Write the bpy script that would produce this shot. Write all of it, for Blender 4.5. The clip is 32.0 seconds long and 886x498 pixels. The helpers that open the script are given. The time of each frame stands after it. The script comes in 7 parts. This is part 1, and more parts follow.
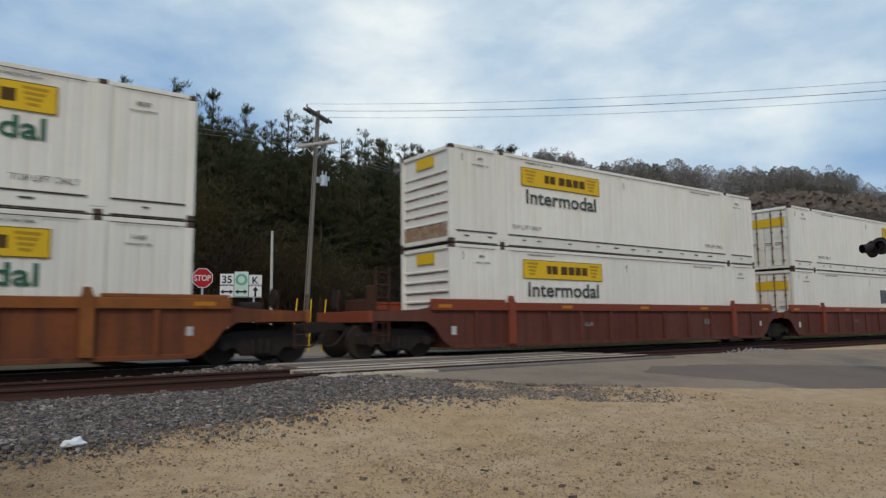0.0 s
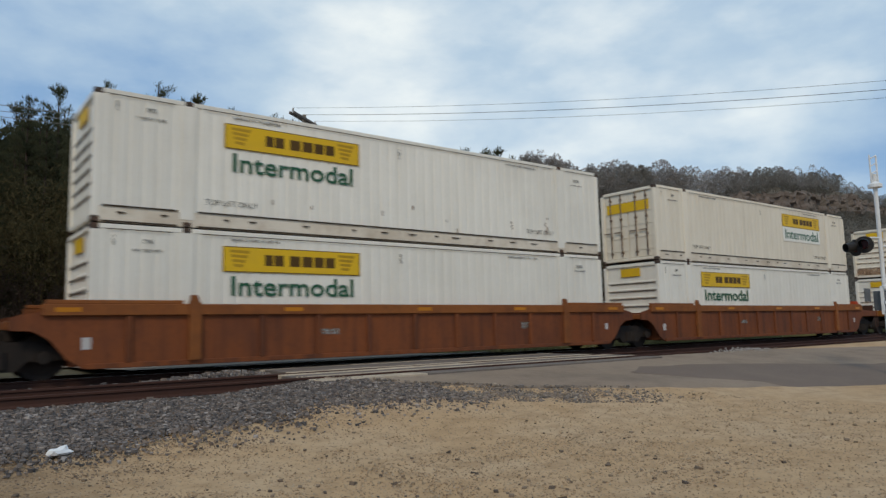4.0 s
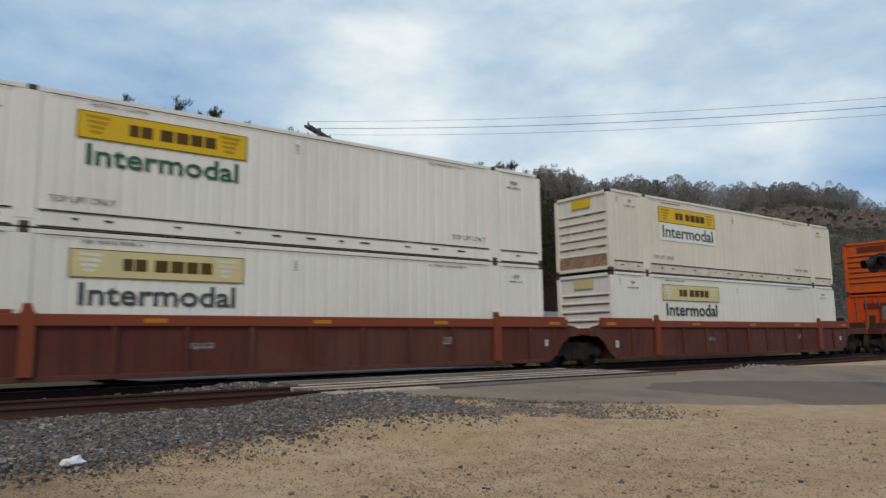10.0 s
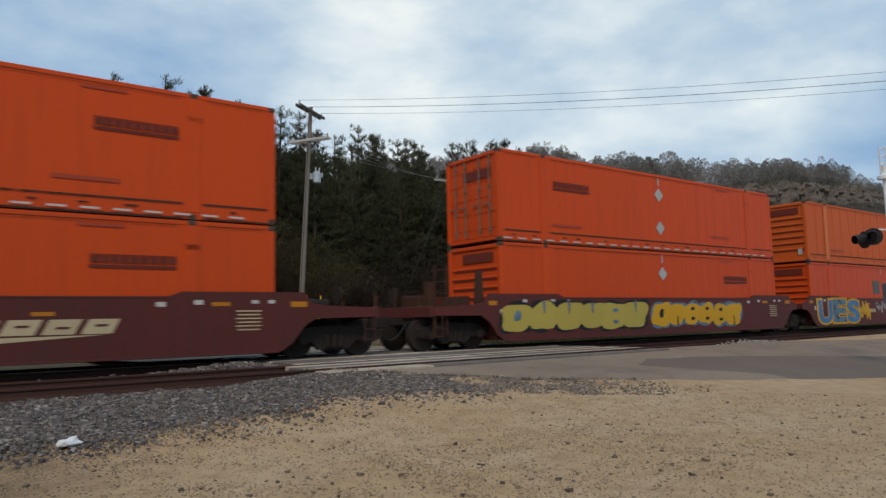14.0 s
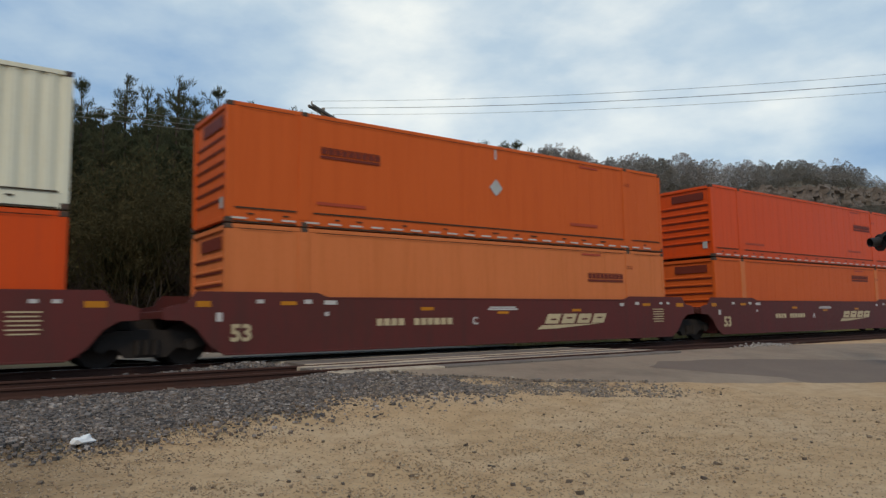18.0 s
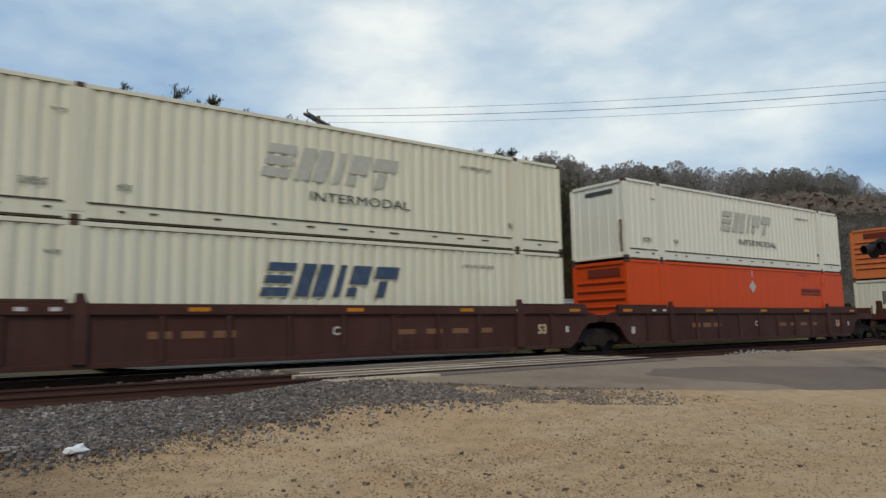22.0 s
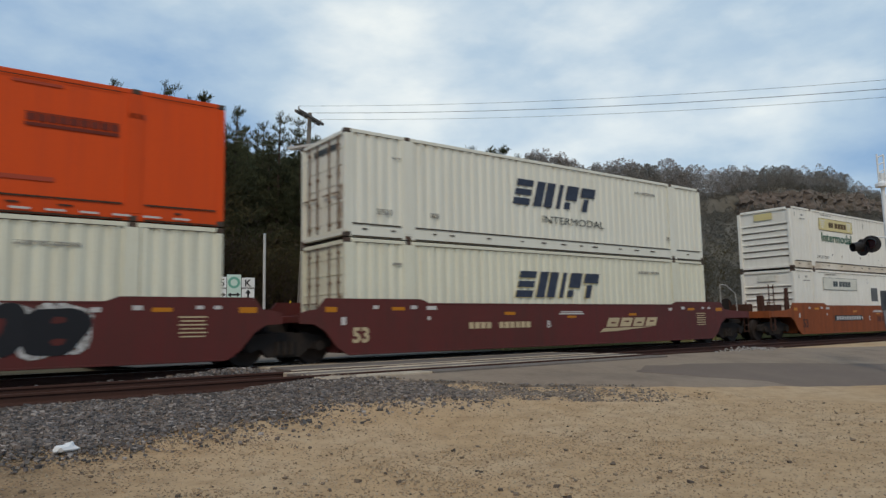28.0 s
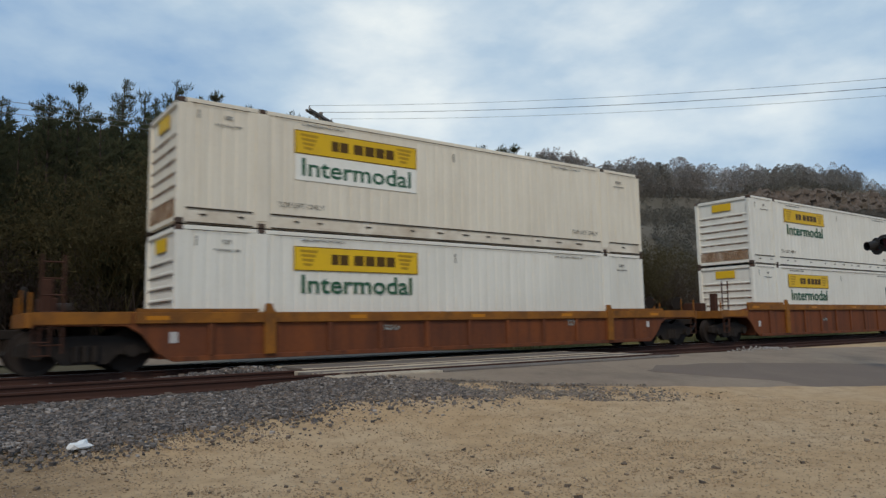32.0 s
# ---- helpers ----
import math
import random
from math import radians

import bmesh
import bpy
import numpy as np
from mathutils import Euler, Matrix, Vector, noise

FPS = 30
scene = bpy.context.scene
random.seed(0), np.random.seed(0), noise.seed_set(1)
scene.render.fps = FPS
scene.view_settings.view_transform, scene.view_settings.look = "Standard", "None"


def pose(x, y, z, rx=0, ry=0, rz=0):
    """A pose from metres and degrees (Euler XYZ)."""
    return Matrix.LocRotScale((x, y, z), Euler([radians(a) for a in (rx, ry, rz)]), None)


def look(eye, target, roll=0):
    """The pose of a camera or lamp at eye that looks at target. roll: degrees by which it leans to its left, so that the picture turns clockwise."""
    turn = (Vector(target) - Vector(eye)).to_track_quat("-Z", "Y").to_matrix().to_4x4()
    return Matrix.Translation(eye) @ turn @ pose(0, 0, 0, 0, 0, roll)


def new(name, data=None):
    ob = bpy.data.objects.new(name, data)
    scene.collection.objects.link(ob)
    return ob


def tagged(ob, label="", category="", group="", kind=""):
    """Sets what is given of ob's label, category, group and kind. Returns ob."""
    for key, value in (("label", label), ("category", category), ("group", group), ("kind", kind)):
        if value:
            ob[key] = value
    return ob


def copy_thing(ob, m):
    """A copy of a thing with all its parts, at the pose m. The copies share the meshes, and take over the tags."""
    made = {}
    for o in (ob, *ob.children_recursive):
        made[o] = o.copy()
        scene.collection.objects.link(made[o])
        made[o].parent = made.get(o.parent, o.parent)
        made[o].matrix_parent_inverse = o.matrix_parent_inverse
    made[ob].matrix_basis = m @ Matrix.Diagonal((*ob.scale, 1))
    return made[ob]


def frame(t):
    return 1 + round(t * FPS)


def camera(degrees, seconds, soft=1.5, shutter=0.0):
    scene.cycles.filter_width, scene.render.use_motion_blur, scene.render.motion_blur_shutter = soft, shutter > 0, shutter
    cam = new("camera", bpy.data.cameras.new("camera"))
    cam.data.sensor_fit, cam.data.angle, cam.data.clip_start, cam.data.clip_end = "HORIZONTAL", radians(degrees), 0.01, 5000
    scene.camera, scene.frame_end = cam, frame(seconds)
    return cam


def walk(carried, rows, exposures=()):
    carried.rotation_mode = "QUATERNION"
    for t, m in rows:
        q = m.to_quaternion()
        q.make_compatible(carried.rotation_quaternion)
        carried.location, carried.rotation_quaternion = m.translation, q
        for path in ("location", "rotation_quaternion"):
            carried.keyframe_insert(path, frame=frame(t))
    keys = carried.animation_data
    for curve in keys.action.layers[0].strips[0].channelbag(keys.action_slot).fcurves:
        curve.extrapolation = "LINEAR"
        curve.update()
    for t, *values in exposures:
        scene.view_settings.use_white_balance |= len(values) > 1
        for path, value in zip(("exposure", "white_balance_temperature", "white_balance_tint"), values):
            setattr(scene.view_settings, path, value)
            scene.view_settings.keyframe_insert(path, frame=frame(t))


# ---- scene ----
cam = camera(65.0, 32.0, soft=1.4, shutter=0.14)
# seconds, yaw, pitch, roll of the hand-held camera, which stays on one spot
TURNS = [
    (0, -36.43, 6.16, 0.56),
    (0.5, -36.22, 6.11, 0.53),
    (1, -36.34, 6.29, 0.72),
    (1.5, -36.34, 6.23, 0.91),
    (2, -36.88, 6.35, 1.11),
    (2.5, -37.26, 6.12, 1.23),
    (4.5, -37.39, 6.51, 1.24),
    (5, -37.15, 6.71, 0.97),
    (5.5, -37.15, 6.80, 1.01),
    (6, -37.02, 6.86, 1.05),
    (6.5, -36.63, 7.04, 0.91),
    (7, -36.61, 7.04, 0.94),
    (7.5, -36.50, 7.08, 1.17),
    (8, -36.49, 6.87, 1.13),
    (8.5, -36.80, 7.34, 0.96),
    (9, -36.62, 7.88, 0.81),
    (9.5, -36.60, 7.88, 0.63),
    (10, -36.34, 7.52, 0.70),
    (10.5, -36.08, 7.29, 0.81),
    (11, -36.56, 7.41, 1.07),
    (11.5, -36.89, 7.23, 0.47),
    (12, -37.35, 6.64, 0.79),
    (12.5, -37.82, 6.05, 0.81),
    (13, -37.45, 5.74, 1.24),
    (13.5, -37.05, 5.64, 1.28),
    (15.5, -36.36, 5.98, 1.40),
    (16, -36.19, 5.66, 1.57),
    (16.5, -36.17, 5.49, 1.52),
    (17, -36.12, 5.56, 1.21),
    (17.5, -36.14, 5.61, 1.00),
    (18, -35.92, 5.86, 0.87),
    (18.5, -35.90, 5.80, 1.19),
    (19, -35.91, 6.22, 1.12),
    (19.5, -35.47, 6.49, 0.87),
    (20, -35.56, 6.64, 0.73),
    (20.5, -35.86, 6.44, 0.74),
    (21, -35.94, 6.39, 0.61),
    (21.5, -36.13, 6.55, 0.88),
    (22, -36.29, 6.49, 0.98),
    (22.5, -36.96, 6.55, 0.98),
    (23, -37.32, 6.41, 0.83),
    (23.5, -37.10, 6.37, 0.52),
    (24, -36.84, 6.39, 0.41),
    (24.5, -36.94, 6.51, 0.42),
    (26.5, -36.87, 5.99, 1.01),
    (27, -36.91, 5.97, 1.44),
    (27.5, -37.20, 6.50, 1.21),
    (28, -36.96, 6.26, 1.04),
    (28.5, -36.91, 6.35, 1.18),
    (29, -36.88, 6.22, 1.30),
    (29.5, -36.90, 6.02, 1.21),
    (30, -36.73, 6.09, 0.95),
    (30.5, -36.54, 6.16, 0.94),
    (31, -36.48, 6.09, 0.96),
    (31.5, -36.35, 6.12, 0.85),
    (32, -36.10, 6.20, 0.96),
]
EYE = (0.0, 0.0, 0.9)
TINT = [(0.0, 0.09, 6540, 10), (13.0, 0.09, 6580, 10), (16.0, 0.12, 6720, 10), (22.0, 0.13, 6810, 10), (24.5, 0.11, 6700, 10), (29.0, 0.08, 6600, 10), (32.0, 0.05, 6520, 10)]
walk(cam, [(t, pose(*EYE, 90 + p, r, y)) for t, y, p, r in TURNS], TINT)

# ---- light: bright overcast sky ----
CLOUD = 1.0


def make_world():
    world = bpy.data.worlds.new("overcast_sky")
    scene.world = world
    world.use_nodes = True
    nt = world.node_tree
    nt.nodes.clear()
    N, L = nt.nodes.new, nt.links.new
    out = N("ShaderNodeOutputWorld")
    sky = N("ShaderNodeTexSky")
    sky.sky_type, sky.sun_disc = "NISHITA", False
    sky.sun_elevation, sky.sun_rotation = radians(43), radians(222)
    sky.air_density, sky.dust_density = 1.0, 2.0
    blue = N("ShaderNodeBackground")
    blue.inputs["Strength"].default_value = 0.10
    L(sky.outputs["Color"], blue.inputs["Color"])
    coord = N("ShaderNodeTexCoord")

    def fbm(scale, detail, rough, stretch, place):
        mp, tx = N("ShaderNodeMapping"), N("ShaderNodeTexNoise")
        mp.inputs["Scale"].default_value, mp.inputs["Location"].default_value = stretch, place
        L(coord.outputs["Generated"], mp.inputs["Vector"])
        tx.inputs["Scale"].default_value, tx.inputs["Detail"].default_value, tx.inputs["Roughness"].default_value = scale, detail, rough
        L(mp.outputs["Vector"], tx.inputs["Vector"])
        return tx.outputs["Fac"]

    def fit(value, a, b, c, d, smooth=True):
        r = N("ShaderNodeMapRange")
        r.interpolation_type = "SMOOTHSTEP" if smooth else "LINEAR"
        for k, v in zip(("From Min", "From Max", "To Min", "To Max"), (a, b, c, d)):
            r.inputs[k].default_value = v
        L(value, r.inputs["Value"])
        return r.outputs["Result"]

    def calc(op, a, b):
        m = N("ShaderNodeMath")
        m.operation = op
        for k, v in enumerate((a, b)):
            if isinstance(v, (int, float)):
                m.inputs[k].default_value = v
            else:
                L(v, m.inputs[k])
        return m.outputs[0]

    # a bright bank of cloud over the tracks, greyer and bluer wisps elsewhere
    dot = N("ShaderNodeVectorMath")
    dot.operation = "DOT_PRODUCT"
    L(coord.outputs["Generated"], dot.inputs[0])
    dot.inputs[1].default_value = Vector((math.sin(radians(46)), math.cos(radians(46)), 0.34)).normalized()
    bank = fit(dot.outputs["Value"], 0.86, 0.997, -0.04, 0.56)
    wisps = fbm(2.3, 8, 0.55, (1.0, 1.0, 2.4), (0.35, 0.1, 0.2))
    puffs = fbm(5.2, 7, 0.5, (1.0, 1.0, 2.0), (1.7, 0.4, 0.9))
    thick = calc("ADD", calc("ADD", fit(wisps, 0.30, 0.72, -0.20, 0.46, False), fit(puffs, 0.38, 0.66, -0.14, 0.18, False)), bank)
    tint = N("ShaderNodeValToRGB")
    ramp_ = tint.color_ramp
    ramp_.elements[0].position, ramp_.elements[0].color = 0.0, (0.24, 0.40, 0.63, 1)
    ramp_.elements[1].position, ramp_.elements[1].color = 0.92, (0.92, 0.97, 0.95, 1)
    e = ramp_.elements.new(0.42)
    e.color = (0.48, 0.62, 0.75, 1)
    L(thick, tint.inputs["Fac"])
    cloud = N("ShaderNodeBackground")
    cloud.inputs["Strength"].default_value = CLOUD
    L(tint.outputs["Color"], cloud.inputs["Color"])
    mix = N("ShaderNodeMixShader")
    mix.inputs["Fac"].default_value = 0.88
    L(blue.outputs["Background"], mix.inputs[1])
    L(cloud.outputs["Background"], mix.inputs[2])
    L(mix.outputs["Shader"], out.inputs["Surface"])


make_world()
sun = new("sun", bpy.data.lights.new("sun", "SUN"))
sun.data.energy, sun.data.angle, sun.data.color = 1.3, radians(16), (1.0, 0.87, 0.68)
sun.matrix_world = look((-30, -33, 42), (0, 0, 0))

# ---- materials ----
MATS = {}


def mat(name, color, rough=0.6, metal=0.0, dirt=None, amount=0.3, scale=3.0, streak=False, bump=0.0, bump_scale=30.0,
        vary=0.06, second=None, second_scale=0.4, second_amount=0.5):
    """Procedural surface: base colour, broad patches, fine dirt or rain streaks, small bumps, a little change per object."""
    if name in MATS:
        return MATS[name]
    m = bpy.data.materials.new(name)
    MATS[name] = m
    m.use_nodes = True
    nt = m.node_tree
    N, L = nt.nodes.new, nt.links.new
    bsdf = nt.nodes["Principled BSDF"]
    bsdf.inputs["Metallic"].default_value = metal
    bsdf.inputs["Specular IOR Level"].default_value = 0.15
    coord, info = N("ShaderNodeTexCoord"), N("ShaderNodeObjectInfo")
    shift = N("ShaderNodeVectorMath")
    shift.operation = "MULTIPLY_ADD"
    rnd = N("ShaderNodeCombineXYZ")
    for i in range(3):
        L(info.outputs["Random"], rnd.inputs[i])
    L(rnd.outputs[0], shift.inputs[0])
    shift.inputs[1].default_value = (37.0, 19.0, 11.0)
    L(coord.outputs["Object"], shift.inputs[2])
    last = N("ShaderNodeHueSaturation")
    last.inputs["Color"].default_value = (*color, 1)
    span = N("ShaderNodeMapRange")
    span.inputs["To Min"].default_value, span.inputs["To Max"].default_value = 1 - vary, 1 + vary
    L(info.outputs["Random"], span.inputs["Value"])
    L(span.outputs[0], last.inputs["Value"])
    col = last.outputs["Color"]

    def blend(col, other, sc, amt, lo, hi, vec=None):
        tex = N("ShaderNodeTexNoise")
        tex.inputs["Scale"].default_value, tex.inputs["Detail"].default_value, tex.inputs["Roughness"].default_value = sc, 6, 0.62
        L(vec or shift.outputs[0], tex.inputs["Vector"])
        r = N("ShaderNodeMapRange")
        r.inputs["From Min"].default_value, r.inputs["From Max"].default_value = lo, hi
        r.inputs["To Max"].default_value = amt
        L(tex.outputs["Fac"], r.inputs["Value"])
        mx = N("ShaderNodeMix")
        mx.data_type = "RGBA"
        L(r.outputs[0], mx.inputs["Factor"])
        L(col, mx.inputs["A"])
        mx.inputs["B"].default_value = (*other, 1)
        return mx.outputs["Result"]

    if second:
        col = blend(col, second, second_scale, second_amount, 0.42, 0.62)
    if dirt:
        vec = None
        if streak:
            mp = N("ShaderNodeMapping")
            mp.inputs["Scale"].default_value = (2.2, 2.2, 0.16)
            L(shift.outputs[0], mp.inputs["Vector"])
            vec = mp.outputs[0]
        col = blend(col, dirt, scale, amount, 0.45, 0.78, vec)
        col = blend(col, dirt, scale * 6, amount * 0.5, 0.5, 0.8)
    L(col, bsdf.inputs["Base Color"])
    tex = N("ShaderNodeTexNoise")
    tex.inputs["Scale"].default_value, tex.inputs["Detail"].default_value = bump_scale * 0.3, 4
    L(shift.outputs[0], tex.inputs["Vector"])
    rr = N("ShaderNodeMapRange")
    rr.inputs["To Min"].default_value, rr.inputs["To Max"].default_value = max(0.05, rough - 0.14), min(1, rough + 0.14)
    L(tex.outputs["Fac"], rr.inputs["Value"])
    L(rr.outputs[0], bsdf.inputs["Roughness"])
    if bump:
        t2 = N("ShaderNodeTexNoise")
        t2.inputs["Scale"].default_value, t2.inputs["Detail"].default_value = bump_scale, 5
        L(shift.outputs[0], t2.inputs["Vector"])
        b = N("ShaderNodeBump")
        b.inputs["Strength"].default_value, b.inputs["Distance"].default_value = 0.8, bump
        L(t2.outputs["Fac"], b.inputs["Height"])
        L(b.outputs[0], bsdf.inputs["Normal"])
    return m


def island_mat(name, tones, rough=0.92):
    """Loose stones: a tone for each piece."""
    m = bpy.data.materials.new(name)
    m.use_nodes = True
    nt = m.node_tree
    N, L = nt.nodes.new, nt.links.new
    geo, ramp_, tex, mx = N("ShaderNodeNewGeometry"), N("ShaderNodeValToRGB"), N("ShaderNodeTexNoise"), N("ShaderNodeMix")
    el = ramp_.color_ramp.elements
    for i, c in enumerate(tones):
        e = el[i] if i < 2 else el.new(1.0)
        e.color = (*c, 1)
    for i, e in enumerate(el):
        e.position = i / (len(tones) - 1)
    for e, c in zip(el, tones):
        e.color = (*c, 1)
    L(geo.outputs["Random Per Island"], ramp_.inputs["Fac"])
    tex.inputs["Scale"].default_value = 40
    mx.data_type, mx.blend_type = "RGBA", "MULTIPLY"
    mx.inputs["Factor"].default_value = 0.6
    L(ramp_.outputs["Color"], mx.inputs["A"])
    L(tex.outputs["Fac"], mx.inputs["B"])
    br = N("ShaderNodeBrightContrast")
    br.inputs["Bright"].default_value = 0.02
    L(mx.outputs["Result"], br.inputs["Color"])
    L(br.outputs["Color"], nt.nodes["Principled BSDF"].inputs["Base Color"])
    nt.nodes["Principled BSDF"].inputs["Roughness"].default_value = rough
    return m


def patchy(name, color, cover=0.5, streak=True, rough=0.8, scale=5.0, soft=0.14, most=1.0):
    """Rust, worn print or thin spray: the coat is broken up and lets what lies under it show."""
    m = mat(name, color, rough, dirt=tuple(c * 0.6 for c in color), amount=0.5, scale=scale)
    nt = m.node_tree
    N, L = nt.nodes.new, nt.links.new
    coord, mp, tex, rg = N("ShaderNodeTexCoord"), N("ShaderNodeMapping"), N("ShaderNodeTexNoise"), N("ShaderNodeMapRange")
    info, add = N("ShaderNodeObjectInfo"), N("ShaderNodeVectorMath")
    mp.inputs["Scale"].default_value = (2.0, 2.0, 0.35) if streak else (1, 1, 1)
    L(coord.outputs["Object"], mp.inputs["Vector"])
    L(mp.outputs[0], add.inputs[0])
    sc = N("ShaderNodeMath")
    sc.operation = "MULTIPLY"
    sc.inputs[1].default_value = 40.0
    L(info.outputs["Random"], sc.inputs[0])
    L(sc.outputs[0], add.inputs[1])
    tex.inputs["Scale"].default_value, tex.inputs["Detail"].default_value, tex.inputs["Roughness"].default_value = scale, 6, 0.65
    L(add.outputs[0], tex.inputs["Vector"])
    rg.inputs["From Min"].default_value, rg.inputs["From Max"].default_value = 0.5 + (0.5 - cover) * 0.5 - soft, 0.5 + (0.5 - cover) * 0.5 + soft
    rg.inputs["To Max"].default_value = most
    L(tex.outputs["Fac"], rg.inputs["Value"])
    L(rg.outputs[0], nt.nodes["Principled BSDF"].inputs["Alpha"])
    return m


GRIME, RUST = (0.16, 0.13, 0.10), (0.20, 0.075, 0.03)
def soil_and_falloff(m, centre, reach, color, amount):
    """Dark soil washed out over the sand round a spot, with a ragged edge, and the lens's falloff painted in with it.
    """
    nt = m.node_tree
    N, L = nt.nodes.new, nt.links.new
    bsdf = nt.nodes["Principled BSDF"]
    base = bsdf.inputs["Base Color"].links[0].from_socket
    coord, dist, tex, add, rg, mx = N("ShaderNodeTexCoord"), N("ShaderNodeVectorMath"), N("ShaderNodeTexNoise"), N("ShaderNodeMath"), N("ShaderNodeMapRange"), N("ShaderNodeMix")
    dist.operation = "DISTANCE"
    L(coord.outputs["Object"], dist.inputs[0])
    dist.inputs[1].default_value = centre
    tex.inputs["Scale"].default_value, tex.inputs["Detail"].default_value, tex.inputs["Roughness"].default_value = 1.6, 8, 0.7
    L(coord.outputs["Object"], tex.inputs["Vector"])
    add.operation = "MULTIPLY_ADD"
    L(tex.outputs["Fac"], add.inputs[0])
    add.inputs[1].default_value = 3.4
    L(dist.outputs["Value"], add.inputs[2])
    rg.inputs["From Min"].default_value, rg.inputs["From Max"].default_value = reach + 1.7, 1.7 + reach * 0.3
    rg.inputs["To Max"].default_value = amount
    L(add.outputs[0], rg.inputs["Value"])
    mx.data_type = "RGBA"
    L(rg.outputs[0], mx.inputs["Factor"])
    L(base, mx.inputs["A"])
    mx.inputs["B"].default_value = (*color, 1)
    L(mx.outputs["Result"], bsdf.inputs["Base Color"])


def leafy(m, share=0.45):
    """Thin leaves and needles let part of the light through."""
    nt = m.node_tree
    N, L = nt.nodes.new, nt.links.new
    bsdf, out = nt.nodes["Principled BSDF"], nt.nodes["Material Output"]
    thin, mx = N("ShaderNodeBsdfTranslucent"), N("ShaderNodeMixShader")
    L(bsdf.inputs["Base Color"].links[0].from_socket, thin.inputs["Color"])
    mx.inputs["Fac"].default_value = share
    L(bsdf.outputs[0], mx.inputs[1])
    L(thin.outputs[0], mx.inputs[2])
    L(mx.outputs[0], out.inputs["Surface"])
    return m


sand_m = mat("sand", (0.462, 0.309, 0.168), 0.95, dirt=(0.26, 0.16, 0.08), amount=0.7, scale=3, bump=0.009, bump_scale=34, vary=0,
             second=(0.51, 0.375, 0.235), second_scale=0.55, second_amount=0.6)
# part brown soil, part the view's darker lower-left corner painted into the sand
soil_and_falloff(sand_m, (-0.6, 8.3, -0.6), 3.0, (0.17, 0.112, 0.062), 0.8)
earth_m = mat("dry_earth", (0.095, 0.072, 0.046), 0.95, dirt=(0.05, 0.042, 0.026), amount=0.6, scale=0.6, bump=0.05, bump_scale=6, vary=0,
              second=(0.11, 0.11, 0.05), second_scale=0.06, second_amount=0.7)
asphalt_m = mat("asphalt", (0.262, 0.197, 0.142), 0.92, dirt=(0.115, 0.088, 0.068), amount=0.6, scale=0.9, bump=0.006, bump_scale=60, vary=0,
                second=(0.30, 0.235, 0.17), second_scale=0.25, second_amount=0.6)
tar_m = mat("dark_asphalt_patch", (0.165, 0.125, 0.098), 0.92, dirt=(0.21, 0.16, 0.12), amount=0.6, scale=0.8, bump=0.005, bump_scale=60, vary=0)
ballast_m = mat("ballast_bed", (0.165, 0.145, 0.138), 0.95, dirt=(0.06, 0.055, 0.05), amount=0.7, scale=5, bump=0.04, bump_scale=18, vary=0)
stone_m = island_mat("ballast_stone", ((0.034, 0.028, 0.024), (0.120, 0.098, 0.085), (0.205, 0.175, 0.156), (0.19, 0.130, 0.090), (0.45, 0.39, 0.34)))
pebble_m = island_mat("pebble", ((0.07, 0.05, 0.035), (0.17, 0.115, 0.07), (0.30, 0.21, 0.13)))
rail_m = mat("rusty_rail", (0.075, 0.036, 0.026), 0.75, metal=0.2, dirt=(0.05, 0.03, 0.025), amount=0.6, scale=3, bump=0.002)
shiny_m = mat("polished_rail_head", (0.55, 0.55, 0.55), 0.35, metal=0.9, dirt=(0.2, 0.15, 0.12), amount=0.4, scale=2)
tie_m = mat("creosoted_tie", (0.06, 0.05, 0.042), 0.9, dirt=(0.12, 0.10, 0.08), amount=0.5, scale=4, bump=0.01, bump_scale=20)
plank_m = mat("pale_crossing_panel", (0.50, 0.415, 0.31), 0.85, dirt=(0.17, 0.125, 0.09), amount=0.75, scale=1.6, bump=0.006, bump_scale=30)
plank_d = mat("dark_crossing_panel", (0.17, 0.145, 0.125), 0.9, dirt=(0.08, 0.06, 0.05), amount=0.6, scale=1.6, bump=0.006, bump_scale=30)
wood_m = mat("weathered_pole_wood", (0.22, 0.19, 0.155), 0.9, dirt=(0.10, 0.085, 0.07), amount=0.6, scale=3, streak=True, bump=0.006)
arm_m = mat("grey_crossarm_wood", (0.16, 0.14, 0.12), 0.9, dirt=(0.07, 0.06, 0.05), amount=0.5, scale=5)
pale_m = mat("pale_post", (0.50, 0.48, 0.44), 0.75, dirt=(0.25, 0.23, 0.20), amount=0.4, scale=2)
galv_m = mat("galvanised_steel", (0.55, 0.57, 0.58), 0.42, metal=0.55, dirt=(0.35, 0.35, 0.34), amount=0.5, scale=3)
alu_m = mat("white_painted_mast", (0.72, 0.73, 0.72), 0.5, dirt=(0.4, 0.4, 0.38), amount=0.4, scale=3)
black_m = mat("black_metal", (0.026, 0.025, 0.026), 0.55, dirt=(0.05, 0.045, 0.04), amount=0.4, scale=4)
lens_m = mat("dark_red_lens", (0.10, 0.008, 0.008), 0.2)
wire_m = mat("cable", (0.05, 0.05, 0.055), 0.6)
wire_g = mat("weathered_cable", (0.20, 0.19, 0.17), 0.7)
porc_m = mat("porcelain", (0.45, 0.43, 0.40), 0.3)
sign_w = mat("sign_white", (0.78, 0.78, 0.76), 0.45, dirt=(0.5, 0.5, 0.46), amount=0.3, scale=4)
sign_k = mat("sign_black", (0.02, 0.02, 0.02), 0.5)
sign_r = mat("sign_red", (0.42, 0.02, 0.025), 0.4, dirt=(0.25, 0.03, 0.03), amount=0.3, scale=4)
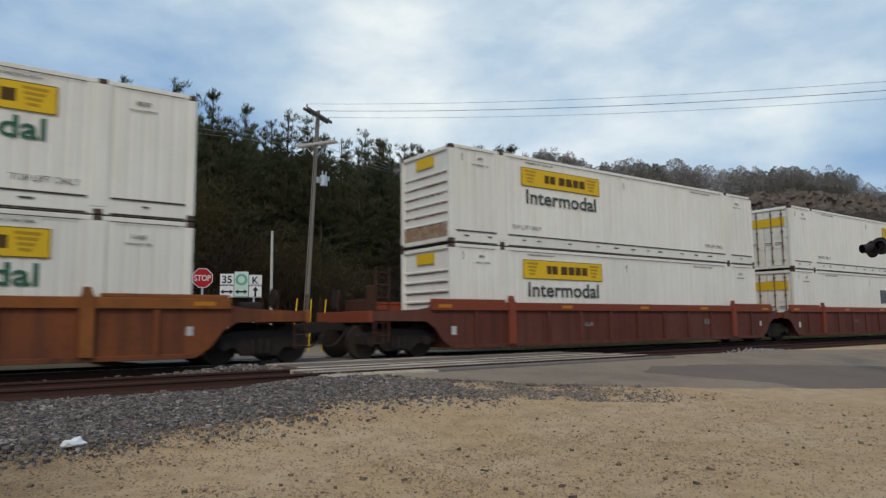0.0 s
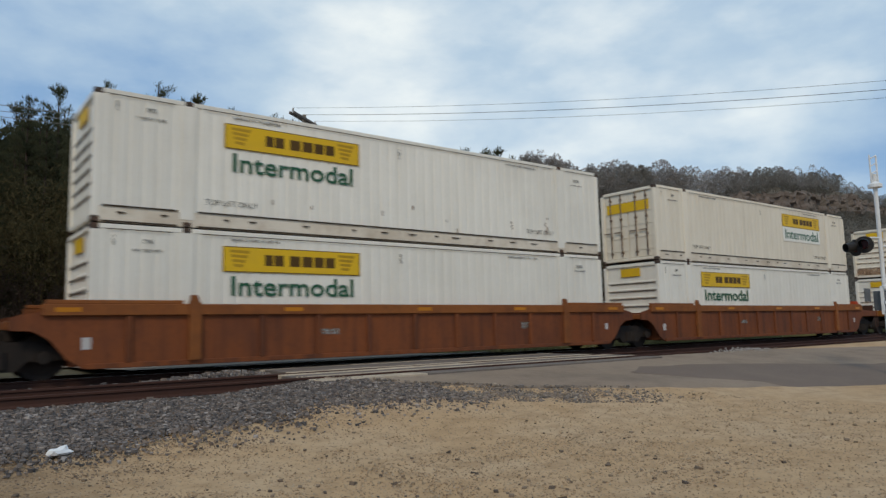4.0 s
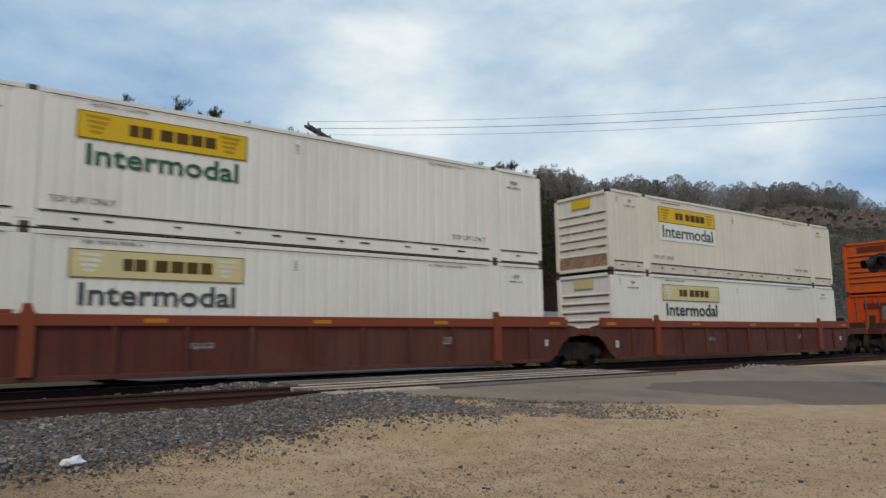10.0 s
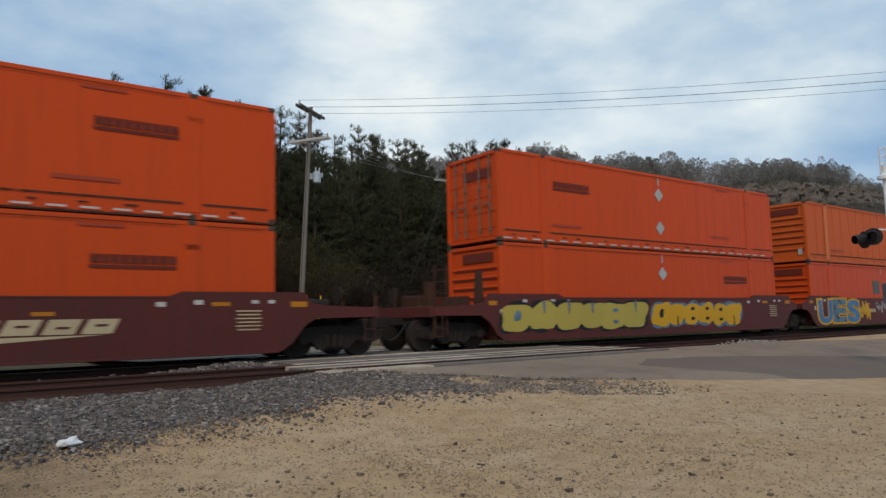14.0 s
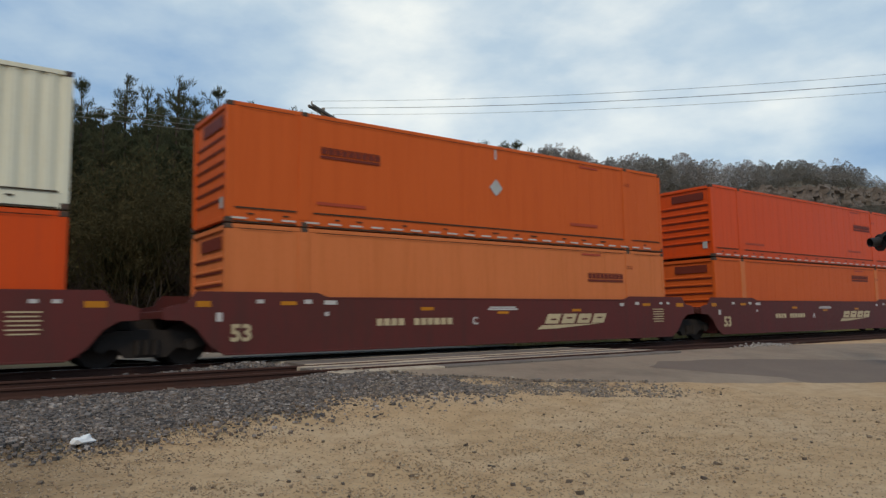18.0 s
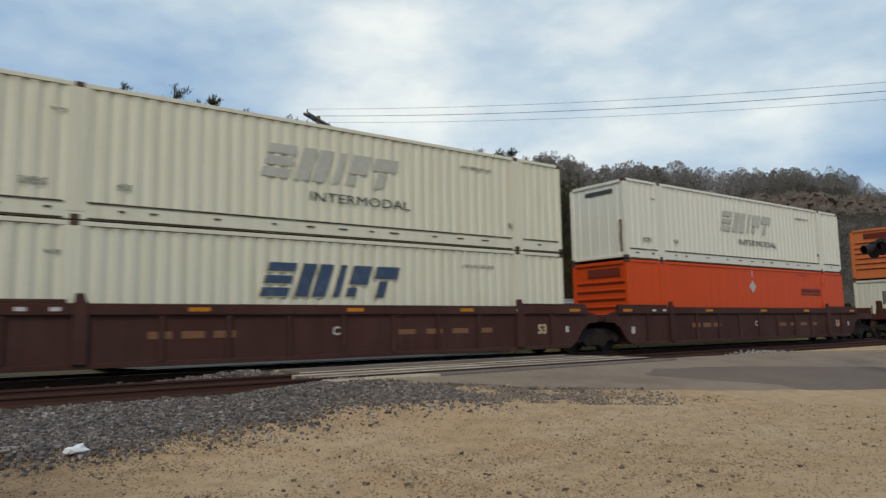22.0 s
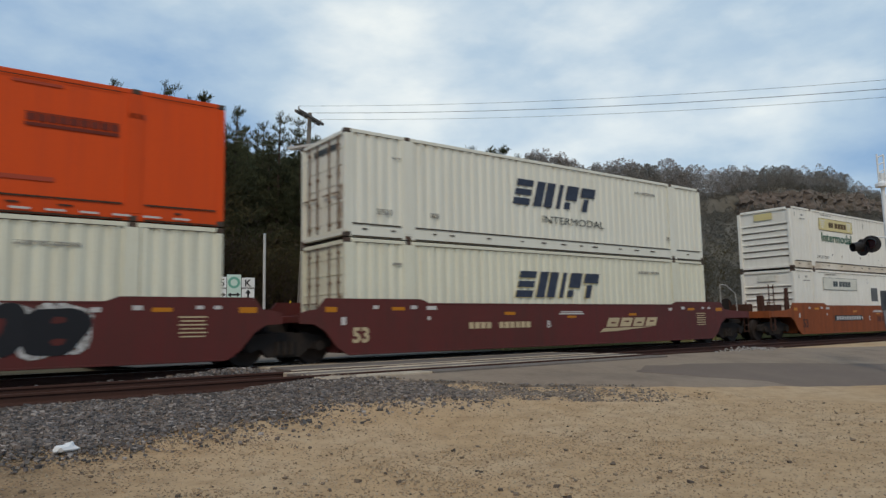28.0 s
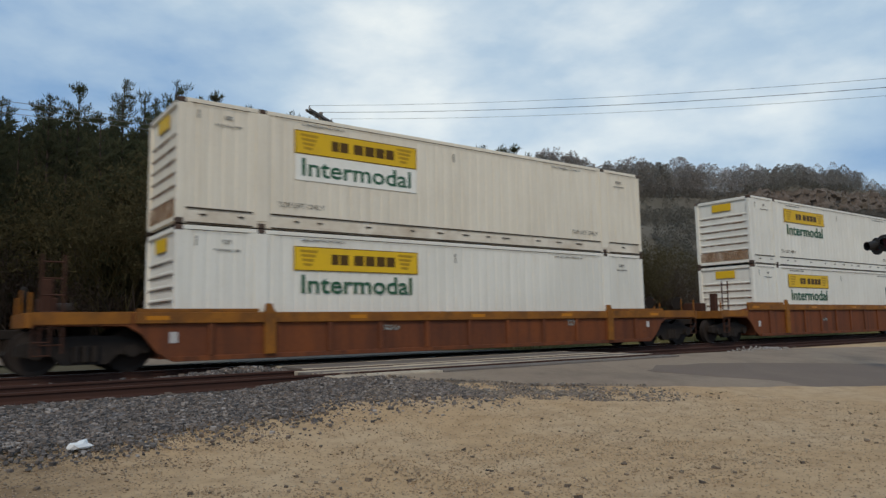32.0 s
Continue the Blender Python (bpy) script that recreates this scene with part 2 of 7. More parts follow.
sign_g = mat("sign_green", (0.16, 0.40, 0.30), 0.45)
paper_m = mat("crumpled_paper", (0.82, 0.81, 0.78), 0.8)
bark_m = mat("pine_bark", (0.07, 0.05, 0.038), 0.95, dirt=(0.03, 0.025, 0.02), amount=0.6, scale=5, bump=0.02)
needle_m = leafy(mat("pine_needles", (0.084, 0.088, 0.045), 0.9, dirt=(0.052, 0.058, 0.030), amount=0.6, scale=0.5, vary=0.28,
                     second=(0.110, 0.094, 0.048), second_scale=0.3, second_amount=0.5))
twig_m = leafy(mat("bare_twigs", (0.078, 0.055, 0.041), 0.9, dirt=(0.042, 0.036, 0.029), amount=0.5, scale=0.4, vary=0.3), 0.3)
bud_m = leafy(mat("budding_shrub", (0.100, 0.079, 0.035), 0.85, dirt=(0.064, 0.050, 0.024), amount=0.5, scale=0.4, vary=0.2))
# hillside and far crown colours are lightened to paint in distance haze
hill_m = mat("wooded_hillside", (0.14, 0.125, 0.098), 0.95, dirt=(0.10, 0.09, 0.07), amount=0.6, scale=0.08, bump=0.6, bump_scale=0.4, vary=0,
             second=(0.15, 0.125, 0.095), second_scale=0.02, second_amount=0.6)
cliff_m = mat("sandstone_cliff", (0.155, 0.122, 0.100), 0.95, dirt=(0.085, 0.072, 0.06), amount=0.9, scale=0.30, bump=0.5, bump_scale=0.6, vary=0,
              second=(0.15, 0.125, 0.10), second_scale=0.09, second_amount=0.8)
hillwood_m = leafy(mat("far_bare_crowns", (0.33, 0.29, 0.255), 0.95, dirt=(0.22, 0.20, 0.17), amount=0.6, scale=0.05, vary=0,
                       second=(0.24, 0.22, 0.175), second_scale=0.05, second_amount=0.7))
palewood_m = leafy(mat("far_pale_bare_crowns", (0.52, 0.47, 0.44), 0.95, dirt=(0.40, 0.36, 0.33), amount=0.5, scale=0.05, vary=0,
                       second=(0.27, 0.24, 0.21), second_scale=0.04, second_amount=0.6))
grass_m = mat("dry_grass", (0.22, 0.20, 0.09), 0.95, dirt=(0.11, 0.11, 0.045), amount=0.6, scale=2)
green_m = mat("green_grass", (0.10, 0.14, 0.045), 0.95, dirt=(0.16, 0.15, 0.06), amount=0.5, scale=2)
# train
jb_clean = mat("white_container_paint", (0.81, 0.775, 0.68), 0.5, dirt=(0.50, 0.44, 0.33), amount=0.28, scale=2.2, streak=True, vary=0.03,
               second=(0.66, 0.63, 0.55), second_scale=0.25, second_amount=0.5)
jb_dirty = mat("yellowed_white_paint", (0.79, 0.72, 0.585), 0.55, dirt=(0.46, 0.37, 0.25), amount=0.30, scale=2.4, streak=True, vary=0.04,
               second=(0.68, 0.61, 0.49), second_scale=0.3, second_amount=0.55)
swift_cream = mat("cream_container_paint", (0.68, 0.66, 0.52), 0.5, dirt=(0.44, 0.38, 0.25), amount=0.35, scale=2.2, streak=True, vary=0.03)
swift_white = mat("cool_white_paint", (0.71, 0.695, 0.59), 0.5, dirt=(0.5, 0.46, 0.36), amount=0.3, scale=2.2, streak=True, vary=0.02)
sch_red = mat("red_orange_paint", (0.62, 0.072, 0.010), 0.42, dirt=(0.40, 0.055, 0.02), amount=0.4, scale=2.0, streak=True, vary=0.05)
sch_org = mat("orange_paint", (0.58, 0.106, 0.019), 0.5, dirt=(0.42, 0.06, 0.008), amount=0.4, scale=2.0, streak=True, vary=0.05)
sch_tan = mat("faded_orange_paint", (0.60, 0.172, 0.055), 0.5, dirt=(0.42, 0.11, 0.02), amount=0.4, scale=2.0, streak=True, vary=0.04)
grey_c = mat("pale_grey_container_paint", (0.31, 0.33, 0.295), 0.5, dirt=(0.25, 0.26, 0.24), amount=0.3, scale=2.0, streak=True, vary=0.02)
dgrey_c = mat("dark_grey_container_paint", (0.20, 0.195, 0.18), 0.5, dirt=(0.13, 0.12, 0.11), amount=0.4, scale=2.0, streak=True, vary=0.02)
blue_c = mat("blue_container_paint", (0.022, 0.125, 0.29), 0.45, dirt=(0.02, 0.07, 0.18), amount=0.4, scale=2.0, streak=True, vary=0.02)
red_c = mat("oxide_red_container_paint", (0.25, 0.040, 0.026), 0.5, dirt=(0.16, 0.03, 0.025), amount=0.4, scale=2.0, streak=True, vary=0.06)
lblue_c = mat("light_blue_container_paint", (0.075, 0.43, 0.68), 0.45, dirt=(0.06, 0.30, 0.48), amount=0.3, scale=2.0, streak=True, vary=0.02)
lime_m = mat("lime_green_band", (0.24, 0.50, 0.04), 0.5)
yellow_m = mat("yellow_panel", (0.72, 0.45, 0.020), 0.45, dirt=(0.55, 0.33, 0.05), amount=0.4, scale=2.5, vary=0.05)
faded_y = mat("faded_yellow_panel", (0.64, 0.54, 0.25), 0.5, dirt=(0.5, 0.44, 0.28), amount=0.5, scale=3, vary=0.05)
faded_p = mat("bleached_panel", (0.68, 0.655, 0.555), 0.5, dirt=(0.4, 0.38, 0.3), amount=0.5, scale=3)
brown_k = mat("dark_brown_print", (0.09, 0.05, 0.012), 0.5)
ochre_k = mat("ochre_emblem", (0.42, 0.25, 0.02), 0.5)
green_k = mat("dark_green_print", (0.025, 0.105, 0.055), 0.5, dirt=(0.10, 0.16, 0.11), amount=0.3, scale=6)
grey_k = mat("dark_grey_print", (0.055, 0.065, 0.065), 0.5, dirt=(0.16, 0.17, 0.16), amount=0.3, scale=6)
navy_k = mat("navy_print", (0.036, 0.044, 0.066), 0.5, dirt=(0.1, 0.12, 0.16), amount=0.3, scale=5)
blue_k = mat("mid_blue_print", (0.045, 0.075, 0.13), 0.5, dirt=(0.16, 0.19, 0.22), amount=0.4, scale=5)
ghost_k = mat("worn_grey_print", (0.44, 0.44, 0.38), 0.6, dirt=(0.6, 0.58, 0.48), amount=0.5, scale=6)
maroon_k = mat("dark_maroon_print", (0.15, 0.030, 0.018), 0.5)
faint_k = patchy("faint_grey_print", (0.30, 0.29, 0.26), 0.45, False, scale=22, soft=0.08)
cream_k = mat("cream_print", (0.50, 0.40, 0.24), 0.55, dirt=(0.4, 0.28, 0.18), amount=0.4, scale=6)
white_k = mat("white_print", (0.52, 0.49, 0.46), 0.55, dirt=(0.45, 0.4, 0.36), amount=0.35, scale=6)
amber_k = mat("amber_reflector", (0.48, 0.18, 0.015), 0.35)
silver_k = mat("silver_spray_paint", (0.42, 0.43, 0.42), 0.45, dirt=(0.25, 0.24, 0.23), amount=0.4, scale=3)
skyblue_k = patchy("pale_blue_spray_paint", (0.13, 0.21, 0.28), 0.8, False, scale=2.5, soft=0.2)
blue_sp = mat("blue_spray_paint", (0.055, 0.15, 0.30), 0.5, dirt=(0.25, 0.4, 0.55), amount=0.5, scale=2)
yell_sp = mat("yellow_spray_paint", (0.44, 0.34, 0.07), 0.5, dirt=(0.4, 0.33, 0.1), amount=0.4, scale=3)
gold_sp = mat("ochre_spray_paint", (0.62, 0.33, 0.02), 0.5)
green_sp = mat("olive_green_spray_paint", (0.075, 0.125, 0.020), 0.55, dirt=(0.17, 0.15, 0.025), amount=0.8, scale=1.1, second=(0.035, 0.045, 0.015), second_scale=1.3, second_amount=0.8)
white_sp = mat("white_spray_paint", (0.50, 0.49, 0.47), 0.5, dirt=(0.4, 0.36, 0.34), amount=0.4, scale=3)
pink_sp = patchy("washed_pink_spray_paint", (0.30, 0.15, 0.13), 0.45, False, scale=3)
thin_sp = patchy("thin_white_spray_paint", (0.52, 0.50, 0.47), 0.55, False, scale=5)
ghost_sp = patchy("worn_grey_spray_paint", (0.26, 0.22, 0.20), 0.5, False, scale=6)
pale_sp = mat("pale_blue_spray_fill", (0.15, 0.27, 0.40), 0.6, dirt=(0.07, 0.14, 0.24), amount=0.7, scale=1.6)
dusk_sp = mat("dusky_blue_spray_edge", (0.035, 0.045, 0.06), 0.6)
dull_silver = mat("dull_silver_spray_paint", (0.26, 0.262, 0.255), 0.5, dirt=(0.10, 0.095, 0.09), amount=0.85, scale=1.3, second=(0.16, 0.155, 0.15), second_scale=1.2, second_amount=0.7)
black_sp = mat("black_spray_paint", (0.02, 0.02, 0.022), 0.5)
car_maroon = mat("maroon_car_paint", (0.118, 0.028, 0.024), 0.5, dirt=(0.068, 0.032, 0.027), amount=0.6, scale=1.6, streak=True, vary=0.05,
                 second=(0.084, 0.028, 0.022), second_scale=0.3, second_amount=0.6)
car_dark = mat("dull_dark_maroon_paint", (0.062, 0.024, 0.019), 0.68, dirt=(0.032, 0.020, 0.017), amount=0.7, scale=1.8, streak=True, vary=0.06,
               second=(0.088, 0.046, 0.034), second_scale=0.5, second_amount=0.55)
car_brown = mat("dirty_brown_paint", (0.082, 0.025, 0.018), 0.65, dirt=(0.045, 0.026, 0.021), amount=0.85, scale=1.8, streak=True, vary=0.06,
                second=(0.115, 0.060, 0.042), second_scale=0.5, second_amount=0.55)
car_redbr = mat("rusty_red_brown_paint", (0.118, 0.034, 0.022), 0.68, dirt=(0.055, 0.026, 0.019), amount=0.9, scale=1.8, streak=True, vary=0.06,
                second=(0.14, 0.062, 0.042), second_scale=0.5, second_amount=0.55)
car_orange = mat("rust_stained_orange_paint", (0.20, 0.062, 0.022), 0.68, dirt=(0.065, 0.030, 0.020), amount=0.95, scale=1.4, streak=True, vary=0.06,
                 second=(0.125, 0.045, 0.025), second_scale=0.35, second_amount=0.7)
chord_orange = mat("worn_orange_chord_paint", (0.27, 0.095, 0.026), 0.68, dirt=(0.12, 0.045, 0.022), amount=0.8, scale=1.4, streak=False, vary=0.06,
                   second=(0.20, 0.065, 0.022), second_scale=0.5, second_amount=0.6)
car_dttx = mat("faded_orange_brown_paint", (0.25, 0.066, 0.020), 0.65, dirt=(0.10, 0.036, 0.018), amount=0.7, scale=1.6, streak=True, vary=0.05)
car_yellow = mat("weathered_yellow_paint", (0.30, 0.115, 0.018), 0.65, dirt=(0.09, 0.045, 0.022), amount=0.9, scale=1.7, second=(0.17, 0.065, 0.02), second_scale=1.2, second_amount=0.6)
chord_rust = mat("rust_streaked_chord_paint", (0.115, 0.042, 0.026), 0.7, dirt=(0.27, 0.105, 0.03), amount=0.75, scale=1.1, streak=False, vary=0.05,
                 second=(0.16, 0.065, 0.032), second_scale=0.9, second_amount=0.6)
chord_red = mat("red_chord_paint", (0.215, 0.052, 0.026), 0.6, dirt=(0.22, 0.06, 0.03), amount=0.5, scale=1.6, streak=True)
truck_m = mat("greasy_cast_steel", (0.026, 0.021, 0.018), 0.85, dirt=(0.050, 0.036, 0.027), amount=0.5, scale=4, bump=0.004)
wheel_m = mat("wheel_steel", (0.034, 0.026, 0.022), 0.7, metal=0.1, dirt=(0.045, 0.032, 0.024), amount=0.5, scale=4)
casting_m = mat("dark_corner_casting", (0.07, 0.055, 0.045), 0.7, dirt=RUST, amount=0.5, scale=6)
rig_m = mat("dark_rusty_steel", (0.060, 0.028, 0.019), 0.8, dirt=(0.10, 0.04, 0.02), amount=0.5, scale=5)
# broken dark coat: painted shade along container rails, and the slots
seam_shade_m = patchy("seam_shade_slots", (0.055, 0.040, 0.028), 0.80, False, scale=1.6, soft=0.10)
decal_m = mat("clean_white_decal", (0.80, 0.78, 0.70), 0.5, dirt=(0.6, 0.55, 0.45), amount=0.3, scale=4)
rail_stain = mat("rust_stained_white_rail", (0.73, 0.66, 0.54), 0.6, dirt=(0.32, 0.22, 0.13), amount=0.6, scale=1.3, vary=0.05,
                 second=(0.62, 0.53, 0.40), second_scale=0.5, second_amount=0.6)
print_k = patchy("worn_dark_stencil", (0.13, 0.12, 0.10), 0.62, False, scale=14, soft=0.15, most=0.85)
rod_m = mat("rusty_lock_rod", (0.16, 0.11, 0.075), 0.7, dirt=(0.30, 0.26, 0.22), amount=0.6, scale=5)
# broken dark coat for the painted shade under clean containers' ribs
rib_shade_thin = patchy("thin_rib_shade", (0.16, 0.13, 0.10), 0.62, False, scale=2.0, soft=0.2, most=0.8)
low_rust = patchy("soft_rust_stain", (0.36, 0.20, 0.10), 0.62, False, scale=2.4, soft=0.3, most=0.7)
rust_k = patchy("rust_stain", (0.24, 0.105, 0.040), 0.42, scale=4.5)

# ---- building tools ----
def thing(name, label, category, m=None, group="", kind=""):
    ob = new(name)
    ob.empty_display_size = 0.2
    if m is not None:
        ob.matrix_world = m
    return tagged(ob, label, category, group, kind)


def mesh_of(name, bm, material, smooth=False):
    me = bpy.data.meshes.new(name)
    bmesh.ops.recalc_face_normals(bm, faces=bm.faces)
    bm.to_mesh(me)
    bm.free()
    me.materials.append(material)
    if smooth:
        me.polygons.foreach_set("use_smooth", [True] * len(me.polygons))
    return me


def put(name, me, parent, at=(0, 0, 0), label="", rot=0.0):
    """A part on shared mesh data."""
    ob = new(name, me)
    ob.parent = parent
    ob.location = at
    if rot:
        ob.rotation_euler = (0, 0, radians(rot))
    if label:
        ob["label"] = label
    return ob


def part(name, bm, material, parent, label="", at=(0, 0, 0), smooth=False):
    return put(name, mesh_of(name, bm, material, smooth), parent, at, label)


def solo(name, bm, material, label, category, kind="", m=None, group="", smooth=False):
    ob = new(name, mesh_of(name, bm, material, smooth))
    if m is not None:
        ob.matrix_world = m
    return tagged(ob, label, category, group, kind)


def box(bm, x0, x1, y0, y1, z0, z1, bev=0.0):
    v = [bm.verts.new((x, y, z)) for x in (x0, x1) for y in (y0, y1) for z in (z0, z1)]
    fs = [bm.faces.new([v[i] for i in q]) for q in ((0, 1, 3, 2), (4, 6, 7, 5), (0, 4, 5, 1), (2, 3, 7, 6), (0, 2, 6, 4), (1, 5, 7, 3))]
    if bev:
        es = {e for f in fs for e in f.edges}
        bmesh.ops.bevel(bm, geom=list(es), offset=bev, segments=1, affect="EDGES")
    return bm


def prism(bm, pts, y0, y1):
    """A plate with the outline pts (x, z), from y0 to y1."""
    a = [bm.verts.new((x, y0, z)) for x, z in pts]
    b = [bm.verts.new((x, y1, z)) for x, z in pts]
    bm.faces.new(a)
    bm.faces.new(b[::-1])
    n = len(pts)
    for i in range(n):
        bm.faces.new((a[i], b[i], b[(i + 1) % n], a[(i + 1) % n]))
    return bm


def tube(bm, p, q, r0, r1=None, n=8, caps=True):
    p, q = Vector(p), Vector(q)
    r1 = r0 if r1 is None else r1
    d = (q - p).normalized()
    u = d.cross(Vector((0, 0, 1)) if abs(d.z) < 0.9 else Vector((1, 0, 0))).normalized()
    w = d.cross(u)
    A = [bm.verts.new(p + r0 * (u * math.cos(2 * math.pi * i / n) + w * math.sin(2 * math.pi * i / n))) for i in range(n)]
    B = [bm.verts.new(q + r1 * (u * math.cos(2 * math.pi * i / n) + w * math.sin(2 * math.pi * i / n))) for i in range(n)]
    for i in range(n):
        bm.faces.new((A[i], A[(i + 1) % n], B[(i + 1) % n], B[i]))
    if caps:
        bm.faces.new(A[::-1])
        bm.faces.new(B)
    return bm


def BM():
    return bmesh.new()


def bar_mesh(name, w, h, d, material, cache={}):
    key = (name, round(w, 3), round(h, 3), d, material.name)
    if key not in cache:
        cache[key] = mesh_of(name, box(BM(), -w / 2, w / 2, -d, 0, -h / 2, h / 2), material)
    return cache[key]


def word_mesh(text, height, material, bold=0.0, depth=0.004, shear=0.0, cache={}):
    """Letters in the built-in font, upright in the xz plane, centred, facing -y."""
    key = (text, height, material.name, bold)
    if key in cache:
        return cache[key]
    cu = bpy.data.curves.new("letters", "FONT")
    cu.body, cu.size, cu.extrude, cu.offset, cu.shear = text, 1.0, 0.002, bold, shear
    cu.align_x, cu.align_y = "CENTER", "CENTER"
    cu.resolution_u = 3
    ob = bpy.data.objects.new("letters", cu)
    me = bpy.data.meshes.new_from_object(ob)
    bpy.data.objects.remove(ob)
    co = np.zeros(len(me.vertices) * 3)
    me.vertices.foreach_get("co", co)
    co = co.reshape(-1, 3)
    hh = max(co[:, 1].max() - co[:, 1].min(), 0.01)
    s = height / hh
    mid = (co.max(0) + co.min(0)) / 2
    new_co = np.stack([(co[:, 0] - mid[0]) * s, -depth * (co[:, 2] > 0), (co[:, 1] - mid[1]) * s], 1)
    me.vertices.foreach_set("co", new_co.ravel())
    me.materials.clear()
    me.materials.append(material)
    me.update()
    me["width"] = float(new_co[:, 0].max() * 2)
    cache[key] = me
    return me


def stretch_word(me, width):
    """The same letters, set to a given width."""
    m2 = me.copy()
    co = np.zeros(len(m2.vertices) * 3)
    m2.vertices.foreach_get("co", co)
    co = co.reshape(-1, 3)
    co[:, 0] *= width / me["width"]
    m2.vertices.foreach_set("co", co.ravel())
    m2.update()
    return m2


def ramp(points, v):
    return float(np.interp(v, [a for a, b in points], [b for a, b in points]))

# ---- ground, road, tracks ----
LAND = [(-60, -0.72), (5, -0.70), (8.0, -0.60), (9.4, -0.50), (10.2, -0.42), (11, -0.33), (12, -0.32), (20, -0.48), (24, -0.35), (34, -0.25), (60, 0.0), (70, 0.2)]
ROAD = [(-60, -0.69), (5, -0.64), (7, -0.585), (10, -0.25), (11.9, -0.04), (12.2, -0.02), (19.2, -0.02), (23, -0.12), (28, -0.22), (40, -0.2)]


def land(x, y):
    z = ramp(LAND, y)
    if y < 12.5 and x > 4:
        k = min(1.0, (x - 4) / 3.5)
        z += (ramp(ROAD, y) - 0.035 - z) * k * k * (3 - 2 * k)
        return z + 0.008 * noise.noise((x * 1.3, y * 1.3, 3.0))
    if y < 12:
        z += 0.05 * noise.noise((x * 0.25, y * 0.25, 0.0)) + 0.012 * noise.noise((x * 1.3, y * 1.3, 3.0))
    else:
        z += 0.12 * noise.noise((x * 0.1, y * 0.1, 1.0)) * min(1, (y - 12) / 20)
    return z


def sheet(bm, xs, ys, height):
    g = [[bm.verts.new((x, y, height(x, y))) for x in xs] for y in ys]
    for j in range(len(ys) - 1):
        for i in range(len(xs) - 1):
            bm.faces.new((g[j][i], g[j][i + 1], g[j + 1][i + 1], g[j + 1][i]))
    return bm


def steps(*spans):
    out = []
    for a, b, s in spans:
        n = max(1, round((b - a) / s))
        out += [a + (b - a) * i / n for i in range(n)]
    return out + [spans[-1][1]]


ground = solo("ground", sheet(BM(), steps((-3000, -200, 400), (-200, -20, 20), (-20, 40, 0.5), (40, 200, 16), (200, 3000, 400)),
                              steps((-3000, -200, 400), (-200, -10, 20), (-10, 14, 0.5), (14, 70, 4), (70, 200, 26), (200, 3000, 400)), land),
              sand_m, "tan sandy gravel lot scattered with pebbles", "ground", "structure", smooth=True)
# beyond the tracks: dry roadside earth
solo("verge_ground", sheet(BM(), steps((-400, -40, 60), (-40, 120, 4), (120, 500, 60)), steps((20.2, 72, 3.2)), lambda x, y: land(x, y) + 0.02),
     earth_m, "dry brown roadside verge under the trees", "ground", "structure", smooth=True)

# pavement: through the crossing, and off to the side behind the sand
def pave_edge(x):
    """Near edge of the asphalt at x, ragged."""
    return ramp([(6.3, 12.4), (7.2, 11.6), (7.6, 11.1), (9.2, 9.9), (11.7, 8.8), (13.7, 8.0), (17.6, 6.7), (24, 4.6), (40, 1.0), (70, -4.0)], x) + 0.16 * noise.noise((x * 1.1, 0, 7)) + 0.05 * noise.noise((x * 5, 0, 9))


bm = BM()
xs = steps((6.4, 16, 0.2), (16, 40, 0.8), (40, 70, 5))
rows = []
for x in xs:
    a, b = pave_edge(x), 12.02 if x < 16.6 else ramp([(16.6, 12.02), (20, 11.9), (22, 11.85), (26, 11.2), (40, 9.0), (70, 3.5)], x)
    rows.append([bm.verts.new((x, a + (b - a) * k / 8, ramp(ROAD, a + (b - a) * k / 8) + 0.008 * noise.noise((x, k, 2)) - (0.05 if k == 0 else 0))) for k in range(9)])
for r0, r1 in zip(rows, rows[1:]):
    for k in range(8):
        bm.faces.new((r0[k], r1[k], r1[k + 1], r0[k + 1]))
solo("road_near", bm, asphalt_m, "worn grey asphalt apron beside the crossing", "road", "structure", smooth=True)
bm = BM()
rows = []
for x in steps((13.2, 16, 0.25), (16, 34, 0.5)):
    a = pave_edge(x) + 0.04 + (0.9 * max(0.0, 15.2 - x))
    b = ramp([(13.2, 10.2), (14.2, 10.7), (16, 10.5), (18.5, 9.7), (22, 8.5), (34, 6.2)], x) + 0.22 * noise.noise((x * 0.9, 0, 1)) + 0.07 * noise.noise((x * 4, 0, 1))
    a = min(a, b - 0.1)
    rows.append([bm.verts.new((x, a + (b - a) * k / 6, ramp(ROAD, a + (b - a) * k / 6) + 0.008 - (0.05 if k == 0 else 0))) for k in range(7)])
for r0, r1 in zip(rows, rows[1:]):
    for k in range(6):
        bm.faces.new((r0[k], r1[k], r1[k + 1], r0[k + 1]))
solo("road_patch", bm, tar_m, "darker tar-patched strip of the asphalt apron", "road", "structure", smooth=True)
solo("road_far", sheet(BM(), steps((4.5, 15.5, 1.0)), steps((18.9, 28, 0.8)), lambda x, y: ramp(ROAD, y)), asphalt_m,
     "worn asphalt road behind the crossing", "road", "structure", smooth=True)
solo("highway", sheet(BM(), steps((-200, -40, 40), (-40, 120, 8), (120, 500, 60)), steps((27.5, 35, 2.5)), lambda x, y: land(x, y) + 0.09 if y < 35 else land(x, y) + 0.05),
     asphalt_m, "grey two-lane highway along the wood", "road", "structure", smooth=True)

